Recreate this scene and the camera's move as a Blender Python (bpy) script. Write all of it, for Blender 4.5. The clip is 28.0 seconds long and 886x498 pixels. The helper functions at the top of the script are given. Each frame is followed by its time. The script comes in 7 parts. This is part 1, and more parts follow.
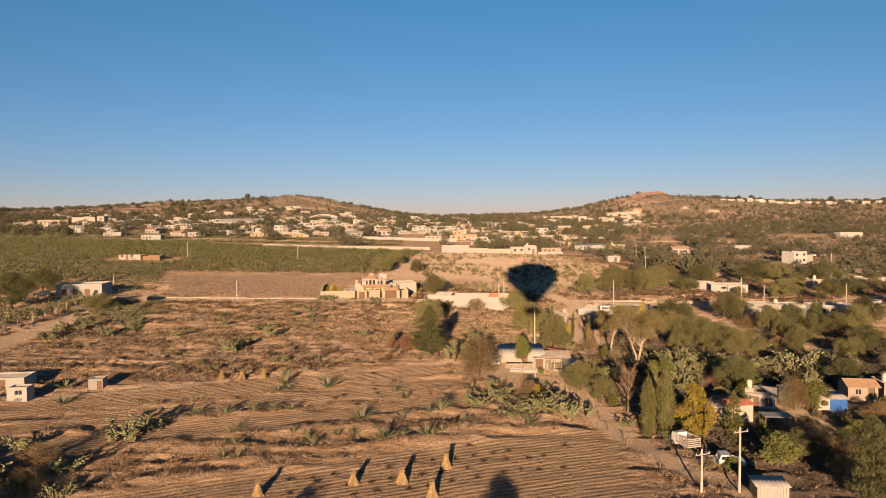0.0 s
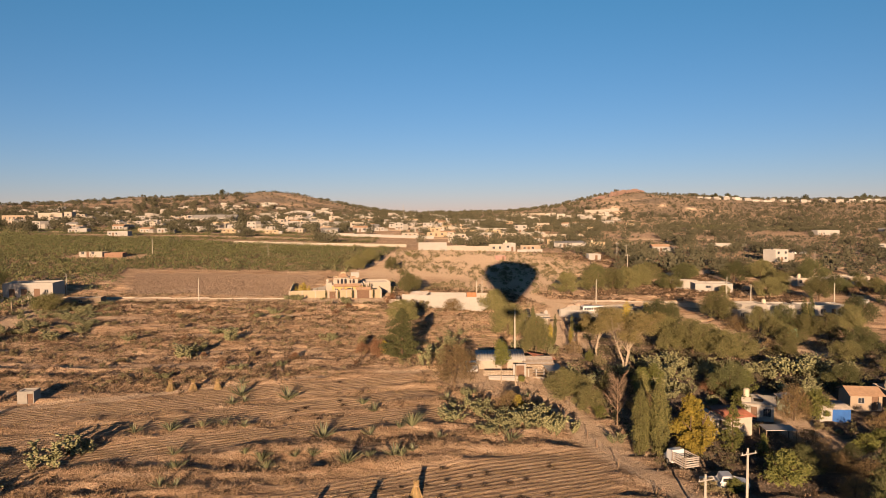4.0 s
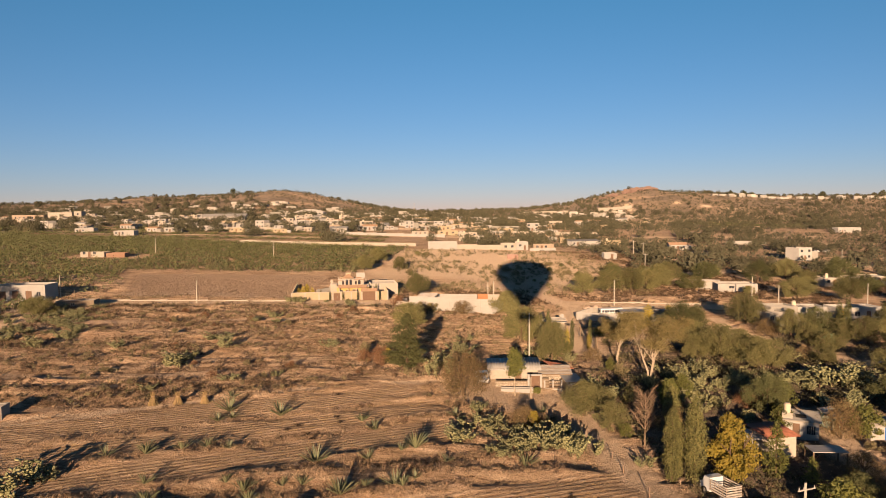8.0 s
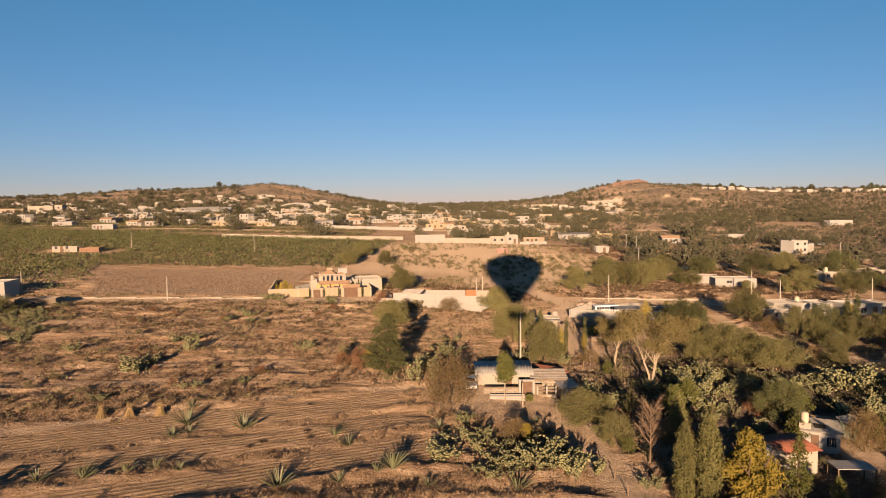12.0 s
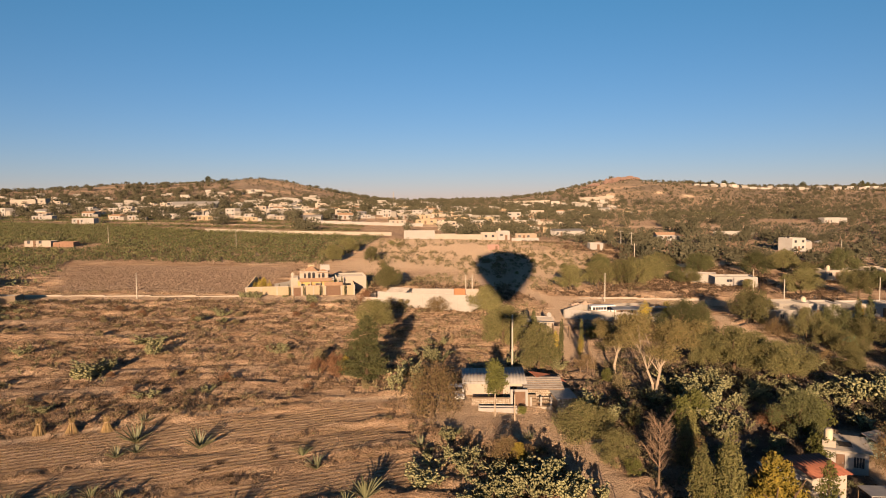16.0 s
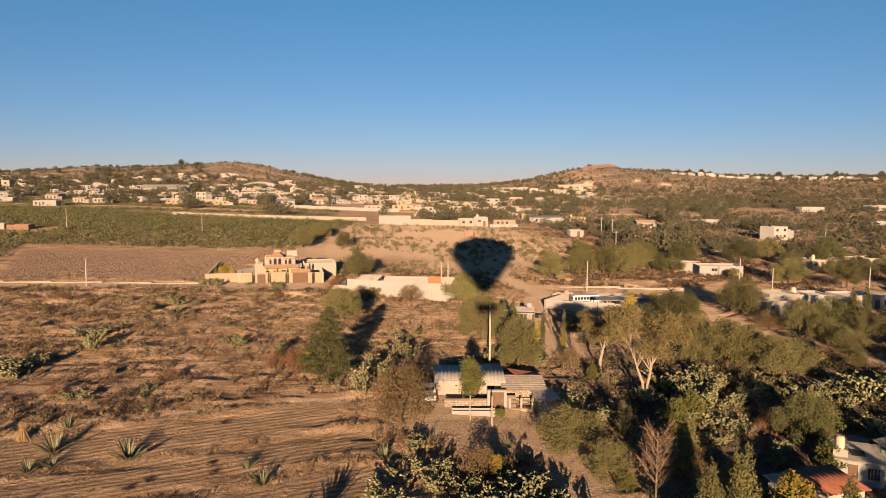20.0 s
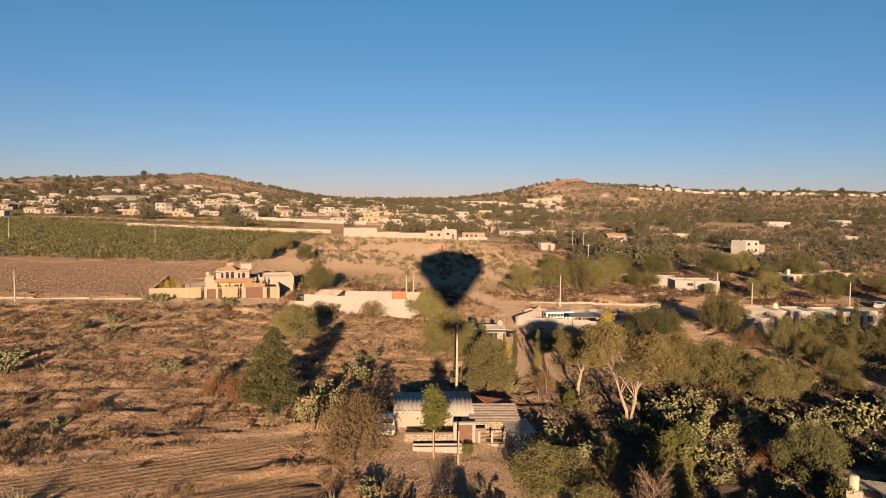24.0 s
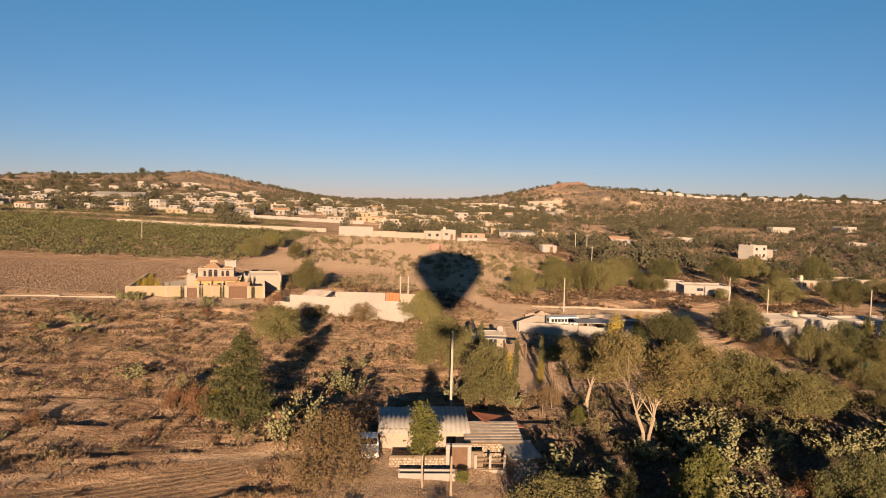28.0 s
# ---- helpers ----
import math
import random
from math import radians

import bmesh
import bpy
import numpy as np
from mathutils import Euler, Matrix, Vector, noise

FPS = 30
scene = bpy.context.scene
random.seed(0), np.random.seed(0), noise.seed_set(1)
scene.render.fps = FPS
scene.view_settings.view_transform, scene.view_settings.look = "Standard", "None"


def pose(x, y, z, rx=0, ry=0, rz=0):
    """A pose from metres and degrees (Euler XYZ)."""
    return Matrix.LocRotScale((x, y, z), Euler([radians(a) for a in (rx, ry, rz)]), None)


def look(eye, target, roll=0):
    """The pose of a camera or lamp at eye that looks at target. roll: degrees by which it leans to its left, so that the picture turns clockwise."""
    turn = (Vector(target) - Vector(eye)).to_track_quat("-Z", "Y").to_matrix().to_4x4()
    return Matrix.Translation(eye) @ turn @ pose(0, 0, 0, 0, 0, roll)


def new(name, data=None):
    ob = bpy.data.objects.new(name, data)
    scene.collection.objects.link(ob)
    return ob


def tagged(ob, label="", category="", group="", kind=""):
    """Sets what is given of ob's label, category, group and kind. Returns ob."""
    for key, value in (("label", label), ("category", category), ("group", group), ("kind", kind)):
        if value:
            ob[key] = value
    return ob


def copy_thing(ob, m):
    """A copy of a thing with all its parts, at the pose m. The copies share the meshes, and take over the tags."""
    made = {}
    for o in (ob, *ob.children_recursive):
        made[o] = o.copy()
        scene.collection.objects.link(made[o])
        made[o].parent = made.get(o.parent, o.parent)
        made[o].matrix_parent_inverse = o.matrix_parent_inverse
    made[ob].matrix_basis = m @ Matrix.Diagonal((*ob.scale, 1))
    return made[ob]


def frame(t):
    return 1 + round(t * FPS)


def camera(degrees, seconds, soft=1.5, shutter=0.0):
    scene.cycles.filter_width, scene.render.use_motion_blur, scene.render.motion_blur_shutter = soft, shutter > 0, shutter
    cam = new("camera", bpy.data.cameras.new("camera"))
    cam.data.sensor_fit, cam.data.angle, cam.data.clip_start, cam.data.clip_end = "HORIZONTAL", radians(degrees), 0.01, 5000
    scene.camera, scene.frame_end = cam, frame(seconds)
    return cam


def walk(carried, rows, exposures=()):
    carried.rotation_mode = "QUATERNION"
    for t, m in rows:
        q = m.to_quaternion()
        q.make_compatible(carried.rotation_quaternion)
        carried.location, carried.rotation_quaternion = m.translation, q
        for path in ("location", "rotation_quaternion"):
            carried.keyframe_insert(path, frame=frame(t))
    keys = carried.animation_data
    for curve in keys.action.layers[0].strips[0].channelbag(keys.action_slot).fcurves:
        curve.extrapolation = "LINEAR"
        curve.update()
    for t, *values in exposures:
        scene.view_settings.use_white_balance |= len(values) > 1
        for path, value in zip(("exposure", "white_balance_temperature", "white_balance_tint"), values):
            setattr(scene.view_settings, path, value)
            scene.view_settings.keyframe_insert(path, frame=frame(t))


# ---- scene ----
cam = camera(65, 28.0, soft=0.72)
PATH = [
    (0.0, (0.00, -0.00, 30.00), (0.17, 99.88, 25.04), -0.48),
    (0.5, (0.09, 1.15, 29.94), (0.53, 101.01, 24.72), -0.27),
    (1.0, (0.18, 2.29, 29.87), (0.99, 102.14, 24.39), -0.18),
    (1.5, (0.28, 3.44, 29.80), (1.78, 103.27, 24.21), -0.19),
    (2.0, (0.40, 4.59, 29.74), (2.67, 104.41, 24.18), -0.34),
    (2.5, (0.51, 5.74, 29.69), (3.22, 105.55, 24.11), -0.37),
    (3.0, (0.61, 6.89, 29.66), (3.53, 106.69, 24.10), -0.44),
    (3.5, (0.71, 8.02, 29.64), (3.94, 107.82, 24.15), -0.32),
    (5.5, (1.11, 12.40, 29.55), (4.43, 112.21, 24.45), -0.26),
    (6.0, (1.22, 13.49, 29.54), (4.06, 113.33, 24.50), -0.53),
    (6.5, (1.33, 14.60, 29.54), (3.76, 114.44, 24.56), -0.68),
    (7.0, (1.43, 15.72, 29.51), (3.49, 115.57, 24.50), -0.71),
    (7.5, (1.53, 16.83, 29.44), (3.31, 116.69, 24.32), -0.70),
    (8.0, (1.63, 17.95, 29.38), (3.24, 117.78, 23.77), -0.49),
    (8.5, (1.74, 19.08, 29.34), (3.25, 118.89, 23.24), -0.28),
    (9.0, (1.84, 20.21, 29.28), (3.41, 120.00, 22.97), -0.19),
    (9.5, (1.95, 21.31, 29.21), (3.70, 121.10, 22.87), -0.12),
    (10.0, (2.06, 22.43, 29.14), (4.12, 122.21, 22.83), -0.26),
    (10.5, (2.18, 23.54, 29.09), (4.78, 123.31, 22.77), -0.46),
    (11.0, (2.32, 24.64, 29.03), (5.43, 124.39, 22.68), -0.51),
    (11.5, (2.46, 25.72, 28.98), (5.66, 125.46, 22.56), -0.49),
    (12.0, (2.61, 26.78, 28.92), (5.72, 126.52, 22.38), -0.55),
    (12.5, (2.74, 27.84, 28.86), (5.82, 127.58, 22.28), -0.71),
    (14.5, (3.29, 32.17, 28.60), (6.95, 131.87, 21.76), -0.44),
    (15.0, (3.45, 33.26, 28.53), (7.25, 132.95, 21.59), -0.34),
    (15.5, (3.59, 34.35, 28.45), (7.51, 134.02, 21.40), -0.32),
    (16.0, (3.72, 35.43, 28.35), (8.05, 135.09, 21.25), -0.27),
    (16.5, (3.84, 36.51, 28.27), (8.66, 136.14, 21.16), -0.25),
    (17.0, (3.97, 37.59, 28.18), (9.36, 137.19, 21.03), -0.29),
    (17.5, (4.11, 38.67, 28.08), (10.04, 138.23, 20.89), -0.29),
    (18.0, (4.26, 39.72, 27.97), (10.73, 139.25, 20.77), -0.18),
    (18.5, (4.41, 40.77, 27.86), (11.15, 140.28, 20.59), 0.06),
    (19.0, (4.56, 41.83, 27.74), (11.30, 141.33, 20.38), 0.31),
    (19.5, (4.71, 42.91, 27.61), (11.52, 142.34, 19.33), 0.30),
    (20.0, (4.89, 44.02, 27.49), (12.36, 143.34, 18.49), 0.30),
    (20.5, (5.10, 45.16, 27.36), (14.30, 144.32, 18.26), 0.31),
    (21.0, (5.31, 46.29, 27.24), (16.14, 145.28, 18.05), 0.21),
    (21.5, (5.51, 47.40, 27.13), (17.21, 146.30, 18.05), 0.16),
    (23.5, (6.23, 51.71, 26.67), (18.04, 150.75, 19.46), 0.47),
    (24.0, (6.39, 52.80, 26.57), (18.25, 151.85, 19.59), 0.67),
    (24.5, (6.56, 53.88, 26.45), (18.45, 152.93, 19.57), 0.94),
    (25.0, (6.74, 54.96, 26.32), (18.64, 154.01, 19.46), 1.13),
    (25.5, (6.92, 56.03, 26.19), (18.74, 155.10, 19.39), 1.15),
    (26.0, (7.11, 57.06, 26.06), (18.79, 156.15, 19.29), 1.17),
    (26.5, (7.29, 58.08, 25.92), (18.90, 157.17, 19.12), 1.19),
    (27.0, (7.49, 59.10, 25.76), (19.12, 158.19, 18.97), 1.21),
    (27.5, (7.68, 60.13, 25.60), (19.45, 159.20, 18.85), 1.27),
    (28.0, (7.88, 61.17, 25.46), (19.81, 160.23, 18.78), 1.45),
]
walk(cam, [(t, look(eye, target, roll)) for t, eye, target, roll in PATH], [(0, 1.0), (28, 1.0)])

# ---- light ----
SUN_AZ, SUN_EL = radians(7.25), radians(9.1)
sun_way = Vector((math.sin(SUN_AZ) * math.cos(SUN_EL), math.cos(SUN_AZ) * math.cos(SUN_EL), -math.sin(SUN_EL)))
world = bpy.data.worlds.new("sky")
scene.world = world
world.use_nodes = True
wn = world.node_tree.nodes
sky = wn.new("ShaderNodeTexSky")
sky.sky_type = "NISHITA"
sky.sun_disc = False
sky.sun_elevation = SUN_EL
sky.sun_rotation = math.pi + SUN_AZ
sky.altitude = 2300
sky.air_density, sky.dust_density, sky.ozone_density = 1.0, 0.2, 4.0
wn["Background"].inputs["Strength"].default_value = 0.05
# a rosy band of dusk haze low down, deeper blue above
wl = world.node_tree.links
coord, up, rise, tint, tinted = (wn.new("ShaderNode" + k) for k in ("TexCoord", "SeparateXYZ", "MapRange", "Mix", "Mix"))
rise.inputs["From Max"].default_value = 0.30
for node in (tint, tinted):
    node.data_type = "RGBA"
tint.inputs["A"].default_value, tint.inputs["B"].default_value = (1.38, 0.88, 0.89, 1), (0.98, 1.32, 1.16, 1)
tinted.blend_type = "MULTIPLY"
tinted.inputs["Factor"].default_value = 1.0
wl.new(coord.outputs["Generated"], up.inputs[0])
wl.new(up.outputs["Z"], rise.inputs["Value"])
wl.new(rise.outputs[0], tint.inputs["Factor"])
wl.new(sky.outputs[0], tinted.inputs["A"])
high, deep = wn.new("ShaderNodeMapRange"), wn.new("ShaderNodeMix")
high.inputs["From Min"].default_value, high.inputs["From Max"].default_value = 0.32, 0.9
deep.data_type = "RGBA"
deep.inputs["B"].default_value = (0.50, 0.22, 0.22, 1)
wl.new(up.outputs["Z"], high.inputs["Value"])
wl.new(high.outputs[0], deep.inputs["Factor"])
wl.new(tint.outputs["Result"], deep.inputs["A"])
wl.new(deep.outputs["Result"], tinted.inputs["B"])
wl.new(tinted.outputs["Result"], wn["Background"].inputs["Color"])
lamp = bpy.data.lights.new("sun", "SUN")
lamp.energy, lamp.angle, lamp.color = 5.0, radians(0.53), (1.0, 0.69, 0.44)
sun = new("sun", lamp)
sun.matrix_world = look((0, -60, 90), Vector((0, -60, 90)) + sun_way)

# ---- helpers for meshes and materials ----
rng = np.random.default_rng(7)


def sigmoid(v):
    return 1 / (1 + np.exp(-np.clip(v, -30, 30)))


def height(x, y):
    """Lie of the land: a gentle slope, a dip at the farmyard, a bare knoll, two hills on the skyline."""
    x, y = np.asarray(x, float), np.asarray(y, float)
    yy = np.clip(y, 20, None)
    near = 3.3 + 0.028 * (np.minimum(yy, 300) - 80) - 4.5 * np.tanh(x / 150)
    mid = 0.0165 * np.clip(yy - 300, 0, 1150)
    dip = -2.2 * np.exp(-((x - 46) / 24) ** 2 - ((y - 86) / 34) ** 2)
    knoll = 2.2 * np.exp(-((x - 25) / 75) ** 2 - ((y - 325) / 55) ** 2)
    hill_l = 29.3 * np.exp(-((x + 278) / 132) ** 2 - ((y - 1330) / 230) ** 2) + 25.8 * np.exp(-((x + 524) / 260) ** 2 - ((y - 1450) / 300) ** 2)
    hill_r = sigmoid((1650 - y) / 60) * (35.3 * sigmoid((x - 386) / 105) + 25.4 * np.exp(-((x - 419) / 141) ** 2) - 3.0 * np.exp(-((x - 294) / 28) ** 2) - 5.0 * np.exp(-((x - 478) / 26) ** 2) + 4.5 * np.exp(-((x - 415) / 16) ** 2) - 3.5 * sigmoid((x - 650) / 30)) * sigmoid((y - 1150) / 110)
    saddle = (9.0 * np.exp(-((x + 850) / 110) ** 2) + 4.0 * np.exp(-((x + 545) / 18) ** 2) - 5.0 * np.exp(-((x + 335) / 45) ** 2) - 4.5 * np.exp(-((x + 30) / 85) ** 2)) * sigmoid((y - 1150) / 60)
    return near + mid + dip + knoll + hill_l + hill_r + saddle


def hash2(i, j, s):
    v = np.sin(i * 127.1 + j * 311.7 + s * 74.7) * 43758.5453
    return v - np.floor(v)


def vnoise(x, y, s=0.0):
    """Smooth value noise, 0 to 1."""
    i, j = np.floor(x), np.floor(y)
    u, v = x - i, y - j
    u, v = u * u * (3 - 2 * u), v * v * (3 - 2 * v)
    a, b = hash2(i, j, s), hash2(i + 1, j, s)
    c, d = hash2(i, j + 1, s), hash2(i + 1, j + 1, s)
    return (a * (1 - u) + b * u) * (1 - v) + (c * (1 - u) + d * u) * v


def mesh_np(name, verts, faces, material, smooth=False):
    """A mesh from arrays of vertices and of faces that all have as many corners."""
    me = bpy.data.meshes.new(name)
    verts, faces = np.asarray(verts, np.float32), np.asarray(faces, np.int32)
    n, k = faces.shape
    me.vertices.add(len(verts))
    me.vertices.foreach_set("co", verts.ravel())
    me.loops.add(n * k)
    me.loops.foreach_set("vertex_index", faces.ravel())
    me.polygons.add(n)
    me.polygons.foreach_set("loop_start", np.arange(0, n * k, k, dtype=np.int32))
    me.polygons.foreach_set("loop_total", np.full(n, k, np.int32))
    if smooth:
        me.polygons.foreach_set("use_smooth", np.ones(n, bool))
    me.update(calc_edges=True)
    me.materials.append(material)
    return me


def mesh_of(name, bm, material, smooth=False):
    me = bpy.data.meshes.new(name)
    bmesh.ops.recalc_face_normals(bm, faces=bm.faces)
    if smooth:
        for f in bm.faces:
            f.smooth = True
    bm.to_mesh(me)
    bm.free()
    me.materials.append(material)
    return me


def part(name, bm, material, parent=None, label="", m=None, smooth=False):
    """Links a bmesh, or a mesh that is shared, as one object under a thing or a part."""
    me = bm if isinstance(bm, bpy.types.Mesh) else mesh_of(name, bm, material, smooth)
    ob = new(name, me)
    if parent:
        ob.parent = parent
    if m is not None:
        ob.matrix_basis = m
    if label:
        ob["label"] = label
    return ob


def thing(name, label, category, group="", kind="", at=(0, 0, 0), turn=0.0):
    ob = new(name)
    ob.empty_display_size = 0.3
    ob.matrix_basis = pose(*at, 0, 0, turn)
    return tagged(ob, label, category, group, kind)


def box(bm, x0, x1, y0, y1, z0, z1):
    vs = [bm.verts.new(p) for p in ((x0, y0, z0), (x1, y0, z0), (x1, y1, z0), (x0, y1, z0), (x0, y0, z1), (x1, y0, z1), (x1, y1, z1), (x0, y1, z1))]
    for f in ((0, 3, 2, 1), (4, 5, 6, 7), (0, 1, 5, 4), (1, 2, 6, 5), (2, 3, 7, 6), (3, 0, 4, 7)):
        bm.faces.new([vs[i] for i in f])
    return bm


def boxes(*rows):
    bm = bmesh.new()
    for r in rows:
        box(bm, *r)
    return bm


def prism(bm, outline, lo, hi, axis="y"):
    """A prism over an outline of (a, b) points: axis y gives x, z points drawn from y = lo to y = hi."""
    def at(a, b, c):
        return {"y": (a, c, b), "x": (c, a, b), "z": (a, b, c)}[axis]
    v0 = [bm.verts.new(at(a, b, lo)) for a, b in outline]
    v1 = [bm.verts.new(at(a, b, hi)) for a, b in outline]
    bm.faces.new(v0)
    bm.faces.new(v1)
    n = len(outline)
    for i in range(n):
        bm.faces.new((v0[i], v0[(i + 1) % n], v1[(i + 1) % n], v1[i]))
    return bm


def limb(bm, p0, p1, r0, r1, seg=7):
    """A tapered round bar from p0 to p1."""
    p0, p1 = Vector(p0), Vector(p1)
    q = (p1 - p0).to_track_quat("Z", "Y")
    rings = []
    for p, r in ((p0, r0), (p1, r1)):
        rings.append([bm.verts.new(p + q @ Vector((r * math.cos(a), r * math.sin(a), 0))) for a in (2 * math.pi * k / seg for k in range(seg))])
    for k in range(seg):
        bm.faces.new((rings[0][k], rings[0][(k + 1) % seg], rings[1][(k + 1) % seg], rings[1][k]))
    bm.faces.new(rings[0][::-1])
    bm.faces.new(rings[1])
    return bm


def bent(bm, pts, r0, r1, seg=7):
    n = len(pts) - 1
    for i in range(n):
        limb(bm, pts[i], pts[i + 1], r0 + (r1 - r0) * i / n, r0 + (r1 - r0) * (i + 1) / n, seg)
    return bm


def corrugated(bm, w, d, wave=0.25, amp=0.035, thick=0.02):
    """A corrugated sheet, w along x and d along y, centred, in the plane z = 0."""
    n = max(4, int(w / wave) * 4)
    rows = []
    for z in (0, thick):
        for y in (-d / 2, d / 2):
            rows.append([bm.verts.new((-w / 2 + w * i / n, y, z + amp * math.sin(2 * math.pi * w * i / n / wave))) for i in range(n + 1)])
    a, b, c, e = rows
    for i in range(n):
        bm.faces.new((a[i], b[i], b[i + 1], a[i + 1]))
        bm.faces.new((c[i], c[i + 1], e[i + 1], e[i]))
        bm.faces.new((a[i], a[i + 1], c[i + 1], c[i]))
        bm.faces.new((b[i], e[i], e[i + 1], b[i + 1]))
    return bm


# ---- materials ----
def material(name, colour, rough=0.85, vary=0.25, scale=4.0, fine=40.0, bump=0.3, second=None, metal=0.0, island=0.0, objects=0.0, translucent=0.0, spec=0.25):
    """Two scales of noise between a colour and a second one, with relief; island and objects vary whole pieces."""
    mat = bpy.data.materials.new(name)
    mat.use_nodes = True
    nt = mat.node_tree
    N, L = nt.nodes, nt.links
    bsdf = N["Principled BSDF"]
    bsdf.inputs["Roughness"].default_value = rough
    bsdf.inputs["Metallic"].default_value = metal
    bsdf.inputs["Specular IOR Level"].default_value = spec
    bsdf.inputs["Diffuse Roughness"].default_value = 0.9 if rough > 0.6 else 0.0
    geo = N.new("ShaderNodeNewGeometry")
    second = second or tuple(c * (1 - vary) for c in colour)
    n1, n2 = N.new("ShaderNodeTexNoise"), N.new("ShaderNodeTexNoise")
    for n, s, d in ((n1, 1 / scale, 4), (n2, fine / 10, 3)):
        n.inputs["Scale"].default_value = s
        n.inputs["Detail"].default_value = d
        L.new(geo.outputs["Position"], n.inputs["Vector"])
    add = N.new("ShaderNodeMath")
    add.operation = "MULTIPLY_ADD"
    add.inputs[1].default_value = 0.55
    L.new(n1.outputs["Fac"], add.inputs[0])
    half = N.new("ShaderNodeMath")
    half.operation = "MULTIPLY"
    half.inputs[1].default_value = 0.45
    L.new(n2.outputs["Fac"], half.inputs[0])
    L.new(half.outputs[0], add.inputs[2])
    ramp = N.new("ShaderNodeMapRange")
    ramp.inputs["From Min"].default_value, ramp.inputs["From Max"].default_value = 0.36, 0.64
    L.new(add.outputs[0], ramp.inputs["Value"])
    mix = N.new("ShaderNodeMix")
    mix.data_type = "RGBA"
    mix.inputs["A"].default_value = (*second, 1)
    mix.inputs["B"].default_value = (*colour, 1)
    L.new(ramp.outputs[0], mix.inputs["Factor"])
    out = mix.outputs["Result"]
    if island or objects:
        hsv = N.new("ShaderNodeHueSaturation")
        if island:
            src, amount = geo.outputs["Random Per Island"], island
        else:
            src, amount = N.new("ShaderNodeObjectInfo").outputs["Random"], objects
        if island and objects:
            whole = N.new("ShaderNodeMapRange")
            whole.inputs["To Min"].default_value, whole.inputs["To Max"].default_value = 1 - objects, 1 + objects
            L.new(N.new("ShaderNodeObjectInfo").outputs["Random"], whole.inputs["Value"])
            dim = N.new("ShaderNodeVectorMath")
            dim.operation = "SCALE"
            L.new(out, dim.inputs[0])
            L.new(whole.outputs[0], dim.inputs["Scale"])
            out = dim.outputs[0]
        r = N.new("ShaderNodeMapRange")
        r.inputs["To Min"].default_value, r.inputs["To Max"].default_value = 1 - amount, 1 + amount
        L.new(src, r.inputs["Value"])
        L.new(r.outputs[0], hsv.inputs["Value"])
        h = N.new("ShaderNodeMapRange")
        h.inputs["To Min"].default_value, h.inputs["To Max"].default_value = 0.5 + 0.03 * amount, 0.5 - 0.03 * amount
        L.new(src, h.inputs["Value"])
        L.new(h.outputs[0], hsv.inputs["Hue"])
        L.new(out, hsv.inputs["Color"])
        out = hsv.outputs["Color"]
    L.new(out, bsdf.inputs["Base Color"])
    if bump:
        b = N.new("ShaderNodeBump")
        b.inputs["Strength"].default_value = bump
        b.inputs["Distance"].default_value = 0.04
        L.new(n2.outputs["Fac"], b.inputs["Height"])
        L.new(b.outputs[0], bsdf.inputs["Normal"])
    if translucent:
        tr = N.new("ShaderNodeBsdfTranslucent")
        L.new(out, tr.inputs["Color"])
        ms = N.new("ShaderNodeMixShader")
        ms.inputs[0].default_value = translucent
        L.new(bsdf.outputs[0], ms.inputs[1])
        L.new(tr.outputs[0], ms.inputs[2])
        L.new(ms.outputs[0], N["Material Output"].inputs["Surface"])
    return mat


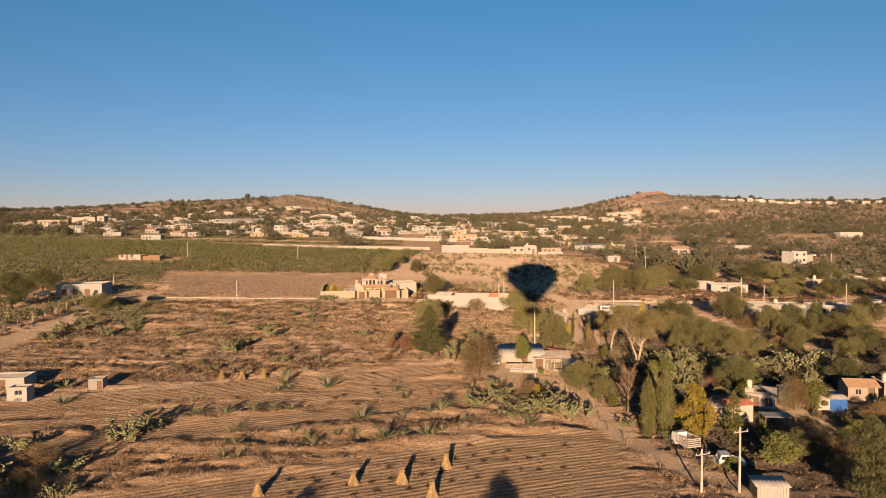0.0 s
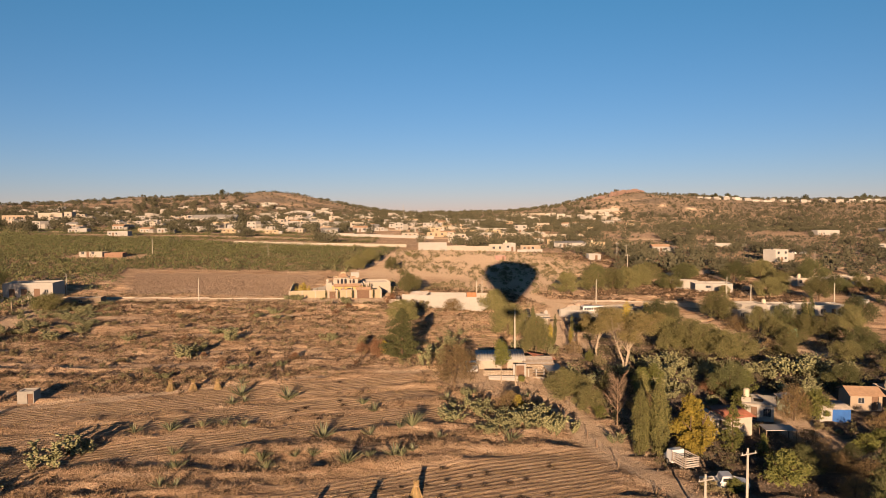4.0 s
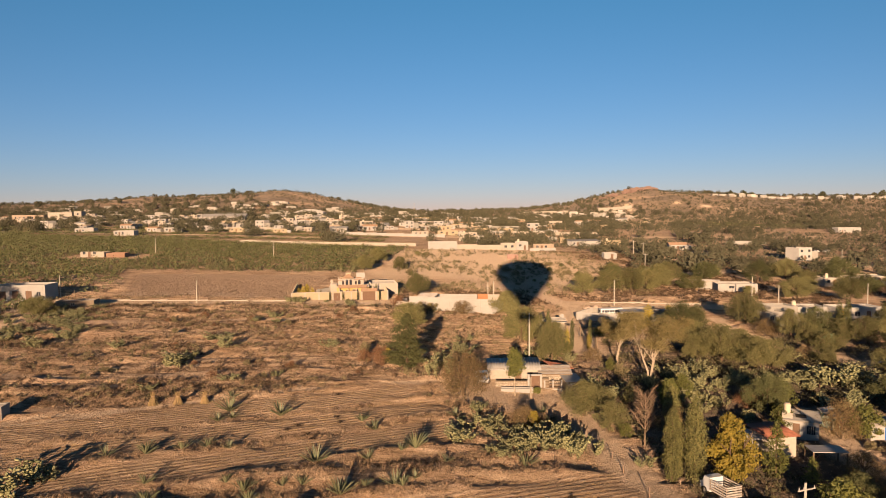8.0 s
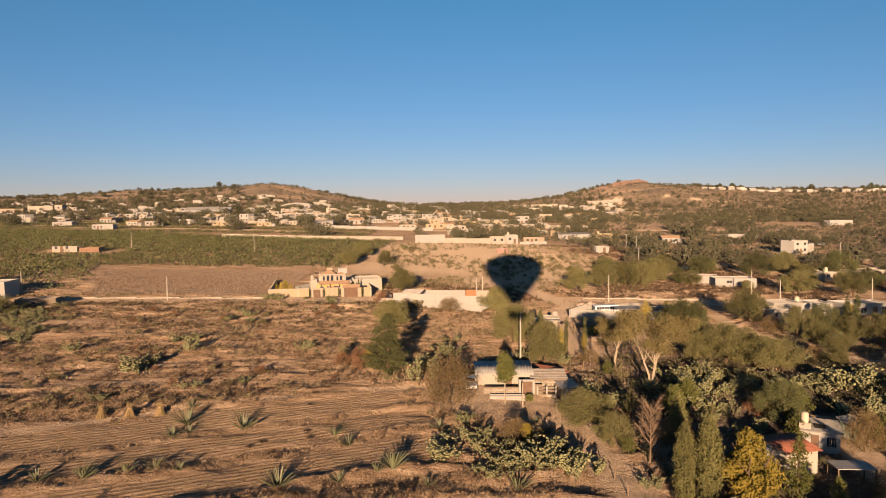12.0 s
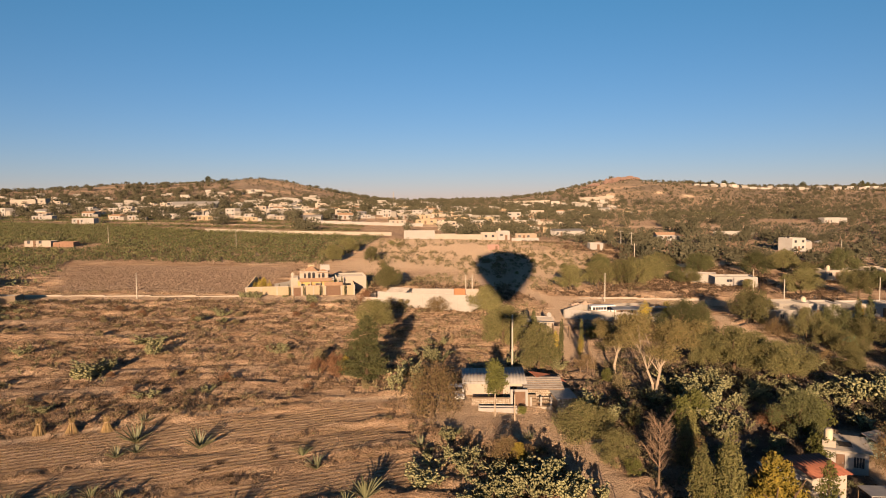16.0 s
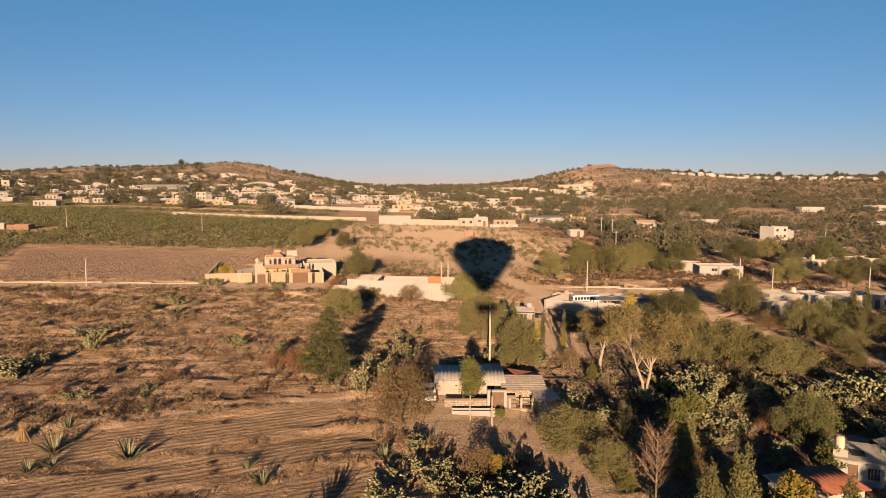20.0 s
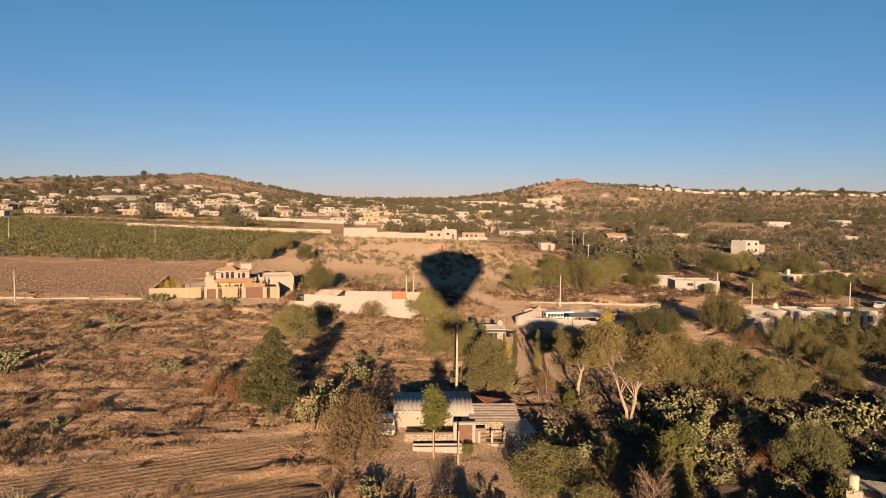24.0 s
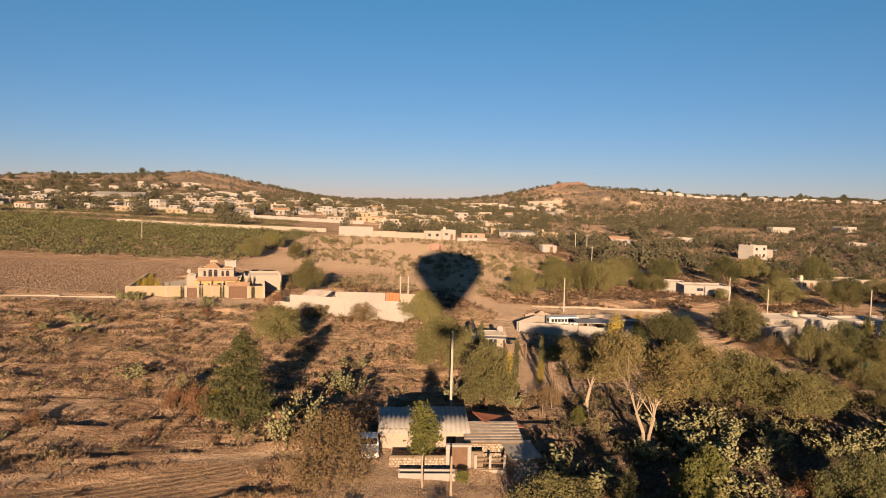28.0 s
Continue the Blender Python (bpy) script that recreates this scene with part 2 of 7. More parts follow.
def ground_material():
    mat = bpy.data.materials.new("dry_earth")
    mat.use_nodes = True
    nt = mat.node_tree
    N, L = nt.nodes, nt.links
    bsdf = N["Principled BSDF"]
    bsdf.inputs["Roughness"].default_value = 0.95
    bsdf.inputs["Specular IOR Level"].default_value = 0.1
    bsdf.inputs["Diffuse Roughness"].default_value = 1.0
    geo = N.new("ShaderNodeNewGeometry")

    def noise_of(scale, detail=5.0, rough=0.6, stretch=None):
        n = N.new("ShaderNodeTexNoise")
        n.inputs["Scale"].default_value = scale
        n.inputs["Detail"].default_value = detail
        n.inputs["Roughness"].default_value = rough
        src = geo.outputs["Position"]
        if stretch:
            mp = N.new("ShaderNodeMapping")
            mp.inputs["Rotation"].default_value = (0, 0, radians(-24))
            mp.inputs["Scale"].default_value = stretch
            L.new(src, mp.inputs["Vector"])
            src = mp.outputs[0]
        L.new(src, n.inputs["Vector"])
        return n.outputs["Fac"]

    def band(v, lo, hi):
        r = N.new("ShaderNodeMapRange")
        r.inputs["From Min"].default_value, r.inputs["From Max"].default_value = lo, hi
        L.new(v, r.inputs["Value"])
        return r.outputs[0]

    def mix(f, a, b):
        m = N.new("ShaderNodeMix")
        m.data_type = "RGBA"
        for sock, v in (("A", a), ("B", b)):
            if isinstance(v, tuple):
                m.inputs[sock].default_value = (*v, 1)
            else:
                L.new(v, m.inputs[sock])
        L.new(f, m.inputs["Factor"])
        return m.outputs["Result"]

    def maths(op, a, b):
        m = N.new("ShaderNodeMath")
        m.operation = op
        for i, v in enumerate((a, b)):
            if isinstance(v, float):
                m.inputs[i].default_value = v
            else:
                L.new(v, m.inputs[i])
        return m.outputs[0]

    zone = N.new("ShaderNodeAttribute")
    zone.attribute_name = "zone"
    sep = N.new("ShaderNodeSeparateColor")
    L.new(zone.outputs["Color"], sep.inputs[0])
    road, stubble, scrub = sep.outputs
    plough = N.new("ShaderNodeAttribute")
    plough.attribute_name = "plough"
    broad = band(noise_of(0.045, 6), 0.35, 0.65)
    patch = band(noise_of(0.35, 6, 0.65, (0.5, 1.3, 1)), 0.38, 0.62)
    grain = noise_of(2.6, 6, 0.7)
    grain2 = band(grain, 0.36, 0.66)
    speck = band(noise_of(7.0, 4, 0.75), 0.44, 0.62)
    grass = mix(patch, (0.25, 0.152, 0.088), (0.60, 0.42, 0.275))
    grass = mix(maths("MULTIPLY", broad, 0.45), grass, (0.42, 0.235, 0.125))
    grass = mix(maths("MULTIPLY", grain2, 0.55), grass, (0.68, 0.48, 0.32))
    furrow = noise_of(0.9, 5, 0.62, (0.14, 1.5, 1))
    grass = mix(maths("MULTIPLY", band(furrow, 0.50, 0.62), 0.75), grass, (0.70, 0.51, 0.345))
    # dark streaks paint the shadows of furrow ridges into the earth colour
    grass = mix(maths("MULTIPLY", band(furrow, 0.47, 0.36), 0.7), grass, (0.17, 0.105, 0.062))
    grass = mix(maths("MULTIPLY", speck, 0.6), grass, (0.065, 0.042, 0.025))
    # rows of stubble
    mp = N.new("ShaderNodeMapping")
    mp.inputs["Rotation"].default_value = (0, 0, radians(-24.3))
    L.new(geo.outputs["Position"], mp.inputs["Vector"])
    wave = N.new("ShaderNodeTexWave")
    wave.bands_direction = "Y"
    wave.inputs["Scale"].default_value = 0.41
    wave.inputs["Distortion"].default_value = 0.9
    wave.inputs["Detail"].default_value = 4
    wave.inputs["Detail Scale"].default_value = 0.6
    L.new(mp.outputs[0], wave.inputs["Vector"])
    rows = wave.outputs["Fac"]
    field = mix(maths("MULTIPLY", band(rows, 0.3, 0.75), band(noise_of(1.1, 5, 0.7, (0.35, 1.2, 1)), 0.3, 0.68)), (0.33, 0.21, 0.125), (0.74, 0.54, 0.37))
    field = mix(maths("MULTIPLY", grain2, 0.4), field, (0.62, 0.455, 0.31))
    field = mix(maths("MULTIPLY", speck, 0.3), field, (0.09, 0.055, 0.03))
    # ploughed clods
    vor = N.new("ShaderNodeTexVoronoi")
    vor.inputs["Scale"].default_value = 1.6
    L.new(geo.outputs["Position"], vor.inputs["Vector"])
    clods = mix(band(vor.outputs["Distance"], 0.05, 0.55), (0.365, 0.26, 0.185), (0.285, 0.198, 0.138))
    dirt = mix(maths("MULTIPLY", grain2, 0.7), (0.53, 0.385, 0.262), (0.70, 0.53, 0.375))
    dirt = mix(maths("MULTIPLY", speck, 0.22), dirt, (0.2, 0.14, 0.09))
    # scrub ground of hills and valley; in the grove its dark stands for shade
    scrub_and_shade = mix(band(noise_of(0.11, 5, 0.7), 0.42, 0.6), (0.145, 0.115, 0.09), (0.075, 0.064, 0.05))
    scrub_and_shade = mix(maths("MULTIPLY", band(noise_of(0.016, 3, 0.5, (0.5, 2.2, 1)), 0.58, 0.63), 0.55), scrub_and_shade, (0.34, 0.24, 0.165))
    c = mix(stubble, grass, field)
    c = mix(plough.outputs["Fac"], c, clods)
    c = mix(scrub, c, scrub_and_shade)
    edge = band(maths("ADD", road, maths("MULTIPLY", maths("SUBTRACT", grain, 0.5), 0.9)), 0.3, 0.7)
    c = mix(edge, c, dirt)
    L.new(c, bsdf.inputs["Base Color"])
    relief = maths("ADD", maths("MULTIPLY", grain, 0.7), maths("MULTIPLY", maths("MULTIPLY", rows, stubble), 0.22))
    relief = maths("ADD", relief, maths("MULTIPLY", maths("MULTIPLY", vor.outputs["Distance"], plough.outputs["Fac"]), -0.5))
    b = N.new("ShaderNodeBump")
    b.inputs["Strength"].default_value = 1.0
    b.inputs["Distance"].default_value = 0.9
    L.new(relief, b.inputs["Height"])
    L.new(b.outputs[0], bsdf.inputs["Normal"])
    return mat


M_EARTH = ground_material()
M_STRAW = material("dry_straw", (0.52, 0.36, 0.17), 0.9, 0.4, 3, 30, 0, island=0.3, translucent=0.25)
M_GRASS = material("dry_grass", (0.55, 0.40, 0.255), 0.95, 0.45, 5, 20, 0, island=0.45, translucent=0.25)
M_CLOD = material("ploughed_clod", (0.35, 0.25, 0.175), 0.95, 0.3, 5, 20, 0, island=0.3)
M_ROCK = material("reddish_rock", (0.25, 0.16, 0.125), 0.95, 0.35, 6, 6, 0.4)
M_HAY = material("brown_hay", (0.47, 0.325, 0.195), 0.95, 0.45, 4, 20, 0, island=0.5, translucent=0.2)
M_WEED = material("dry_weed", (0.135, 0.088, 0.052), 0.95, 0.4, 6, 20, 0, island=0.4, translucent=0.15)
M_WEEDG = material("grey_green_weed", (0.235, 0.19, 0.10), 0.95, 0.4, 6, 20, 0, island=0.4, translucent=0.15)
M_OLIVE = material("olive_leaves", (0.20, 0.18, 0.072), 0.7, 0.35, 1.5, 20, 0, island=0.4, objects=0.3, translucent=0.25)
M_DARKG = material("dark_green_leaves", (0.112, 0.112, 0.043), 0.75, 0.35, 1.5, 20, 0, island=0.4, objects=0.3, translucent=0.2)
M_LIGHTG = material("fresh_green_leaves", (0.165, 0.165, 0.045), 0.65, 0.3, 1.5, 20, 0, island=0.35, objects=0.28, translucent=0.3)
M_EUC = material("eucalyptus_leaves", (0.235, 0.185, 0.075), 0.7, 0.3, 1.5, 20, 0, island=0.35, translucent=0.25)
M_YELLOW = material("autumn_yellow_leaves", (0.33, 0.25, 0.045), 0.7, 0.35, 1.2, 20, 0, island=0.3, translucent=0.35)
M_POP = material("poplar_leaves", (0.185, 0.17, 0.06), 0.7, 0.35, 1.5, 20, 0, island=0.4, objects=0.3, translucent=0.25)
M_UNDER = material("undergrowth_leaves", (0.112, 0.098, 0.048), 0.85, 0.4, 2.0, 20, 0, island=0.45, translucent=0.15)
M_STUB = material("pale_stubble", (0.52, 0.38, 0.255), 0.95, 0.6, 0.5, 60, 0)
M_YGREEN = material("yellow_green_leaves", (0.56, 0.43, 0.08), 0.7, 0.35, 1.2, 20, 0, island=0.35, translucent=0.3)
M_BROWNL = material("brown_olive_leaves", (0.24, 0.165, 0.075), 0.85, 0.35, 1.5, 20, 0, island=0.4, objects=0.3, translucent=0.2)
M_TWIG = material("grey_brown_twigs", (0.23, 0.155, 0.10), 0.9, 0.35, 1.5, 20, 0, island=0.35)
M_REDTW = material("reddish_dry_twigs", (0.22, 0.115, 0.06), 0.9, 0.35, 1.5, 20, 0, island=0.35, translucent=0.1)
M_FARL = material("far_tree_leaves", (0.096, 0.088, 0.052), 0.85, 0.35, 25, 5, 0, island=0.3)
M_STALK = material("dark_dry_stalks", (0.05, 0.033, 0.021), 0.95, 0.4, 2, 20, 0, island=0.35)
M_BARK = material("brown_bark", (0.14, 0.09, 0.055), 0.95, 0.4, 0.6, 60, 0.6)
M_PALEB = material("pale_smooth_bark", (0.38, 0.30, 0.215), 0.8, 0.25, 0.8, 30, 0.3)
M_PAD = material("cactus_pad", (0.265, 0.25, 0.12), 0.55, 0.3, 0.8, 40, 0.15, island=0.35, objects=0.2, spec=0.35)
M_PADO = material("orchard_cactus_pad", (0.130, 0.130, 0.05), 0.6, 0.35, 6, 10, 0, island=0.55)
M_AGAVE = material("agave_leaf", (0.15, 0.15, 0.075), 0.5, 0.25, 0.5, 30, 0.1, objects=0.25, spec=0.4)
M_STONE = material("rubble_stone", (0.50, 0.42, 0.33), 0.9, 0.35, 0.6, 50, 0.5, objects=0.25)
M_MORTAR = material("mud_mortar", (0.28, 0.21, 0.145), 0.95, 0.3, 1.0, 40, 0.4)
M_WHITE = material("whitewash", (0.42, 0.385, 0.345), 0.85, 0.15, 2.5, 30, 0.12)
M_CREAM = material("cream_render", (0.44, 0.375, 0.305), 0.88, 0.15, 3.0, 30, 0.12)
M_SAND = material("sand_yellow_render", (0.44, 0.345, 0.225), 0.88, 0.14, 3.0, 30, 0.12)
M_PEACH = material("peach_render", (0.40, 0.31, 0.225), 0.88, 0.14, 3.0, 30, 0.12)
M_YELLOWW = material("ochre_yellow_paint", (0.54, 0.385, 0.15), 0.85, 0.15, 2.0, 30, 0.1)
M_TERRA = material("terracotta_tiles", (0.335, 0.21, 0.13), 0.85, 0.25, 0.8, 40, 0.4)
M_ORANGE = material("orange_paint", (0.44, 0.21, 0.10), 0.8, 0.18, 2, 30, 0.1)
M_FARWALL = material("far_house_walls", (0.43, 0.385, 0.33), 0.88, 0.2, 6.0, 10, 0, island=0.22)
M_PINK = material("pink_paint", (0.40, 0.24, 0.19), 0.85, 0.15, 2, 30, 0.1)
M_PINKST = material("pinkish_broken_stone", (0.46, 0.34, 0.26), 0.95, 0.3, 0.5, 40, 0.4)
M_BRICK = material("bare_brick", (0.34, 0.2, 0.13), 0.9, 0.25, 0.7, 60, 0.3)
M_CONC = material("grey_concrete", (0.34, 0.305, 0.26), 0.9, 0.2, 1.5, 40, 0.25)
M_METAL = material("galvanised_sheet", (0.41, 0.38, 0.34), 0.6, 0.25, 1.2, 15, 0.05, spec=0.35)
M_OLDMET = material("weathered_sheet", (0.40, 0.35, 0.30), 0.7, 0.4, 1.0, 25, 0.1)
M_RUST = material("rusty_red_sheet", (0.30, 0.115, 0.07), 0.75, 0.35, 1.0, 25, 0.1)
M_WOOD = material("weathered_wood", (0.24, 0.165, 0.105), 0.85, 0.3, 0.5, 60, 0.3)
M_BROWND = material("brown_painted_door", (0.20, 0.115, 0.07), 0.7, 0.2, 0.6, 40, 0.1)
M_POLE = material("concrete_pole", (0.45, 0.40, 0.33), 0.8, 0.15, 1.0, 40, 0.1)
M_BLUE = material("blue_plastic", (0.03, 0.11, 0.34), 0.5, 0.2, 1.0, 20, 0.05)
M_GREENT = material("green_tarpaulin", (0.16, 0.55, 0.36), 0.55, 0.2, 0.8, 20, 0.1)
M_GLASS = material("window_glass", (0.035, 0.04, 0.05), 0.12, 0.2, 2, 5, 0, spec=0.6)
M_DARK = material("dark_opening", (0.03, 0.025, 0.02), 0.9, 0.2, 2, 5, 0)
M_CARW = material("white_car_paint", (0.65, 0.63, 0.60), 0.3, 0.08, 2, 5, 0, spec=0.5)
M_CARR = material("red_car_paint", (0.33, 0.05, 0.035), 0.3, 0.1, 2, 5, 0, spec=0.5)
M_TYRE = material("rubber", (0.03, 0.03, 0.03), 0.85, 0.2, 0.3, 40, 0.1)
M_LIGHT = material("lamp_glass", (0.7, 0.65, 0.6), 0.15, 0.1, 1, 10, 0, spec=0.6)
M_TANK = material("beige_tank", (0.60, 0.50, 0.36), 0.6, 0.15, 0.6, 20, 0.05)
M_BALLOON = material("balloon_fabric", (0.45, 0.12, 0.08), 0.7, 0.2, 2, 20, 0)
M_WICKER = material("wicker", (0.28, 0.19, 0.10), 0.85, 0.3, 0.2, 80, 0.4)

# ---- ground ----
ROWS = Vector((0.912, 0.410))      # way of the field strips
def strip(x, y):
    return -0.410 * x + 0.912 * y


def near_line(x, y, pts):
    """Distance to a line of points."""
    best = np.full(np.shape(x), 1e9)
    for (ax, ay), (bx, by) in zip(pts[:-1], pts[1:]):
        k = np.clip(((x - ax) * (bx - ax) + (y - ay) * (by - ay)) / ((bx - ax) ** 2 + (by - ay) ** 2), 0, 1)
        best = np.minimum(best, np.hypot(x - ax - k * (bx - ax), y - ay - k * (by - ay)))
    return best


TRACKS = [(3.4, [(-150, 168), (-95, 181), (-60, 185), (-30, 187), (-8, 189), (2, 184)]),
          (4.0, [(-80.5, 110), (-81, 126), (-81.8, 142), (-83.7, 163), (-87, 173), (-92, 182)]),
          (0.6, [(-60, 92), (-40, 101), (-25, 109), (-8, 116.5), (4, 119)]),
          (3.0, [(22, 128), (21, 110), (21, 97), (22.5, 86), (27, 76), (36, 66)]),
          (3.6, [(118, 186), (90, 191), (66, 191), (45, 191), (34, 196), (30, 206), (34, 225)]),
          (4.2, [(33, 197), (37, 184), (33, 172), (29, 160), (29, 140)]),
          (2.5, [(70, 70), (56, 84), (50, 97), (52, 110)]),
          (5.0, [(200, 700), (250, 800), (330, 1180), (345, 1230)]),
          (6.0, [(150, 760), (290, 760), (420, 780)]),
          (4.0, [(90, 260), (140, 285), (230, 300)]),
          (5.0, [(175, 424), (240, 420), (330, 428), (420, 430)]),
          (7.0, [(395, 1130), (402, 1090), (420, 1040), (440, 1010)]),
          (5.0, [(-230, 470), (-150, 455), (-60, 430)]),
          (2.5, [(66, 173), (64, 163), (65, 152), (66, 144), (71, 139), (78, 134)]),
          (6.0, [(9, 115), (14, 111), (20, 109)])]


def fallow(x, y):
    """Streaks of thick and thin growth along the old furrows, 0 to 1."""
    w = y - 0.16 * x
    return 0.62 * vnoise(x * 0.03 + 5, w * 0.23, 77) + 0.38 * vnoise(x * 0.11, w * 0.62, 78)


def zones(x, y):
    road = np.zeros(np.shape(x))
    wob = (vnoise(x * 0.13, y * 0.13, 3) - 0.5) * 2.2
    for w, pts in TRACKS:
        road = np.maximum(road, np.clip(1.35 - np.abs(near_line(x, y, pts) + wob) / w, 0, 1))
    knoll = np.exp(-((x - 22) / 48) ** 4 - ((y - 268) / 62) ** 4) * (0.42 + 0.6 * vnoise(x * 0.05, y * 0.06, 5))
    knoll = np.maximum(knoll, 0.8 * np.exp(-((x - 20) / 40) ** 4 - ((y - 312) / 20) ** 4))
    road = np.maximum(road, knoll)
    light = sigmoid((0.27 - fallow(x, y)) * 26) * (np.abs(x + 30) < 70) * (y > 108) * (y < 188)
    road = np.maximum(road, 0.5 * light)
    far = sigmoid((y - 420) / 40)
    road = np.maximum(road, far * sigmoid((880 - y) / 50) * sigmoid((vnoise(x * 0.012, y * 0.03, 11) - 0.72) * 22) * 0.8)
    v = strip(x, y)
    inside = sigmoid((20.5 - x) / 0.8) * sigmoid((x + 62) / 2)
    w = v + (vnoise(x * 0.1, y * 0.1, 21) - 0.5) * 1.6
    bands = sigmoid((72.5 - w) * 2) + sigmoid((w - 84.5) * 2) * sigmoid((90.5 - w) * 2) + sigmoid((w - 93.5) * 2) * sigmoid((98.8 - w) * 2) + sigmoid((w - 101) * 2) * sigmoid((107.6 - w) * 2)
    yard = sigmoid(x - 4.5 + (y - 104) * 0.5) * sigmoid(y - 99)
    stubble = inside * np.clip(bands, 0, 1) * (1 - yard)
    plough = sigmoid((x + 76 + (y - 195) * 0.35) / 0.8) * sigmoid((-31 - x) / 0.8) * sigmoid((y - 191.5) / 0.8) * sigmoid((238.5 + (x + 55) * 0.04 - y) / 0.8)
    scrub = np.clip(sigmoid((y - 330) / 25) * (0.55 + 0.45 * vnoise(x * 0.02, y * 0.02, 4)), 0, 1)
    scrub = scrub * (0.5 + 0.5 * sigmoid((y - 950) / 60))
    # grove ground darkened too: tree shade painted in through the scrub colour
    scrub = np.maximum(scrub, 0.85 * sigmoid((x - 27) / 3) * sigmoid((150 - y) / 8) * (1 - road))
    scrub = scrub * (1 - 0.9 * np.clip(knoll * 2, 0, 1))
    return road, stubble, scrub, plough


def surface(x, y):
    """The ground as it is walked on: humps and hollows on the fallow land, smooth on tracks and fields."""
    x, y = np.asarray(x, float), np.asarray(y, float)
    road, stubble, _, plough = zones(x, y)
    hump = (vnoise(x * 0.22, y * 0.42, 1) - 0.5) * 0.36 + (vnoise(x * 0.75, y * 0.9, 2) - 0.5) * 0.40
    w = y - 0.16 * x
    hump = hump + (vnoise(x * 0.06, w * 0.8, 6) - 0.5) * 0.42 + (vnoise(x * 0.35, w * 0.5, 7) - 0.5) * 0.30
    # old furrow ridges, sharp-crested and broken along their length
    crest = 1 - np.abs(2 * vnoise(x * 0.075, w * 0.36, 14) - 1)
    hump = hump + crest ** 3 * 0.6 * np.clip(vnoise(x * 0.05, w * 0.09, 15) * 2 - 0.5, 0, 1)
    far = np.clip((262 - y) / 50, 0, 1) * np.clip((125 - np.abs(x)) / 20, 0, 1)
    return height(x, y) + hump * far * (1 - 0.85 * np.clip(road * 1.3 + stubble + plough, 0, 1))


def z_at(x, y):
    return float(surface(x, y))


def spread(lo, hi, step, reach, grow):
    c = list(np.arange(lo, hi + step / 2, step))
    s = step
    while c[-1] < reach[1]:
        s *= grow
        c.append(c[-1] + s)
    s = step
    while c[0] > reach[0]:
        s *= grow
        c.insert(0, c[0] - s)
    return np.array(c)


gx = spread(-98, 78, 0.8, (-4200, 4200), 1.06)
gy = spread(58, 200, 0.5, (-600, 4600), 1.04)
GX, GY = np.meshgrid(gx, gy)
GZ = surface(GX, GY)
nx, ny = len(gx), len(gy)
idx = np.arange(nx * ny).reshape(ny, nx)
quads = np.stack([idx[:-1, :-1], idx[:-1, 1:], idx[1:, 1:], idx[1:, :-1]], -1).reshape(-1, 4)
zr, zs, zc, zp = zones(GX, GY)
gme = mesh_np("ground", np.stack([GX, GY, GZ], -1).reshape(-1, 3), quads, M_EARTH, True)
za = gme.attributes.new("zone", "FLOAT_COLOR", "POINT")
za.data.foreach_set("color", np.stack([zr, zs, zc, np.ones_like(zr)], -1).astype(np.float32).ravel())
pa = gme.attributes.new("plough", "FLOAT", "POINT")
pa.data.foreach_set("value", zp.astype(np.float32).ravel())
ground = tagged(new("ground", gme), "dry brown farmland with stubble strips, dirt tracks and low hills", "ground", kind="structure")

# ---- plants ----
def leaf_quads(points, size, flat=0.0, seed=0, aspect=0.55):
    """Small pointed leaves, each a three-cornered face, lying roughly along the outside of their clump."""
    centres, out = points
    r = np.random.default_rng(seed)
    n = len(centres)
    nrm = out + r.normal(size=(n, 3)) * 0.55
    nrm /= np.linalg.norm(nrm, axis=1)[:, None]
    a = np.cross(nrm, r.normal(size=(n, 3)))
    a /= np.linalg.norm(a, axis=1)[:, None]
    b = np.cross(nrm, a)
    s = size * r.uniform(0.6, 1.4, (n, 1))
    v = np.stack([centres - a * s + b * s * aspect, centres + a * s * 1.2, centres - a * s * 0.6 - b * s * aspect * 1.2], 1)
    return v.reshape(-1, 3), np.arange(3 * n).reshape(n, 3)


def in_blobs(blobs, n, seed, shell=0.3):
    """Points in a set of ellipsoids (x, y, z, rx, ry, rz), thicker towards their outside, and the ways out."""
    r = np.random.default_rng(seed)
    B = np.array(blobs, float)
    w = (B[:, 3] * B[:, 4] * B[:, 5]) ** 0.67
    k = r.choice(len(B), n, p=w / w.sum())
    d = r.normal(size=(n, 3))
    d /= np.linalg.norm(d, axis=1)[:, None]
    rad = r.uniform(0, 1, n) ** shell
    rad *= 1 + 0.3 * np.sin(d[:, 0] * 6 + k) * np.cos(d[:, 2] * 5 + 2 * k) + 0.12 * np.sin(d[:, 1] * 13 + 3 * k)
    return B[k, :3] + d * rad[:, None] * B[k, 3:], d


def crown_blobs(h, w, lo, n, seed, top=1.0, size=0.29):
    """Clumps that make an uneven crown between heights lo and h, w wide."""
    r = np.random.default_rng(seed)
    out = []
    for i in range(n):
        u = (i + 0.5) / n
        z = lo + (h - lo) * (0.1 + 0.82 * u)
        prof = math.sin(math.pi * min(1, 0.22 + 0.72 * u) ** top)
        a = i * 2.4 + r.uniform(-0.5, 0.5)
        rr = w / 2 * prof * r.uniform(0.4, 0.98)
        s = w * size * r.uniform(0.65, 1.2) * (0.55 + 0.45 * prof)
        out.append((rr * math.cos(a), rr * math.sin(a), z, s * 0.62, s * 0.62, s * r.uniform(0.42, 0.62)))
    out.append((0, 0, lo + (h - lo) * 0.55, w * 0.22, w * 0.22, (h - lo) * 0.3))
    return out


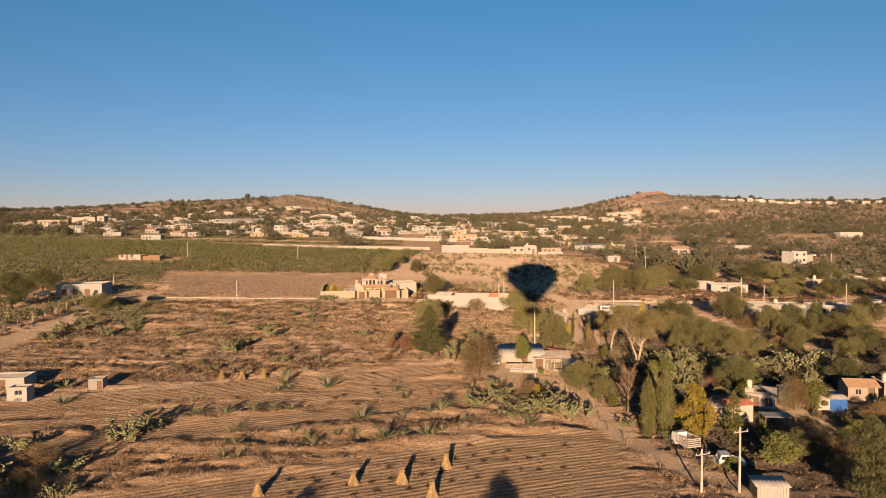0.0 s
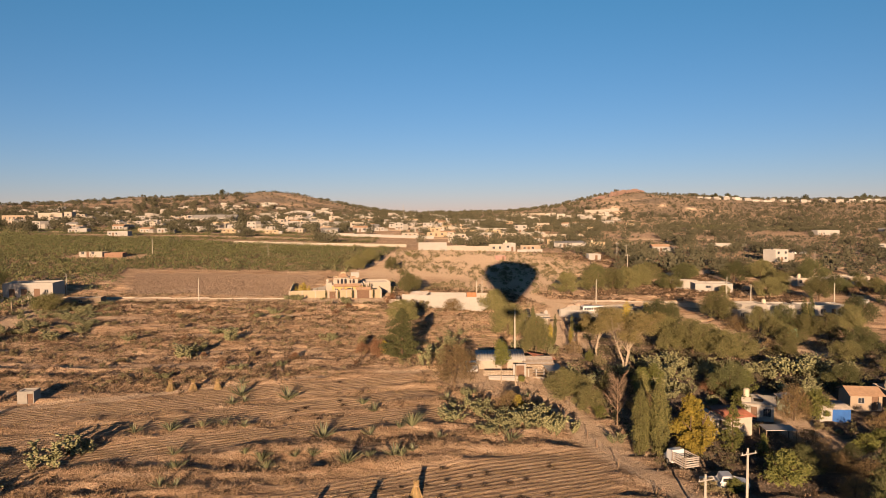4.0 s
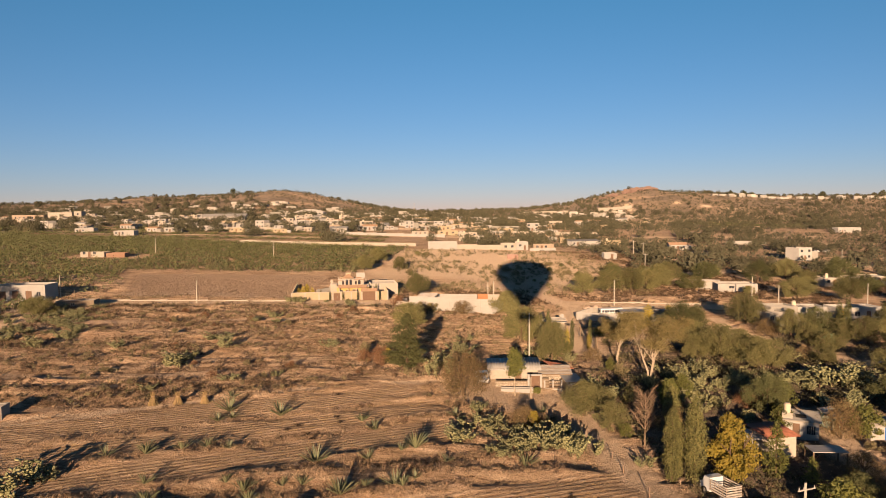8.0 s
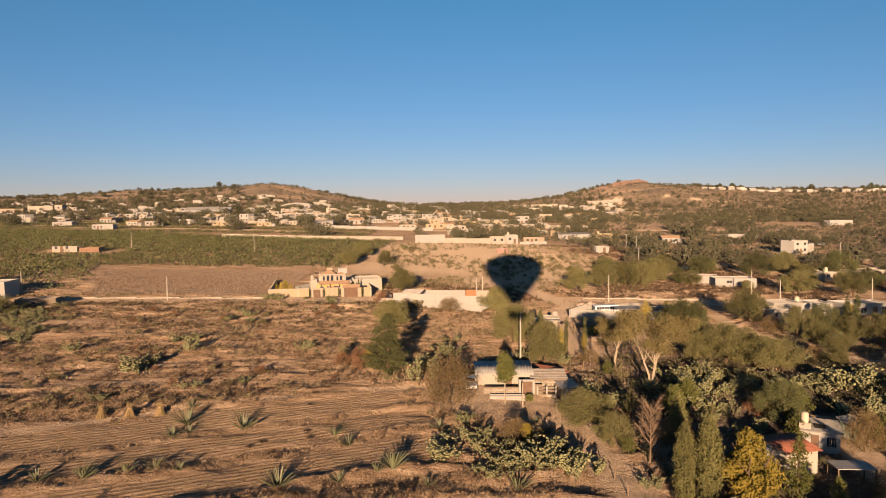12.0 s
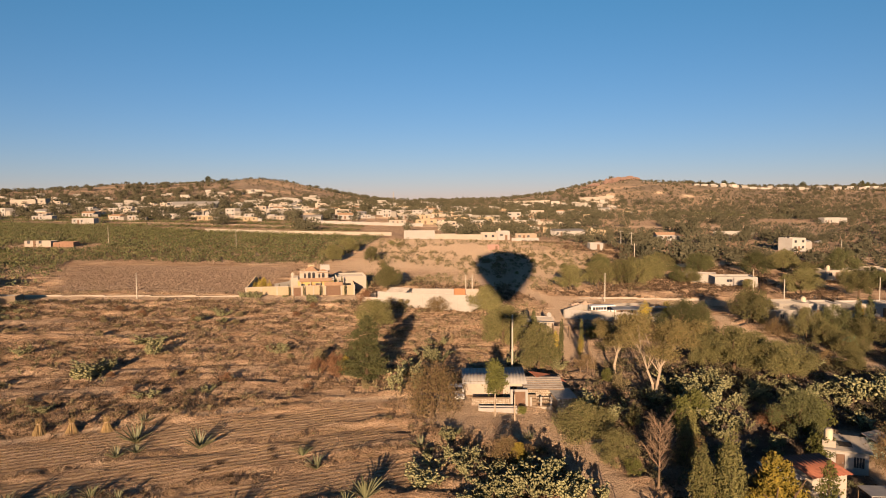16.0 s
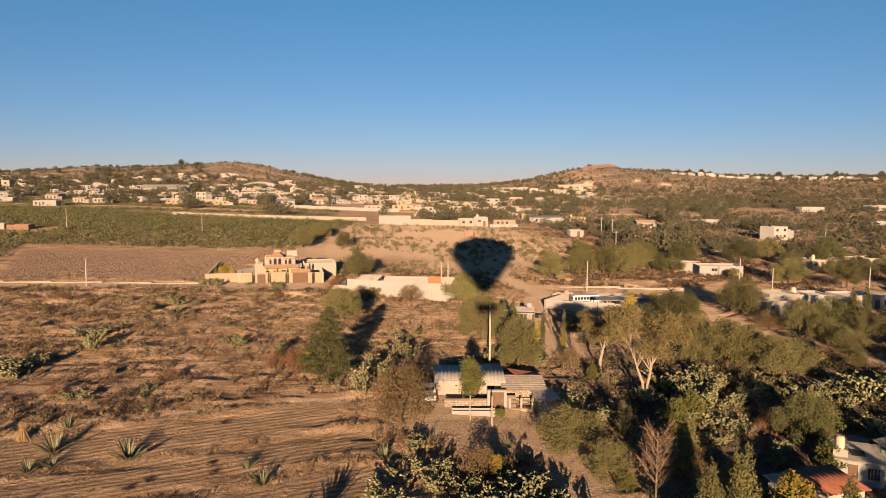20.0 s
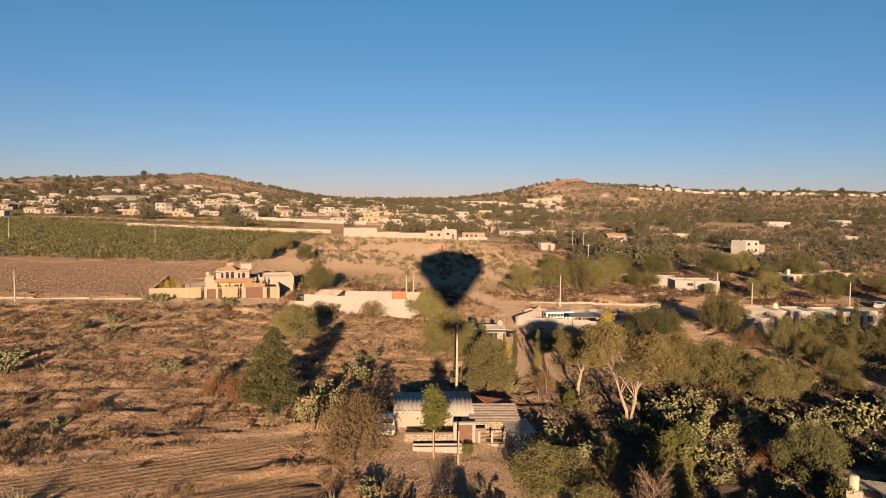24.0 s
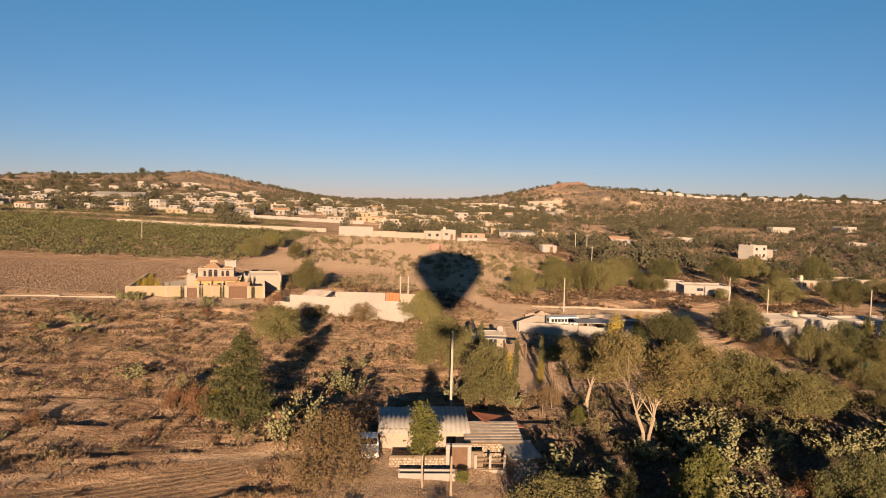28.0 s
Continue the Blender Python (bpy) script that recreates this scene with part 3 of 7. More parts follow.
def tree_thing(name, label, category, trunk, trunk_mat, crown, leaf_mat, group=""):
    t = thing(name, label, category, group)
    part("trunk", trunk, trunk_mat, t, smooth=True)
    v, f = crown
    part("crown", mesh_np("crown", v, f, leaf_mat), leaf_mat, t)
    return t


def branchy(h, r, lean, forks, seed, lo=0.3):
    """A tapered trunk that splits into limbs."""
    q = random.Random(seed)
    bm = bmesh.new()
    top = (lean * h, 0.04 * h, h * 0.62)
    mid = (lean * h * 0.3, -0.02 * h, h * lo)
    bent(bm, [(0, 0, -0.3), (lean * 0.1 * h, 0, h * lo * 0.5), mid], r, r * 0.75, 8)
    bent(bm, [mid, top], r * 0.72, r * 0.3)
    for i in range(forks):
        a = 2 * math.pi * i / forks + q.uniform(-0.5, 0.5)
        z0 = h * (lo + (0.5 - lo) * q.uniform(0, 0.6))
        st = (mid[0] * 1.1, mid[1], z0)
        e1 = (st[0] + 0.16 * h * math.cos(a), st[1] + 0.16 * h * math.sin(a), z0 + 0.16 * h)
        e2 = (st[0] + 0.26 * h * math.cos(a + 0.2), st[1] + 0.26 * h * math.sin(a + 0.2), z0 + 0.38 * h)
        bent(bm, [st, e1, e2], r * 0.5, r * 0.15, 6)
        e3 = (e1[0] + 0.13 * h * math.cos(a - 0.8), e1[1] + 0.13 * h * math.sin(a - 0.8), e1[2] + 0.12 * h)
        bent(bm, [e1, e3], r * 0.25, r * 0.1, 5)
    return bm


KINDS = {}


def kind(key, variants):
    KINDS[key] = variants
    for t in variants:
        t.matrix_basis = pose(0, -420, -40)


def plant(key, i, x, y, size, turn=0.0, wide=1.0, label=""):
    """One more tree or plant of a kind, standing on the ground; size is its height in metres."""
    src = KINDS[key][i % len(KINDS[key])]
    m = pose(x, y, z_at(x, y) - 0.08, 0, 0, turn) @ Matrix.Diagonal((size * wide, size * wide, size, 1))
    if src not in SET_OUT:
        SET_OUT.add(src)
        ob = src
        ob.matrix_basis = m
    else:
        ob = copy_thing(src, m @ Matrix.Diagonal((1 / src.scale[0], 1 / src.scale[1], 1 / src.scale[2], 1)))
    if label:
        ob["label"] = label
    return ob


SET_OUT = set()


# every kind is built one metre high and scaled
def make_broad(seed, leaf, label, n=3000, w=1.05, lo=0.12, ls=0.021, name="tree", blobs=28, forks=4):
    return tree_thing(name, label, "tree", branchy(1.0, 0.035, 0.05, forks, seed), M_BARK,
                      leaf_quads(in_blobs(crown_blobs(1.0, w, lo, blobs, seed), n, seed), ls, 0.2, seed), leaf)


kind("pepper", [make_broad(11 + s, M_OLIVE, "broad olive-green pepper tree with a dense drooping crown", 11000, ls=0.0150) for s in range(4)])
kind("dark", [make_broad(31 + s, M_DARKG, "dark green tree with round crown", 10000, 1.15, 0.08, 0.0152) for s in range(2)])
kind("fresh", [make_broad(41 + s, M_LIGHTG, "small fresh-green tree with round crown", 2400, 1.0, 0.1, 0.032) for s in range(2)])
kind("mesquite", [make_broad(51 + s, M_BROWNL, "brown-olive mesquite shrub, half bare, reaching the ground", 6000, 1.35, 0.0, 0.016, "shrub", 40) for s in range(2)])
kind("red_bush", [make_broad(61 + s, M_REDTW, "reddish-brown dry bush on fallow ground", 2400, 1.5, 0.0, 0.03, "bush", 16) for s in range(2)])
kind("bush", [make_broad(71 + s, M_WEEDG, "low grey-green bush on dry ground", 900, 1.5, 0.0, 0.055, "bush", 9) for s in range(2)])
kind("yellow", [make_broad(81, M_YELLOW, "poplar tree in bright autumn yellow", 5200, 0.62, 0.04, 0.02, "poplar", 34)])


def make_column(seed, leaf, label, w, n, name="cypress", ls=0.022):
    bl = [(0.02 * math.cos(i * 2), 0.02 * math.sin(i * 2.3), 0.1 + 0.82 * i / 11, w * 0.5 * math.sin(math.pi * (0.2 + 0.74 * i / 11)) ** 0.7, w * 0.5 * math.sin(math.pi * (0.2 + 0.74 * i / 11)) ** 0.7, 0.1) for i in range(12)]
    bl += [(w * 0.3 * math.cos(i * 2.4 + seed), w * 0.3 * math.sin(i * 2.4 + seed), 0.18 + 0.6 * i / 9, w * 0.24, w * 0.24, 0.1) for i in range(10)]
    bm = bmesh.new()
    bent(bm, [(0, 0, -0.2), (0.01, 0, 0.3), (0, 0.01, 0.8)], 0.02, 0.008)
    return tree_thing(name, label, "tree", bm, M_BARK, leaf_quads(in_blobs(bl, n, seed), ls, 0, seed, 0.4), leaf)


kind("poplar", [make_column(91 + s, M_POP, "slender column-shaped poplar with thinning olive leaves", 0.30, 5200, "poplar", 0.016) for s in range(2)])
kind("cypress", [make_column(101, M_DARKG, "narrow dark green cypress tree", 0.17, 1200)])
kind("gold_cypress", [make_column(111, M_YGREEN, "golden-yellow ornamental garden cypress", 0.5, 1800), make_column(112, M_YELLOW, "bright yellow columnar shrub", 0.42, 1600)])


def make_conifer(seed, leaf, label, w, n, lo=0.1, name="conifer", ls=0.024):
    q = random.Random(seed)
    bm = bmesh.new()
    bent(bm, [(0, 0, -0.2), (0.01, 0, 0.4), (0.02, 0.01, 0.95)], 0.03, 0.006, 8)
    bl = []
    for i in range(44):
        u = i / 43
        z = lo + (0.97 - lo) * u
        rr = w / 2 * (1 - u) ** 0.5 * q.uniform(0.5, 1.0) * min(1, 0.55 + 2.2 * u)
        a = i * 2.4 + q.uniform(-0.4, 0.4)
        c = (rr * 0.75 * math.cos(a), rr * 0.75 * math.sin(a), z)
        bl.append((*c, rr * 0.52 + 0.03, rr * 0.52 + 0.03, 0.05))
        if i % 3 == 0:
            bent(bm, [(0.01, 0, z - 0.04), c], 0.008, 0.003, 5)
    return tree_thing(name, label, "tree", bm, M_BARK, leaf_quads(in_blobs(bl, n, seed, 0.5), ls, 0.4, seed, 0.4), leaf)


kind("conifer", [make_conifer(121, M_DARKG, "large dark green cedar tree with layered branches", 0.86, 11000, ls=0.015)])
kind("pine", [make_conifer(131, M_OLIVE, "young pine with thin layered branches", 0.62, 1700, 0.3, "pine"), make_conifer(132, M_LIGHTG, "green young conifer beside trees", 0.7, 2400, 0.05)])


def make_euc(seed, stems, n, label):
    q = random.Random(seed)
    t = thing("eucalyptus", label, "tree")
    bl = []
    for s in range(stems):
        bm = bmesh.new()
        a0 = 2 * math.pi * s / stems + 0.6
        off = 0.018 * (stems > 1)
        base = (off * math.cos(a0), off * math.sin(a0), -0.1)
        fork = (base[0] * 3 + 0.03 * math.cos(a0), base[1] * 3 + 0.03 * math.sin(a0), q.uniform(0.3, 0.36))
        r = 0.020 if stems == 1 else 0.015
        bent(bm, [base, (base[0] * 1.6, base[1] * 1.6, 0.16), fork], r, r * 0.75, 8)
        for i in range(7 if stems == 1 else 4):
            a = 2.4 * i + s + q.uniform(-0.4, 0.4)
            e = (fork[0] + q.uniform(0.04, 0.12) * math.cos(a), fork[1] + q.uniform(0.04, 0.12) * math.sin(a), q.uniform(0.48, 0.62))
            g = (e[0] + q.uniform(0.04, 0.2) * math.cos(a), e[1] + q.uniform(0.04, 0.2) * math.sin(a), q.uniform(0.6, 0.88))
            bent(bm, [fork, e, g], r * 0.4, r * 0.1, 6)
            for k in range(3):
                b = a + q.uniform(-1.4, 1.4)
                p = (g[0] + 0.11 * math.cos(b), g[1] + 0.11 * math.sin(b), g[2] + q.uniform(-0.08, 0.1))
                bent(bm, [e, p], r * 0.15, r * 0.05, 5)
                bl.append((*p, q.uniform(0.09, 0.15), q.uniform(0.09, 0.15), q.uniform(0.06, 0.10)))
            bl.append((*g, 0.13, 0.13, 0.09))
        part("stem", bm, M_PALEB, t, "pale smooth trunk and limbs", smooth=True)
    v, f = leaf_quads(in_blobs(bl, n, seed, 0.6), 0.0098, 0.1, seed, 0.45)
    part("crown", mesh_np("crown", v, f, M_EUC), M_EUC, t)
    return t


kind("euc_one", [make_euc(141, 1, 16000, "eucalyptus with one pale forked trunk and an open olive crown")])
kind("euc_many", [make_euc(151, 3, 27000, "tall eucalyptus with three pale trunks and a thin olive crown")])


def make_bare(seed):
    q = random.Random(seed)
    t = thing("bare_tree", "leafless tree with a grey-brown trunk and fine twigs", "tree")
    bm, tw = bmesh.new(), bmesh.new()
    bent(bm, [(0, 0, -0.1), (0.01, 0, 0.3), (-0.01, 0.01, 0.62), (0.01, 0, 0.9)], 0.016, 0.004, 7)
    for i in range(16):
        z = 0.22 + 0.6 * i / 16
        a = i * 2.4 + q.uniform(-0.6, 0.6)
        reach = (0.24 * (1.05 - z) + 0.06) * q.uniform(0.6, 1.2)
        e = (reach * math.cos(a), reach * math.sin(a), z + reach * q.uniform(1.1, 1.9))
        bent(bm, [(0, 0, z), (e[0] * 0.6, e[1] * 0.6, z + (e[2] - z) * 0.45), e], 0.006, 0.002, 5)
        for k in range(44):
            f = q.uniform(0.15, 1)
            s = (e[0] * f, e[1] * f, z + (e[2] - z) * f)
            b = a + q.uniform(-1.8, 1.8)
            limb(tw, s, (s[0] + 0.09 * math.cos(b), s[1] + 0.09 * math.sin(b), s[2] + q.uniform(0.0, 0.12)), 0.0022, 0.001, 3)
    part("trunk", bm, M_TWIG, t, smooth=True)
    tagged(part("twig_mass", tw, M_TWIG, t), kind="stuff")
    return t


kind("bare", [make_bare(161)])


def make_lollipop():
    bm = bmesh.new()
    bent(bm, [(0, 0, -0.1), (0.01, 0, 0.25), (0, 0, 0.6)], 0.013, 0.009, 7)
    bl = [(0, 0, 0.72, 0.17, 0.17, 0.24), (0.05, 0, 0.5, 0.14, 0.14, 0.12), (-0.05, 0.03, 0.6, 0.16, 0.16, 0.15), (0.02, -0.04, 0.86, 0.1, 0.1, 0.12), (0.08, 0.02, 0.65, 0.12, 0.12, 0.12)]
    return tree_thing("young_tree", "young fresh-green tree on a thin whitewashed trunk", "tree", bm, M_PALEB,
                      leaf_quads(in_blobs(bl, 2600, 171, 0.5), 0.02, 0, 171, 0.5), M_LIGHTG)


kind("lollipop", [make_lollipop()])


def make_yucca(seed):
    """A few bare stems, each with a round head of stiff narrow leaves."""
    q = random.Random(seed)
    t = thing("yucca", "tall yucca with spiky heads on bare trunks", "yucca", "yuccas along the side road")
    for k in range(2):
        bm = bmesh.new()
        a = q.uniform(0, 6.3)
        top = (0.14 * k * math.cos(a), 0.14 * k * math.sin(a), 0.80 - 0.2 * k)
        bent(bm, [(0, 0, -0.1), (top[0] * 0.6, top[1] * 0.6, top[2] * 0.5), top], 0.06, 0.035, 7)
        part("trunk", bm, M_PALEB, t, smooth=True)
        lf = bmesh.new()
        for i in range(46):
            b, e = i * 2.4, q.uniform(-0.7, 1.4)
            tip = Vector(top) + Vector((math.cos(b) * math.cos(e), math.sin(b) * math.cos(e), math.sin(e))) * 0.26
            limb(lf, top, tip, 0.014, 0.003, 3)
        part("leaf_head", lf, M_AGAVE, t)
    return t


kind("yucca", [make_yucca(301), make_yucca(302)])


# prickly pears: flat oval pads that grow out of one another
def pad_mesh(c, up, side, r, th):
    """Corners and faces of one pad, seven-sided and thick in the middle."""
    nrm = np.cross(up, side)
    a = np.linspace(0, 2 * np.pi, 8)[:-1]
    rim = c + r * (np.cos(a)[:, None] * side * 0.72 + (1 + np.sin(a))[:, None] * up)
    mid = c + r * up
    return np.vstack([rim, mid + nrm * th, mid - nrm * th])


PAD_F = np.array([(i, (i + 1) % 7, 7) for i in range(7)] + [((i + 1) % 7, i, 8) for i in range(7)])


def make_nopal(seed, n, spread_w):
    r = np.random.default_rng(seed)
    tips = [(np.array([r.uniform(-spread_w, spread_w), r.uniform(-spread_w, spread_w), 0.0]), 0) for _ in range(9)]
    V, F, k = [], [], 0
    stems = [t[0] for t in tips]
    while k < n:
        i = int(r.integers(0, len(tips)))
        c, g = tips[i]
        up = np.array([r.normal() * 0.55 + c[0] * 0.5, r.normal() * 0.55 + c[1] * 0.5, 1.0 - 0.1 * g])
        up /= np.linalg.norm(up)
        if c[2] > 0.86:
            up[2] = -abs(up[2]) * 0.2
        side = np.cross(up, r.normal(size=3))
        side /= np.linalg.norm(side)
        rad = 0.06 * r.uniform(0.8, 1.3)
        V.append(pad_mesh(c, up, side, rad, rad * 0.22))
        F.append(PAD_F + 9 * k)
        k += 1
        tips.append((c + up * rad * 1.9, g + 1))
        if r.uniform() < 0.25 and len(tips) > 12:
            tips.pop(i)
    t = thing("prickly_pear", "sunlit prickly pear clump of flat yellow-green pads", "cactus", "prickly pears")
    tagged(part("pad_mass", mesh_np("pad_mass", np.vstack(V), np.vstack(F), M_PAD), M_PAD, t), kind="stuff")
    bm = bmesh.new()
    for s in stems:
        limb(bm, (s[0], s[1], -0.08), (s[0], s[1], 0.12), 0.03, 0.022, 6)
    tagged(part("stem_mass", bm, M_BARK, t), kind="stuff")
    return t


kind("nopal", [make_nopal(200 + s, 340, 0.34 + 0.05 * s) for s in range(4)])


# agaves: rosettes of stiff pointed leaves
def agave_leaf(seed):
    q = random.Random(seed)
    bm = bmesh.new()
    n, w, tilt = 5, 0.055, q.uniform(0.5, 1.25)
    rows = []
    for i in range(n + 1):
        u = i / n
        x, z = 0.05 + u * math.cos(tilt) * 0.95, u * math.sin(tilt) * 0.95 - 0.1 * u * u * math.cos(tilt)
        ww = w * (0.7 + 0.9 * u - 1.55 * u * u) + 0.003
        rows.append([bm.verts.new((x, -ww, z + 0.02)), bm.verts.new((x, 0, z - 0.015)), bm.verts.new((x, ww, z + 0.02))])
    for a, b in zip(rows[:-1], rows[1:]):
        bm.faces.new((a[0], a[1], b[1], b[0]))
        bm.faces.new((a[1], a[2], b[2], b[1]))
    return mesh_of("leaf", bm, M_AGAVE)


LEAVES = [agave_leaf(s) for s in range(5)]


def make_agave(seed):
    q = random.Random(seed)
    t = thing("agave", "grey-green agave with stiff pointed leaves at the field edge", "agave", "agaves along the field banks")
    core = bmesh.new()
    limb(core, (0, 0, -0.1), (0, 0, 0.25), 0.1, 0.03, 7)
    part("core", core, M_AGAVE, t)
    for i in range(20):
        s = q.uniform(0.75, 1.1)
        part("leaf", LEAVES[i % 5], None, t, m=pose(0, 0, 0, 0, 0, i * 137.5) @ Matrix.Scale(s, 4))
    return t


kind("agave", [make_agave(220), make_agave(221)])


def make_shock(seed):
    """A cone of tied maize stalks."""
    q = random.Random(seed)
    bm = bmesh.new()
    for i in range(150):
        a, r = q.uniform(0, 2 * math.pi), 0.42 * math.sqrt(q.uniform(0.1, 1))
        tw = a + q.uniform(-0.3, 0.3)
        top = 0.1 * r + 0.03
        b = tw + q.uniform(-0.8, 0.8)
        hh = q.uniform(0.62, 0.9)
        limb(bm, (r * math.cos(a), r * math.sin(a), 0), (top * math.cos(tw), top * math.sin(tw), hh), 0.028, 0.012, 3)
        limb(bm, (top * math.cos(tw), top * math.sin(tw), hh), ((top + 0.12) * math.cos(b), (top + 0.12) * math.sin(b), hh + q.uniform(0.0, 0.2)), 0.014, 0.005, 3)
    t = thing("straw_shock", "golden upright shock of tied maize straw on stubble", "straw", "straw shocks in the field")
    tagged(part("straw_mass", bm, M_STRAW, t), kind="stuff")
    band = bmesh.new()
    limb(band, (0, 0, 0.66), (0, 0, 0.70), 0.15, 0.14, 10)
    part("tie", band, M_GRASS, t)
    return t


kind("shock", [make_shock(230), make_shock(231)])


def make_heap(seed):
    q = random.Random(seed)
    bm = bmesh.new()
    for i in range(60):
        a, r = q.uniform(0, 2 * math.pi), q.uniform(0, 0.6)
        b = q.uniform(0, 6.3)
        z = 0.75 * (1 - r) * q.uniform(0.2, 1)
        limb(bm, (r * math.cos(a), r * math.sin(a), z * 0.6), (r * math.cos(a) + 0.35 * math.cos(b), r * math.sin(a) + 0.35 * math.sin(b), z + q.uniform(-0.1, 0.25)), 0.03, 0.01, 3)
    t = thing("stalk_heap", "small dark heap of dry stalks on stubble", "heap", "stalk heaps in the field")
    tagged(part("stalk_mass", bm, M_STALK, t), kind="stuff")
    return t


kind("heap", [make_heap(240), make_heap(241)])

# ---- plants in their places ----
AGAVES_A = [(-23.7, 77.8, 1.6), (-14.8, 78.3, 1.5), (-23.7, 73.6, 1.3), (-22.2, 73.7, 1.2), (-10.4, 87.6, 2.2), (-6.8, 78.8, 2.0), (-10.8, 82.3, 1.4), (-0.3, 90.6, 2.3), (-1.3, 81.0, 1.3), (-5.1, 88.6, 1.4), (-23.7, 103.8, 2.3), (-17.2, 102.7, 2.3), (-31.9, 88.4, 1.5), (-28.0, 88.7, 1.5), (-24.8, 90.1, 1.5), (-22.5, 91.4, 1.5), (-5.2, 97.9, 1.6), (-54.1, 98.7, 1.7), (-51.0, 92.1, 1.7), (-25.2, 81.6, 1.4), (-15.9, 80.7, 1.7), (-17.8, 81.8, 1.1), (-12.5, 81.8, 1.1), (-2.0, 81.8, 1.7), (-0.2, 83.2, 1.1), (2.9, 87.5, 1.1), (-1.8, 90.2, 1.2), (-4.8, 81.1, 1.1), (-7.0, 79.8, 1.7), (-28.3, 89.9, 1.5)]
AGAVES_B = [(-20.0, 90.7, 1.2), (-24.0, 99.9, 1.4), (-24.9, 108.9, 1.5), (11.1, 88.1, 1.9), (-7.0, 100.8, 1.4), (8.3, 106.5, 1.2), (15.9, 106.4, 1.2), (4.3, 102.3, 1.4), (-22.7, 101.3, 1.2), (2.5, 126.9, 1.3), (16.0, 102.8, 1.1), (5.0, 101.1, 1.1)]
AGAVES = AGAVES_A + AGAVES_B

for i, (x, y, s) in enumerate(AGAVES):
    plant("agave", i, x, y, s, i * 53)

PEARS_A = [(-37.5, 125.4, 2.9, 1.7), (-34.3, 137.0, 2.6, 1.0), (-51.9, 136.1, 1.9, 1.3), (-16.7, 139.1, 1.8, 1.5), (-21.6, 120.1, 1.3, 1.5), (-27.7, 117.5, 1.3, 1.7), (-36.7, 112.0, 1.3, 1.7), (2.4, 120.7, 4.0, 0.8), (6.5, 134.8, 3.0, 1.0), (4.7, 94.3, 2.1, 1.5), (8.5, 97.0, 2.2, 1.1), (8.4, 90.6, 1.3, 1.5), (7.0, 104.8, 1.5, 1.2), (13.8, 92.4, 3.7, 0.9), (16.5, 91.3, 2.9, 0.9), (10.1, 90.7, 1.5, 1.7), (13.6, 97.4, 2.3, 1.0)]
PEARS_B = [(3.1, 126.9, 3.4, 0.8), (5.3, 137.0, 2.6, 1.0), (7.4, 145.2, 1.4, 1.7), (13.0, 130.9, 1.3, 1.7), (6.9, 105.9, 1.3, 1.2), (-37.4, 129.3, 2.2, 1.5), (-37.1, 79.8, 3.0, 1.5), (-38.7, 68.4, 2.0, 1.7), (-36.9, 144.1, 2.4, 1.7), (-34.6, 161.3, 1.6, 1.7), (-75.0, 140.7, 2.6, 1.7), (-66.8, 135.6, 2.5, 1.7), (-75.0, 132.4, 2.5, 1.7)]
PEARS_C = [(-17.6, 181.8, 1.5, 1.7), (-32.2, 167.5, 1.9, 1.5), (-30.7, 161.5, 1.3, 1.7)]
PEARS = PEARS_A + PEARS_B + PEARS_C

for i, (x, y, s, w) in enumerate(PEARS):
    plant("nopal", i, x, y, s, i * 71, w)

HEAPS_A = [(-12.7, 68.2), (-19.0, 78.1), (-8.8, 86.1), (-15.5, 82.0), (3.0, 79.5), (7.4, 78.2), (14.4, 81.0), (-15.5, 94.6), (-14.2, 98.5), (-15.2, 97.1), (-12.6, 96.1), (-11.9, 94.3), (-10.1, 101.7), (-9.5, 100.0), (-11.2, 110.9)]
HEAPS = HEAPS_A

for i, (x, y) in enumerate(HEAPS):
    plant("heap", i, x, y, 0.5, i * 37, 1.6)

for i, (x, y, s) in enumerate([(0.3, 72.9, 1.6), (-4.2, 68.7, 1.6), (-9.0, 68.0, 1.45), (-1.1, 65.6, 1.55), (-17.7, 65.0, 1.5), (-33.8, 105.3, 1.6), (-30.9, 105.9, 1.6), (-27.8, 106.8, 1.6)]):
    plant("shock", i, x, y, s, i * 40)

# rows of heaps in the stubble
for i in range(34):
    u, v = 2.6 * (i % 12), 63.5 + 2.9 * (i // 12)
    x, y = -13 + 0.912 * u - 0.41 * (v - 63) + rng.uniform(-0.5, 0.5), 0.41 * u + 0.912 * v + 5 + rng.uniform(-0.5, 0.5)
    plant("heap", i, x, y, 0.42, i * 61, 1.7)

TREES_A = [("conifer", -2.4, 124.1, 9.0, 1.0), ("pepper", -2.8, 156.4, 5.6, 1.35), ("mesquite", 5.8, 112.2, 6.3, 0.95), ("lollipop", 13.0, 113.0, 6.9, 1.0), ("pepper", 18.4, 146.5, 7.0, 1.05),
           ("pepper", 18.3, 171.6, 6.2, 1.0), ("pepper", 21.2, 131.0, 7.6, 0.8), ("cypress", 23.2, 146.5, 6.6, 1.0)]
TREES_B = [("pepper", 42.8, 206.0, 6.6, 1.1), ("pepper", 51.1, 211.0, 7.0, 1.15), ("pepper", 58.7, 216.0, 7.3, 1.1), ("pepper", 76.5, 238.0, 7.0, 1.0), ("pepper", 101.2, 205.0, 6.6, 1.3),
           ("dark", 90.5, 242.0, 6.6, 1.3), ("dark", 106.9, 240.0, 7.6, 1.1), ("pepper", 120.5, 249.0, 7.6, 1.1), ("pepper", 112.7, 200.0, 7.0, 1.1)]
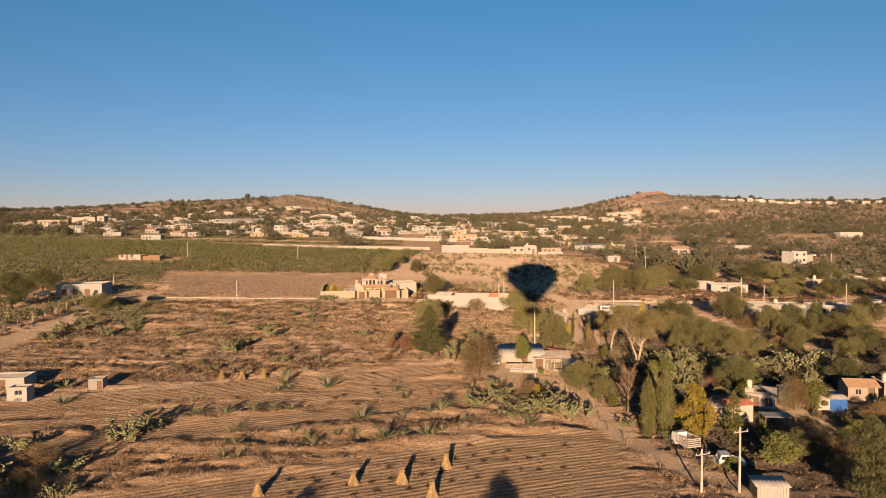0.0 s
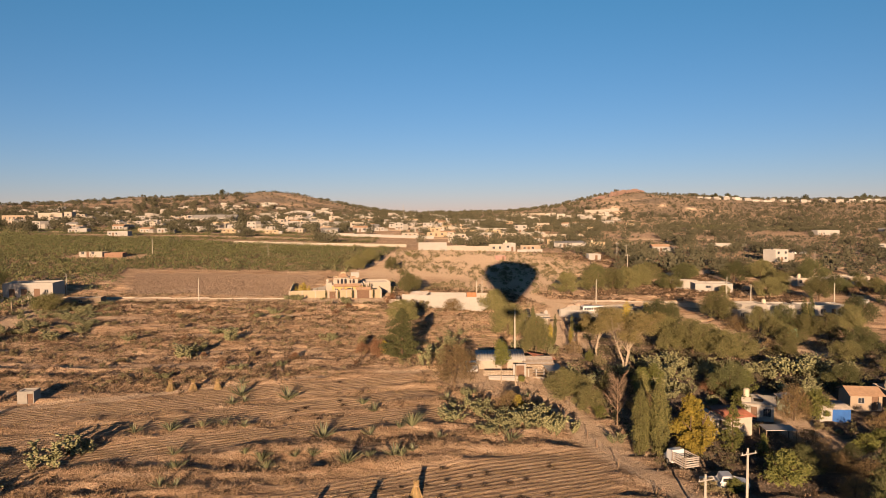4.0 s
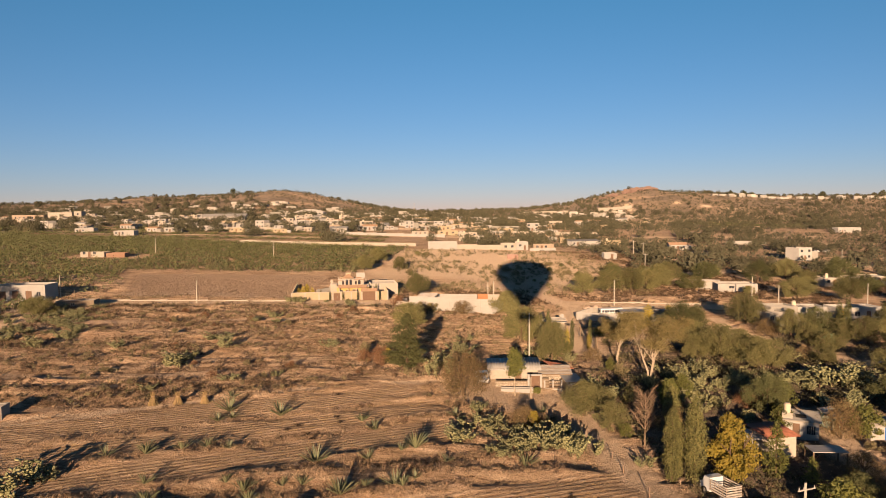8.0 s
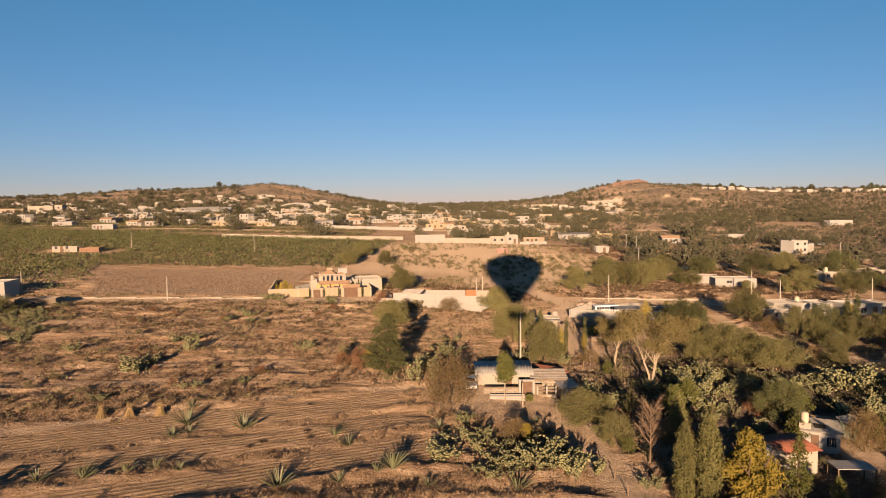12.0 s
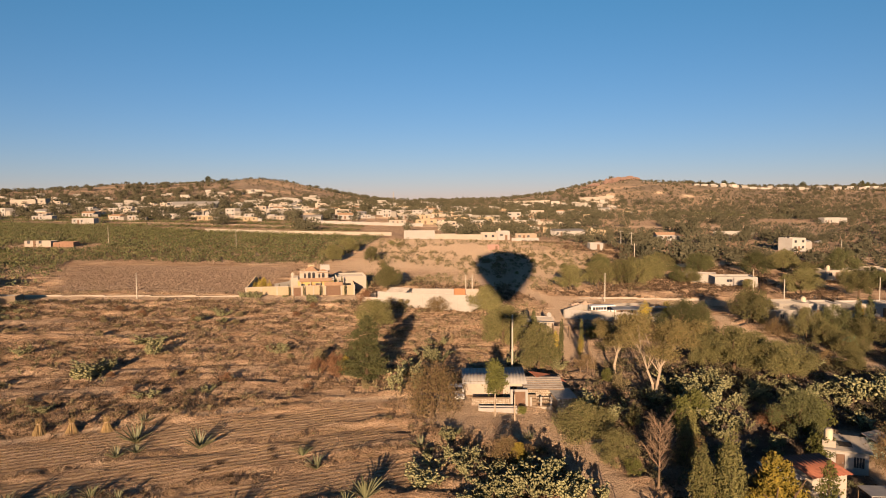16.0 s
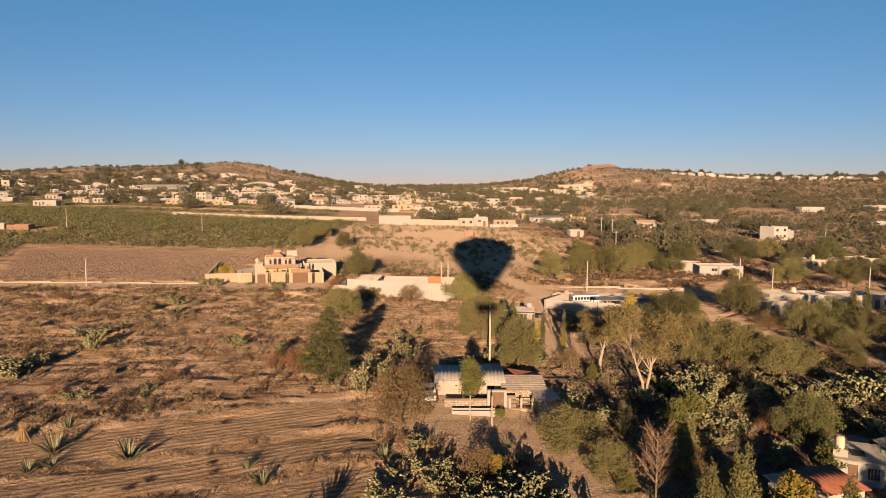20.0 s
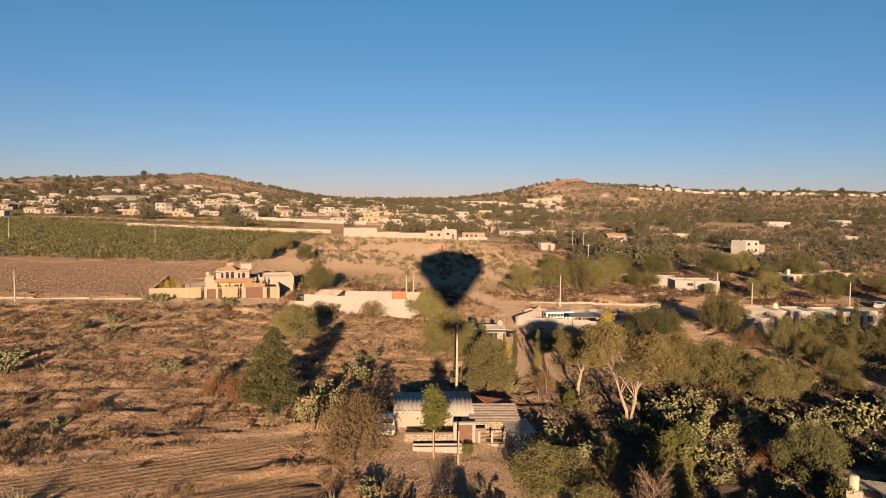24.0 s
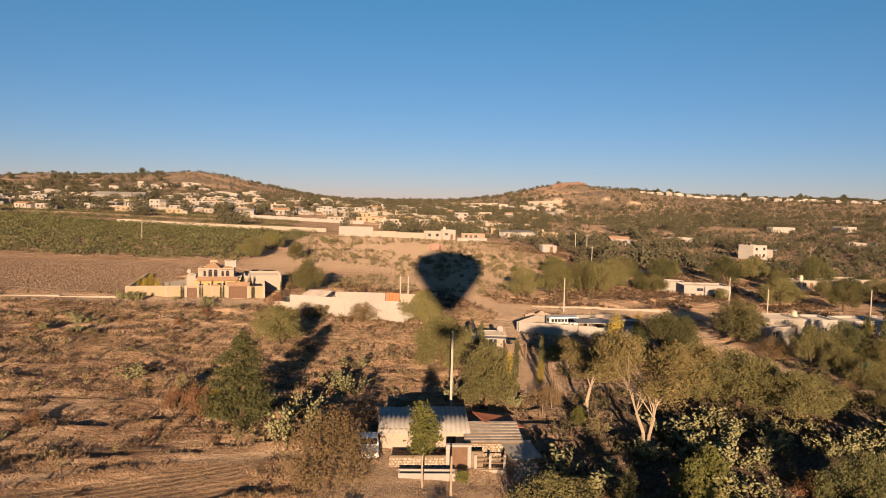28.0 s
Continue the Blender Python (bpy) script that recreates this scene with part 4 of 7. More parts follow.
TREES_D = [("conifer", 44.2, 70.2, 9.3, 0.75), ("dark", -102.9, 165.5, 9.0, 1.0), ("dark", -110.5, 192.0, 7.0, 1.0), ("pepper", -80.7, 164.0, 4.4, 1.5), ("pepper", -21.4, 254.0, 5.6, 1.1),
           ("pepper", -9.5, 255.5, 5.2, 1.0), ("pepper", -2.3, 199.5, 6.2, 1.05), ("red_bush", -6.5, 185.0, 2.6, 0.9)]
TREES_E = [("bush", 1.5, 178.0, 2.2, 1.2), ("mesquite", -1.0, 176.5, 2.6, 1.0), ("mesquite", 8.6, 175.2, 3.0, 1.4), ("pepper", -18.4, 276.0, 5.6, 1.2), ("fresh", 16.2, 113.9, 1.1, 1.1),
           ("bush", -9.7, 133.8, 2.4, 0.7), ("red_bush", -6.6, 126.8, 3.2, 0.7), ("gold_cypress", -5.6, 128.6, 2.6, 1.2), ("mesquite", 12.6, 99.8, 2.9, 1.05), ("yellow", 13.6, 99.2, 2.6, 1.2),
           ("red_bush", -9.5, 129.5, 2.2, 0.8)]
TREES_F = [("pepper", 64.0, 218.0, 7.0, 1.1), ("pepper", 70.0, 226.0, 7.6, 1.1), ("dark", 132.0, 238.0, 9.0, 1.1), ("dark", 128.0, 190.0, 7.5, 1.1)]
TREES_G = [("cypress", 26.7, 141.5, 5.8, 0.8), ("gold_cypress", 26.1, 142.8, 3.8, 0.7), ("euc_one", 32.2, 131.6, 8.4, 1.25), ("euc_many", 34.3, 120.8, 10.9, 1.15), ("gold_cypress", 46.9, 162.2, 5.4, 1.0),
           ("gold_cypress", 54.6, 172.2, 3.6, 1.0), ("dark", 50.0, 153.0, 7.0, 1.0), ("dark", 54.2, 155.0, 6.2, 0.9), ("pepper", 50.5, 133.7, 7.0, 1.15), ("pepper", 54.6, 129.6, 5.8, 1.25),
           ("pepper", 46.2, 134.2, 5.4, 0.75), ("pepper", 53.8, 135.0, 6.0, 1.15), ("pepper", 58.2, 131.5, 5.0, 1.25), ("pepper", 47.6, 139.0, 6.0, 1.1), ("mesquite", 69.5, 157.0, 3.6, 1.2), ("pepper", 73.6, 142.6, 4.2, 1.2), ("pepper", 79.6, 149.0, 5.2, 1.0), ("mesquite", 66.5, 137.0, 2.4, 1.4), ("pepper", 69.6, 167.0, 7.2, 1.2), ("pepper", 71.6, 151.6, 6.3, 0.75),
           ("pepper", 72.9, 147.6, 4.4, 1.0), ("dark", 77.3, 152.6, 6.8, 0.85), ("gold_cypress", 85.1, 157.9, 6.7, 0.8), ("cypress", 82.2, 150.6, 9.6, 0.9), ("cypress", 84.4, 157.0, 7.5, 1.0),
           ("pepper", 67.6, 132.6, 3.6, 1.25), ("red_bush", 45.1, 112.6, 2.7, 0.95), ("fresh", 33.8, 110.8, 4.2, 0.8), ("pepper", 23.4, 108.6, 3.2, 1.3), ("fresh", 48.5, 110.3, 4.7, 0.95)]
TREES_I = [("pepper", 123.0, 221.0, 4.6, 1.2), ("dark", 133.0, 225.0, 5.0, 1.2), ("pepper", 142.0, 227.0, 4.6, 1.2), ("pepper", 115.0, 226.0, 4.2, 1.2), ("gold_cypress", 29.6, 141.0, 3.4, 0.7), ("fresh", 25.0, 137.5, 2.4, 0.8), ("mesquite", 28.6, 133.8, 2.2, 1.1), ("cypress", 31.0, 146.0, 5.0, 0.9), ("fresh", 33.8, 150.5, 2.4, 1.0), ("mesquite", 36.6, 156.5, 2.6, 1.1), ("nopal", 24.0, 133.0, 2.2, 1.0), ("nopal", 22.8, 137.2, 2.2, 1.0), ("nopal", 18.6, 134.5, 2.2, 1.0), ("mesquite", 16.0, 126.5, 2.4, 1.3)]
TREES_H = [("fresh", 29.9, 127.3, 2.2, 0.8), ("pepper", 21.0, 105.5, 4.8, 1.25), ("pepper", 22.8, 99.8, 4.2, 0.9), ("pine", 27.9, 109.3, 3.6, 1.0), ("bare", 25.8, 95.8, 7.0, 1.0), ("fresh", 36.4, 113.6, 3.8, 0.85),
           ("poplar", 31.1, 102.4, 6.0, 1.2), ("poplar", 25.9, 86.9, 8.4, 0.75), ("poplar", 28.1, 86.6, 9.4, 0.8), ("poplar", 29.2, 90.0, 8.0, 0.75), ("poplar", 26.9, 88.6, 7.0, 0.8), ("yellow", 32.2, 87.4, 7.9, 0.95), ("pine", 38.4, 90.6, 6.2, 0.75),
           ("dark", 46.5, 109.0, 5.8, 0.85), ("mesquite", 30.5, 101.0, 3.6, 0.8), ("fresh", 24.3, 98.2, 2.0, 0.9), ("pine", 41.3, 88.8, 3.0, 1.0), ("mesquite", 51.9, 101.5, 5.2, 0.7), ("fresh", 45.4, 103.4, 3.6, 0.8),
           ("dark", 34.6, 93.6, 3.4, 1.0), ("dark", 43.5, 84.0, 3.4, 1.1), ("fresh", 39.4, 80.6, 4.2, 1.2), ("mesquite", 47.5, 90.0, 3.4, 1.0), ("mesquite", 55.0, 104.0, 3.2, 1.3), ("dark", 66.0, 113.0, 4.2, 1.1),
           ("fresh", 54.8, 101.2, 4.4, 0.9), ("pepper", 84.0, 147.0, 6.0, 1.0), ("pepper", 92.0, 153.0, 7.0, 1.0), ("dark", 98.0, 160.0, 7.5, 1.0), ("pepper", 76.0, 128.0, 4.5, 1.1),
           ("dark", 84.0, 136.0, 5.5, 1.0), ("bush", 31.0, 125.5, 2.0, 0.9), ("fresh", 33.0, 78.2, 1.6, 1.4), ("bush", 30.2, 77.5, 1.5, 1.2), ("pepper", 90.0, 132.0, 5.0, 1.1), ("pepper", 78.0, 118.0, 5.0, 1.1)]
for i, (k, x, y, s, w) in enumerate(TREES_A + TREES_B + TREES_D + TREES_E + TREES_F + TREES_G + TREES_H + TREES_I):
    plant(k, i // 2, x, y, s, i * 67, w)

# unseen trees, added for the shadows they cast on stubble, field corner and farmyard
for i, (k, x, y, s, w) in enumerate([("pepper", 3.4, 49.0, 4.2, 1.25), ("pepper", -15.5, 46.0, 4.2, 1.0), ("pepper", -50.0, 40.0, 6.8, 1.2), ("dark", -43.0, 42.0, 6.4, 1.0), ("mesquite", -54.0, 52.0, 4.5, 1.2), ("dark", -52.0, 56.5, 4.6, 1.4), ("dark", -47.0, 54.5, 4.4, 1.4), ("mesquite", -43.0, 52.5, 4.2, 1.4), ("dark", 50.0, 66.0, 4.4, 1.3), ("pepper", 56.5, 70.0, 4.6, 1.3), ("dark", 62.0, 76.0, 4.2, 1.3), ("pepper", 68.0, 82.0, 4.4, 1.3), ("pepper", 46.0, 62.0, 4.2, 1.2)]):
    plant(k, i, x, y, s, i * 40, w)
for i, (x, y, s) in enumerate([(-42, 71, 2.4), (-44.5, 66, 2.8), (-46, 75.5, 2.2), (-40, 65, 2.4), (-49, 70, 2.0), (-36, 63.5, 1.8), (-50, 64, 2.4), (-35, 82.5, 1.6)]):
    plant("nopal" if i % 3 else "mesquite", i, x, y, s, i * 33, 1.2)
# thicket below the farmyard
for i, (x, y, s) in enumerate([(47.5, 84.5, 2.6), (51.0, 87.5, 2.0), (54.5, 90.0, 2.6), (49.0, 80.5, 3.0), (53.5, 83.5, 2.4), (58.0, 92.5, 2.2), (61.5, 96.5, 2.6), (57.5, 87.0, 2.2), (64.5, 99.5, 2.0), (45.5, 78.0, 2.4), (60.5, 91.0, 1.6)]):
    plant(("mesquite", "dark", "fresh")[i % 3], i, x, y, s, i * 33, 1.2)
for i, (x, y, s) in enumerate([(-87.5, 138.1, 2.5), (-86.9, 141.6, 2.8), (-87.2, 147.2, 3.0), (-87.6, 152.6, 2.5), (-88.3, 158.4, 2.8), (-89.3, 164.6, 3.0), (-91.2, 172.0, 2.5), (-92.5, 177.5, 2.8), (-97.7, 184.0, 3.2), (-96.4, 184.0, 3.4), (-94.2, 184.2, 3.0), (-93.2, 186.5, 3.2)]):
    plant("yucca", i, x, y, s, i * 77)
for i, (x, y, s) in enumerate([(-33.0, 187.6, 1.9), (-31.6, 187.2, 2.0), (-29.9, 187.4, 1.8), (-24.6, 188.4, 0.9), (-19.2, 187.4, 1.6), (-17.9, 187.0, 1.2)]):
    plant("nopal", i, x, y, s, i * 57, 1.2)
for i, (x, y, s) in enumerate([(-83.5, 166.5, 3.6), (-86.0, 161.0, 1.6), (-81.0, 161.5, 1.5), (-78.0, 165.0, 1.6), (-75.0, 169.0, 1.4), (-72.5, 172.5, 1.6), (-79.5, 170.5, 2.0), (-77.0, 158.0, 1.4), (-82.5, 155.5, 1.6), (-72.0, 163.5, 1.3), (-79.0, 151.5, 1.3)]):
    plant("nopal" if i else "dark", i, x, y, s, i * 29, 1.5)
for i in range(46):
    y = rng.uniform(140, 168)
    plant("nopal", i, rng.uniform(-76 - (y - 140) * 0.12, -62 - (y - 140) * 0.2), y, rng.uniform(0.9, 1.6), i * 41, 1.6)
# bushes scattered over the dry field and the knoll
for i in range(46):
    x, y = rng.uniform(-75, -2), rng.uniform(112, 178)
    if abs(y - 186) > 4:
        plant("bush" if i % 3 else "red_bush", i, x, y, rng.uniform(0.6, 1.3), i * 47)
for i in range(44):
    x, y = rng.uniform(-8, 62), rng.uniform(214, 300)
    plant("bush" if i % 4 else "pepper", i, x, y, rng.uniform(0.8, 2.0), i * 47, 1.3)

# the thicket of prickly pears in front of the farmyard
for i, (x, y, s) in enumerate([(4.8, 94.8, 2.0), (8.6, 99.6, 2.0), (10.6, 94.0, 2.4), (14.2, 95.6, 2.6), (17.4, 95.0, 2.4), (9.0, 91.6, 1.7), (14.9, 93.0, 2.8), (6.2, 98.9, 1.9), (12.0, 92.2, 2.4), (16.2, 98.0, 2.2), (11.2, 97.4, 1.8), (18.2, 92.6, 2.2)]):
    plant("nopal", i, x, y, s, i * 43, 1.2)
# prickly pears on the slope below the grove
SLOPE_A = [(39.3, 124.3, 3.8), (44.0, 128.0, 2.7), (43.1, 123.7, 3.0), (37.4, 117.6, 2.4), (40.3, 117.7, 3.1), (39.1, 113.4, 2.9), (41.1, 111.8, 2.3), (54.7, 124.5, 2.4), (55.1, 122.1, 2.8), (57.1, 122.0, 2.4), (57.4, 119.7, 2.4), (49.4, 127.2, 2.0),
           (51.3, 125.4, 2.0), (48.3, 123.0, 2.0), (61.4, 132.7, 2.9), (26.1, 114.1, 3.6), (43.1, 108.2, 2.1), (61.7, 120.4, 4.4), (64.7, 121.8, 4.2), (57.2, 111.5, 3.0), (60.8, 111.3, 2.6), (24.2, 90.5, 1.6), (41.6, 120.6, 2.8), (42.6, 126.0, 2.8)]
SLOPE_B = [(38.2, 121.0, 3.0), (45.4, 125.6, 2.2), (46.6, 121.6, 1.9), (51.0, 122.4, 1.8), (53.0, 120.6, 2.0), (44.2, 119.0, 1.8), (38.0, 109.6, 2.3), (36.2, 113.2, 2.6), (59.6, 124.4, 2.6), (68.5, 123.0, 3.6), (71.5, 121.0, 3.0), (63.0, 115.0, 2.4), (66.6, 117.5, 2.6), (33.5, 119.6, 2.4)]
for i, (x, y, s) in enumerate(SLOPE_A + SLOPE_B):
    plant("nopal", i, x, y, s, i * 51, 1.15)
for i in range(34):
    x, y = rng.uniform(34, 78), rng.uniform(96, 130)
    plant("bush" if i % 2 else "nopal", i, x, y, rng.uniform(0.7, 1.3), i * 31, 1.2)
for i in range(16):
    x, y = rng.uniform(60, 150), rng.uniform(206, 262)
    plant("pepper" if i % 3 else "dark", i, x, y, rng.uniform(2.4, 4.8), i * 31, 1.3)

# ---- grass, weeds, stubble, orchard and far scrub: too many to count ----
def scatter(n, x0, x1, y0, y1):
    return rng.uniform(x0, x1, n), rng.uniform(y0, y1, n)


def blades(x, y, size, per, lean, name, mat, label, category, wide=0.06):
    """Tufts of thin upright blades."""
    n = len(x)
    z = surface(x, y) - 0.03
    base = np.repeat(np.stack([x, y, z], -1), per, 0)
    s = np.repeat(size, per) * rng.uniform(0.6, 1.2, n * per)
    a = rng.uniform(0, 2 * np.pi, n * per)
    r = s * rng.uniform(0.05, 0.4, n * per)
    root = base + np.stack([r * np.cos(a), r * np.sin(a), np.zeros(n * per)], -1)
    l = s * lean * rng.uniform(0.2, 1.0, n * per)
    tip = root + np.stack([l * np.cos(a), l * np.sin(a), s], -1)
    w = (0.008 + s * wide)[:, None] * np.stack([-np.sin(a + 0.7), np.cos(a + 0.7), np.zeros(n * per)], -1)
    v = np.stack([root - w, root + w, tip], 1).reshape(-1, 3)
    ob = new(name, mesh_np(name, v, np.arange(3 * n * per).reshape(-1, 3), mat))
    return tagged(ob, label, category, kind="stuff")


def clumps(x, y, size, per, leaf, name, mat, label, category, squash=0.8):
    """Low leafy clumps."""
    n = len(x)
    c = np.repeat(np.stack([x, y, surface(x, y) + size * squash * 0.45], -1), per, 0)
    s = np.repeat(size, per)
    d = rng.normal(size=(n * per, 3))
    d /= np.linalg.norm(d, axis=1)[:, None]
    d *= rng.uniform(0, 1, (n * per, 1)) ** 0.36
    wide = np.repeat(rng.uniform(0.45, 0.75, n), per)
    p = c + d * np.stack([s * wide, s * wide, s * squash * 0.55], -1)
    o = d + rng.normal(size=(n * per, 3)) * 0.35
    a = np.cross(o, rng.normal(size=(n * per, 3)))
    a /= np.linalg.norm(a, axis=1)[:, None]
    b = np.cross(o, a)
    b /= np.linalg.norm(b, axis=1)[:, None]
    q = (s * leaf * rng.uniform(0.6, 1.4, n * per))[:, None]
    v = np.stack([p - a * q + b * q * 0.6, p + a * q * 1.2, p - a * q * 0.6 - b * q * 0.8], 1).reshape(-1, 3)
    ob = new(name, mesh_np(name, v, np.arange(3 * n * per).reshape(-1, 3), mat))
    return tagged(ob, label, category, kind="stuff")


# dry grass
x, y = scatter(80000, -95, 62, 58, 192)
zr_, zs_, zc_, zp_ = zones(x, y)
dens = fallow(x, y) * 0.7 + vnoise(x * 0.8, y * 0.8, 32) * 0.3
keep = (rng.uniform(0, 1, len(x)) < np.clip((dens - 0.34) * 2.6, 0.05, 1)) & (zr_ < 0.35 + 0.5 * (rng.uniform(0, 1, len(x)) < 0.3)) & (zs_ < 0.4) & (zp_ < 0.3)
keep &= ~((x > 34) & (y < 150) & (rng.uniform(0, 1, len(x)) < 0.6))
x, y = x[keep], y[keep]
blades(x, y, 0.12 + 0.32 * vnoise(x * 0.15, y * 0.15, 33) * rng.uniform(0.4, 1.3, len(x)), 7, 1.2, "dry_grass", M_GRASS, "sparse tufts of dry golden-brown grass", "grass")
x, y = scatter(26000, -95, 62, 58, 192)
zr_, zs_, zc_, zp_ = zones(x, y)
keep = (fallow(x, y) + rng.normal(0, 0.06, len(x)) > 0.5) & (zr_ < 0.34) & (zs_ < 0.3) & (zp_ < 0.3)
x, y = x[keep], y[keep]
clumps(x, y, rng.uniform(0.12, 0.5, len(x)) + 0.5 * (rng.uniform(0, 1, len(x)) > 0.96), 16, 0.12, "dry_weeds", M_WEED, "brown dried-out weeds on fallow land", "weeds")
x, y = scatter(3000, -95, 40, 100, 190)
zr_, zs_, zc_, zp_ = zones(x, y)
keep = (fallow(x, y) + rng.normal(0, 0.08, len(x)) > 0.52) & (zr_ < 0.3) & (zs_ < 0.3) & (zp_ < 0.3)
x, y = x[keep], y[keep]
clumps(x, y, rng.uniform(0.4, 1.1, len(x)), 16, 0.15, "grey_green_weeds", M_WEEDG, "small grey-green weeds in the fallow field", "weeds")
# rough growth on the far slopes
x, y = scatter(26000, -60, 150, 190, 330)
zr_, zs_, zc_, zp_ = zones(x, y)
keep = (vnoise(x * 0.11, y * 0.11, 47) > 0.42) & (zp_ < 0.3) & (zr_ < 0.34) & ~((x < -8) & (y > 236)) & ~((x < -7) & (x > -36) & (y < 206))
x, y = x[keep], y[keep]
clumps(x, y, rng.uniform(0.35, 1.1, len(x)), 10, 0.2, "slope_weeds", M_WEED, "brown weeds and low scrub on the far slopes", "weeds")
# thick brown hay on the fallow ground nearest the farm
x, y = scatter(52000, -62, 24, 100, 172)
zr_, zs_, zc_, zp_ = zones(x, y)
keep = (fallow(x, y) * 0.6 + vnoise(x * 0.09, y * 0.16, 36) * 0.4 + rng.normal(0, 0.05, len(x)) > 0.49) & (zr_ < 0.4) & (zs_ < 0.35) & (rng.uniform(0, 1, len(x)) < np.clip((185 - y) / 70, 0, 1))
keep |= (x > 3) & (x < 23) & (y < 118) & (zs_ < 0.35) & (rng.uniform(0, 1, len(x)) < 0.35)
x, y = x[keep], y[keep]
blades(x, y, rng.uniform(0.15, 0.42, len(x)) * (0.5 + 0.8 * vnoise(x * 0.2, y * 0.3, 35)), 8, 1.3, "brown_hay", M_HAY, "thick brown dried-out hay on fallow ground", "grass", 0.02)
# taller dead weeds in loose groups
for name, mat, label, n, cut in (("tall_dead_weeds", M_WEED, "knee-high dead brown weeds on fallow ground", 2600, 0.48), ("small_green_shrubs", M_WEEDG, "small grey-green shrublets dotted over fallow ground", 1500, 0.42)):
    x, y = scatter(n, -95, 30, 106, 190)
    zr_, zs_, zc_, zp_ = zones(x, y)
    keep = (fallow(x + 40, y) * 0.6 + vnoise(x * 0.3, y * 0.3, 97) * 0.4 + rng.normal(0, 0.05, n) > cut + 0.04) & (zr_ < 0.4) & (zs_ < 0.3) & (zp_ < 0.3)
    x, y = x[keep], y[keep]
    clumps(x, y, rng.uniform(0.45, 1.0, len(x)), 22, 0.11, name, mat, label, "weeds", 0.9)
# dead weeds in rows along the old furrows
field_rng = rng
rng = np.random.default_rng(77)
x, y = scatter(5200, -95, 22, 84, 186)
zr_, zs_, zc_, zp_ = zones(x, y)
keep = (vnoise((x * 0.91 - y * 0.41) * 0.05, (x * 0.41 + y * 0.91) * 0.32, 131) + rng.normal(0, 0.05, len(x)) > 0.56) & (zr_ < 0.4) & (zs_ < 0.3) & (zp_ < 0.3)
x, y = x[keep], y[keep]
clumps(x, y, rng.uniform(0.35, 0.95, len(x)), 22, 0.13, "furrow_weeds", M_WEED, "rows of dead brown weeds along old furrows", "weeds", 0.9)
rng = field_rng
# dark undergrowth below the trees round the farm
x, y = scatter(2600, 24, 96, 84, 152)
zr_, zs_, zc_, zp_ = zones(x, y)
keep = (zr_ < 0.25) & (vnoise(x * 0.14, y * 0.14, 141) > 0.3) & (x > 25 + np.clip(104 - y, 0, 40) * 0.12) & ~((x > 36) & (x < 52) & (y > 92) & (y < 109)) & ~((x > 53) & (x < 74) & (y > 98) & (y < 110)) & ~((x < 31) & (y > 128))
x, y = x[keep], y[keep]
clumps(x, y, rng.uniform(0.5, 1.5, len(x)), 30, 0.1, "undergrowth", M_UNDER, "dense dark undergrowth and weeds below the trees", "undergrowth", 0.85)
# scrub on the bare knoll
x, y = scatter(1700, -10, 66, 204, 322)
keep = vnoise(x * 0.08, y * 0.08, 98) > 0.4
x, y = x[keep], y[keep]
clumps(x, y, rng.uniform(0.5, 1.7, len(x)), 26, 0.12, "knoll_scrub", M_WEEDG, "scattered olive-brown scrub on the sandy knoll", "scrub", 0.8)


# low ridges of chopped stalks along the rows
def stubble_rows():
    vs, fs, k = [], [], 0
    for v in np.arange(56, 108, 0.766):
        u = np.arange(-55, 62, 0.22)
        vv = v + (vnoise(u * 0.25, np.full_like(u, v), 3) - 0.5) * 0.25
        x, y = 0.912 * u - 0.41 * vv, 0.41 * u + 0.912 * vv
        zr_, zs_, zc_, zp_ = zones(x, y)
        h = (0.12 * (vnoise(u * 4.0, vv * 3, 5) - 0.3) * (0.35 + 0.65 * vnoise(u * 0.25, vv * 0.6, 8))) * np.clip(zs_ * 2 - 0.9, 0, 1) * (zr_ < 0.4)
        h = np.where(h > 0.01, h, -0.25)
        z = surface(x, y)
        w = 0.03 + 0.06 * vnoise(u * 2.3, vv, 6)
        near = np.stack([x + 0.41 * w, y - 0.912 * w, z - 0.04], -1)
        far = np.stack([x - 0.41 * w, y + 0.912 * w, z - 0.04], -1)
        top = np.stack([x, y, z + h], -1)
        n = len(u)
        vs.append(np.concatenate([near, top, far]))
        a = np.arange(n - 1)
        live = (h[:-1] > 0) | (h[1:] > 0)
        a = a[live] + k
        fs += [np.stack([a, a + 1, a + n + 1, a + n], -1), np.stack([a + n, a + n + 1, a + 2 * n + 1, a + 2 * n], -1)]
        k += 3 * n
    ob = new("stubble_rows", mesh_np("stubble_rows", np.concatenate(vs), np.concatenate(fs), M_STUB))
    tagged(ob, "pale chopped maize stubble lying in long rows", "stubble", kind="stuff")


stubble_rows()
# cut stalks in rows
u, v = np.meshgrid(np.arange(-55, 62, 0.3), np.arange(56, 108, 0.766))
u, v = (u + rng.uniform(-0.12, 0.12, u.shape)).ravel(), (v + rng.uniform(-0.08, 0.08, v.shape)).ravel()
x, y = 0.912 * u - 0.41 * v, 0.41 * u + 0.912 * v
zr_, zs_, zc_, zp_ = zones(x, y)
keep = (zs_ > 0.6) & (rng.uniform(0, 1, len(x)) < 0.25 + 0.75 * vnoise(x * 0.5, y * 0.5, 57)) & (zr_ < 0.4)
blades(x[keep], y[keep], rng.uniform(0.12, 0.3, keep.sum()), 4, 0.9, "maize_stubble", M_STRAW, "rows of short cut maize stubble", "stubble")
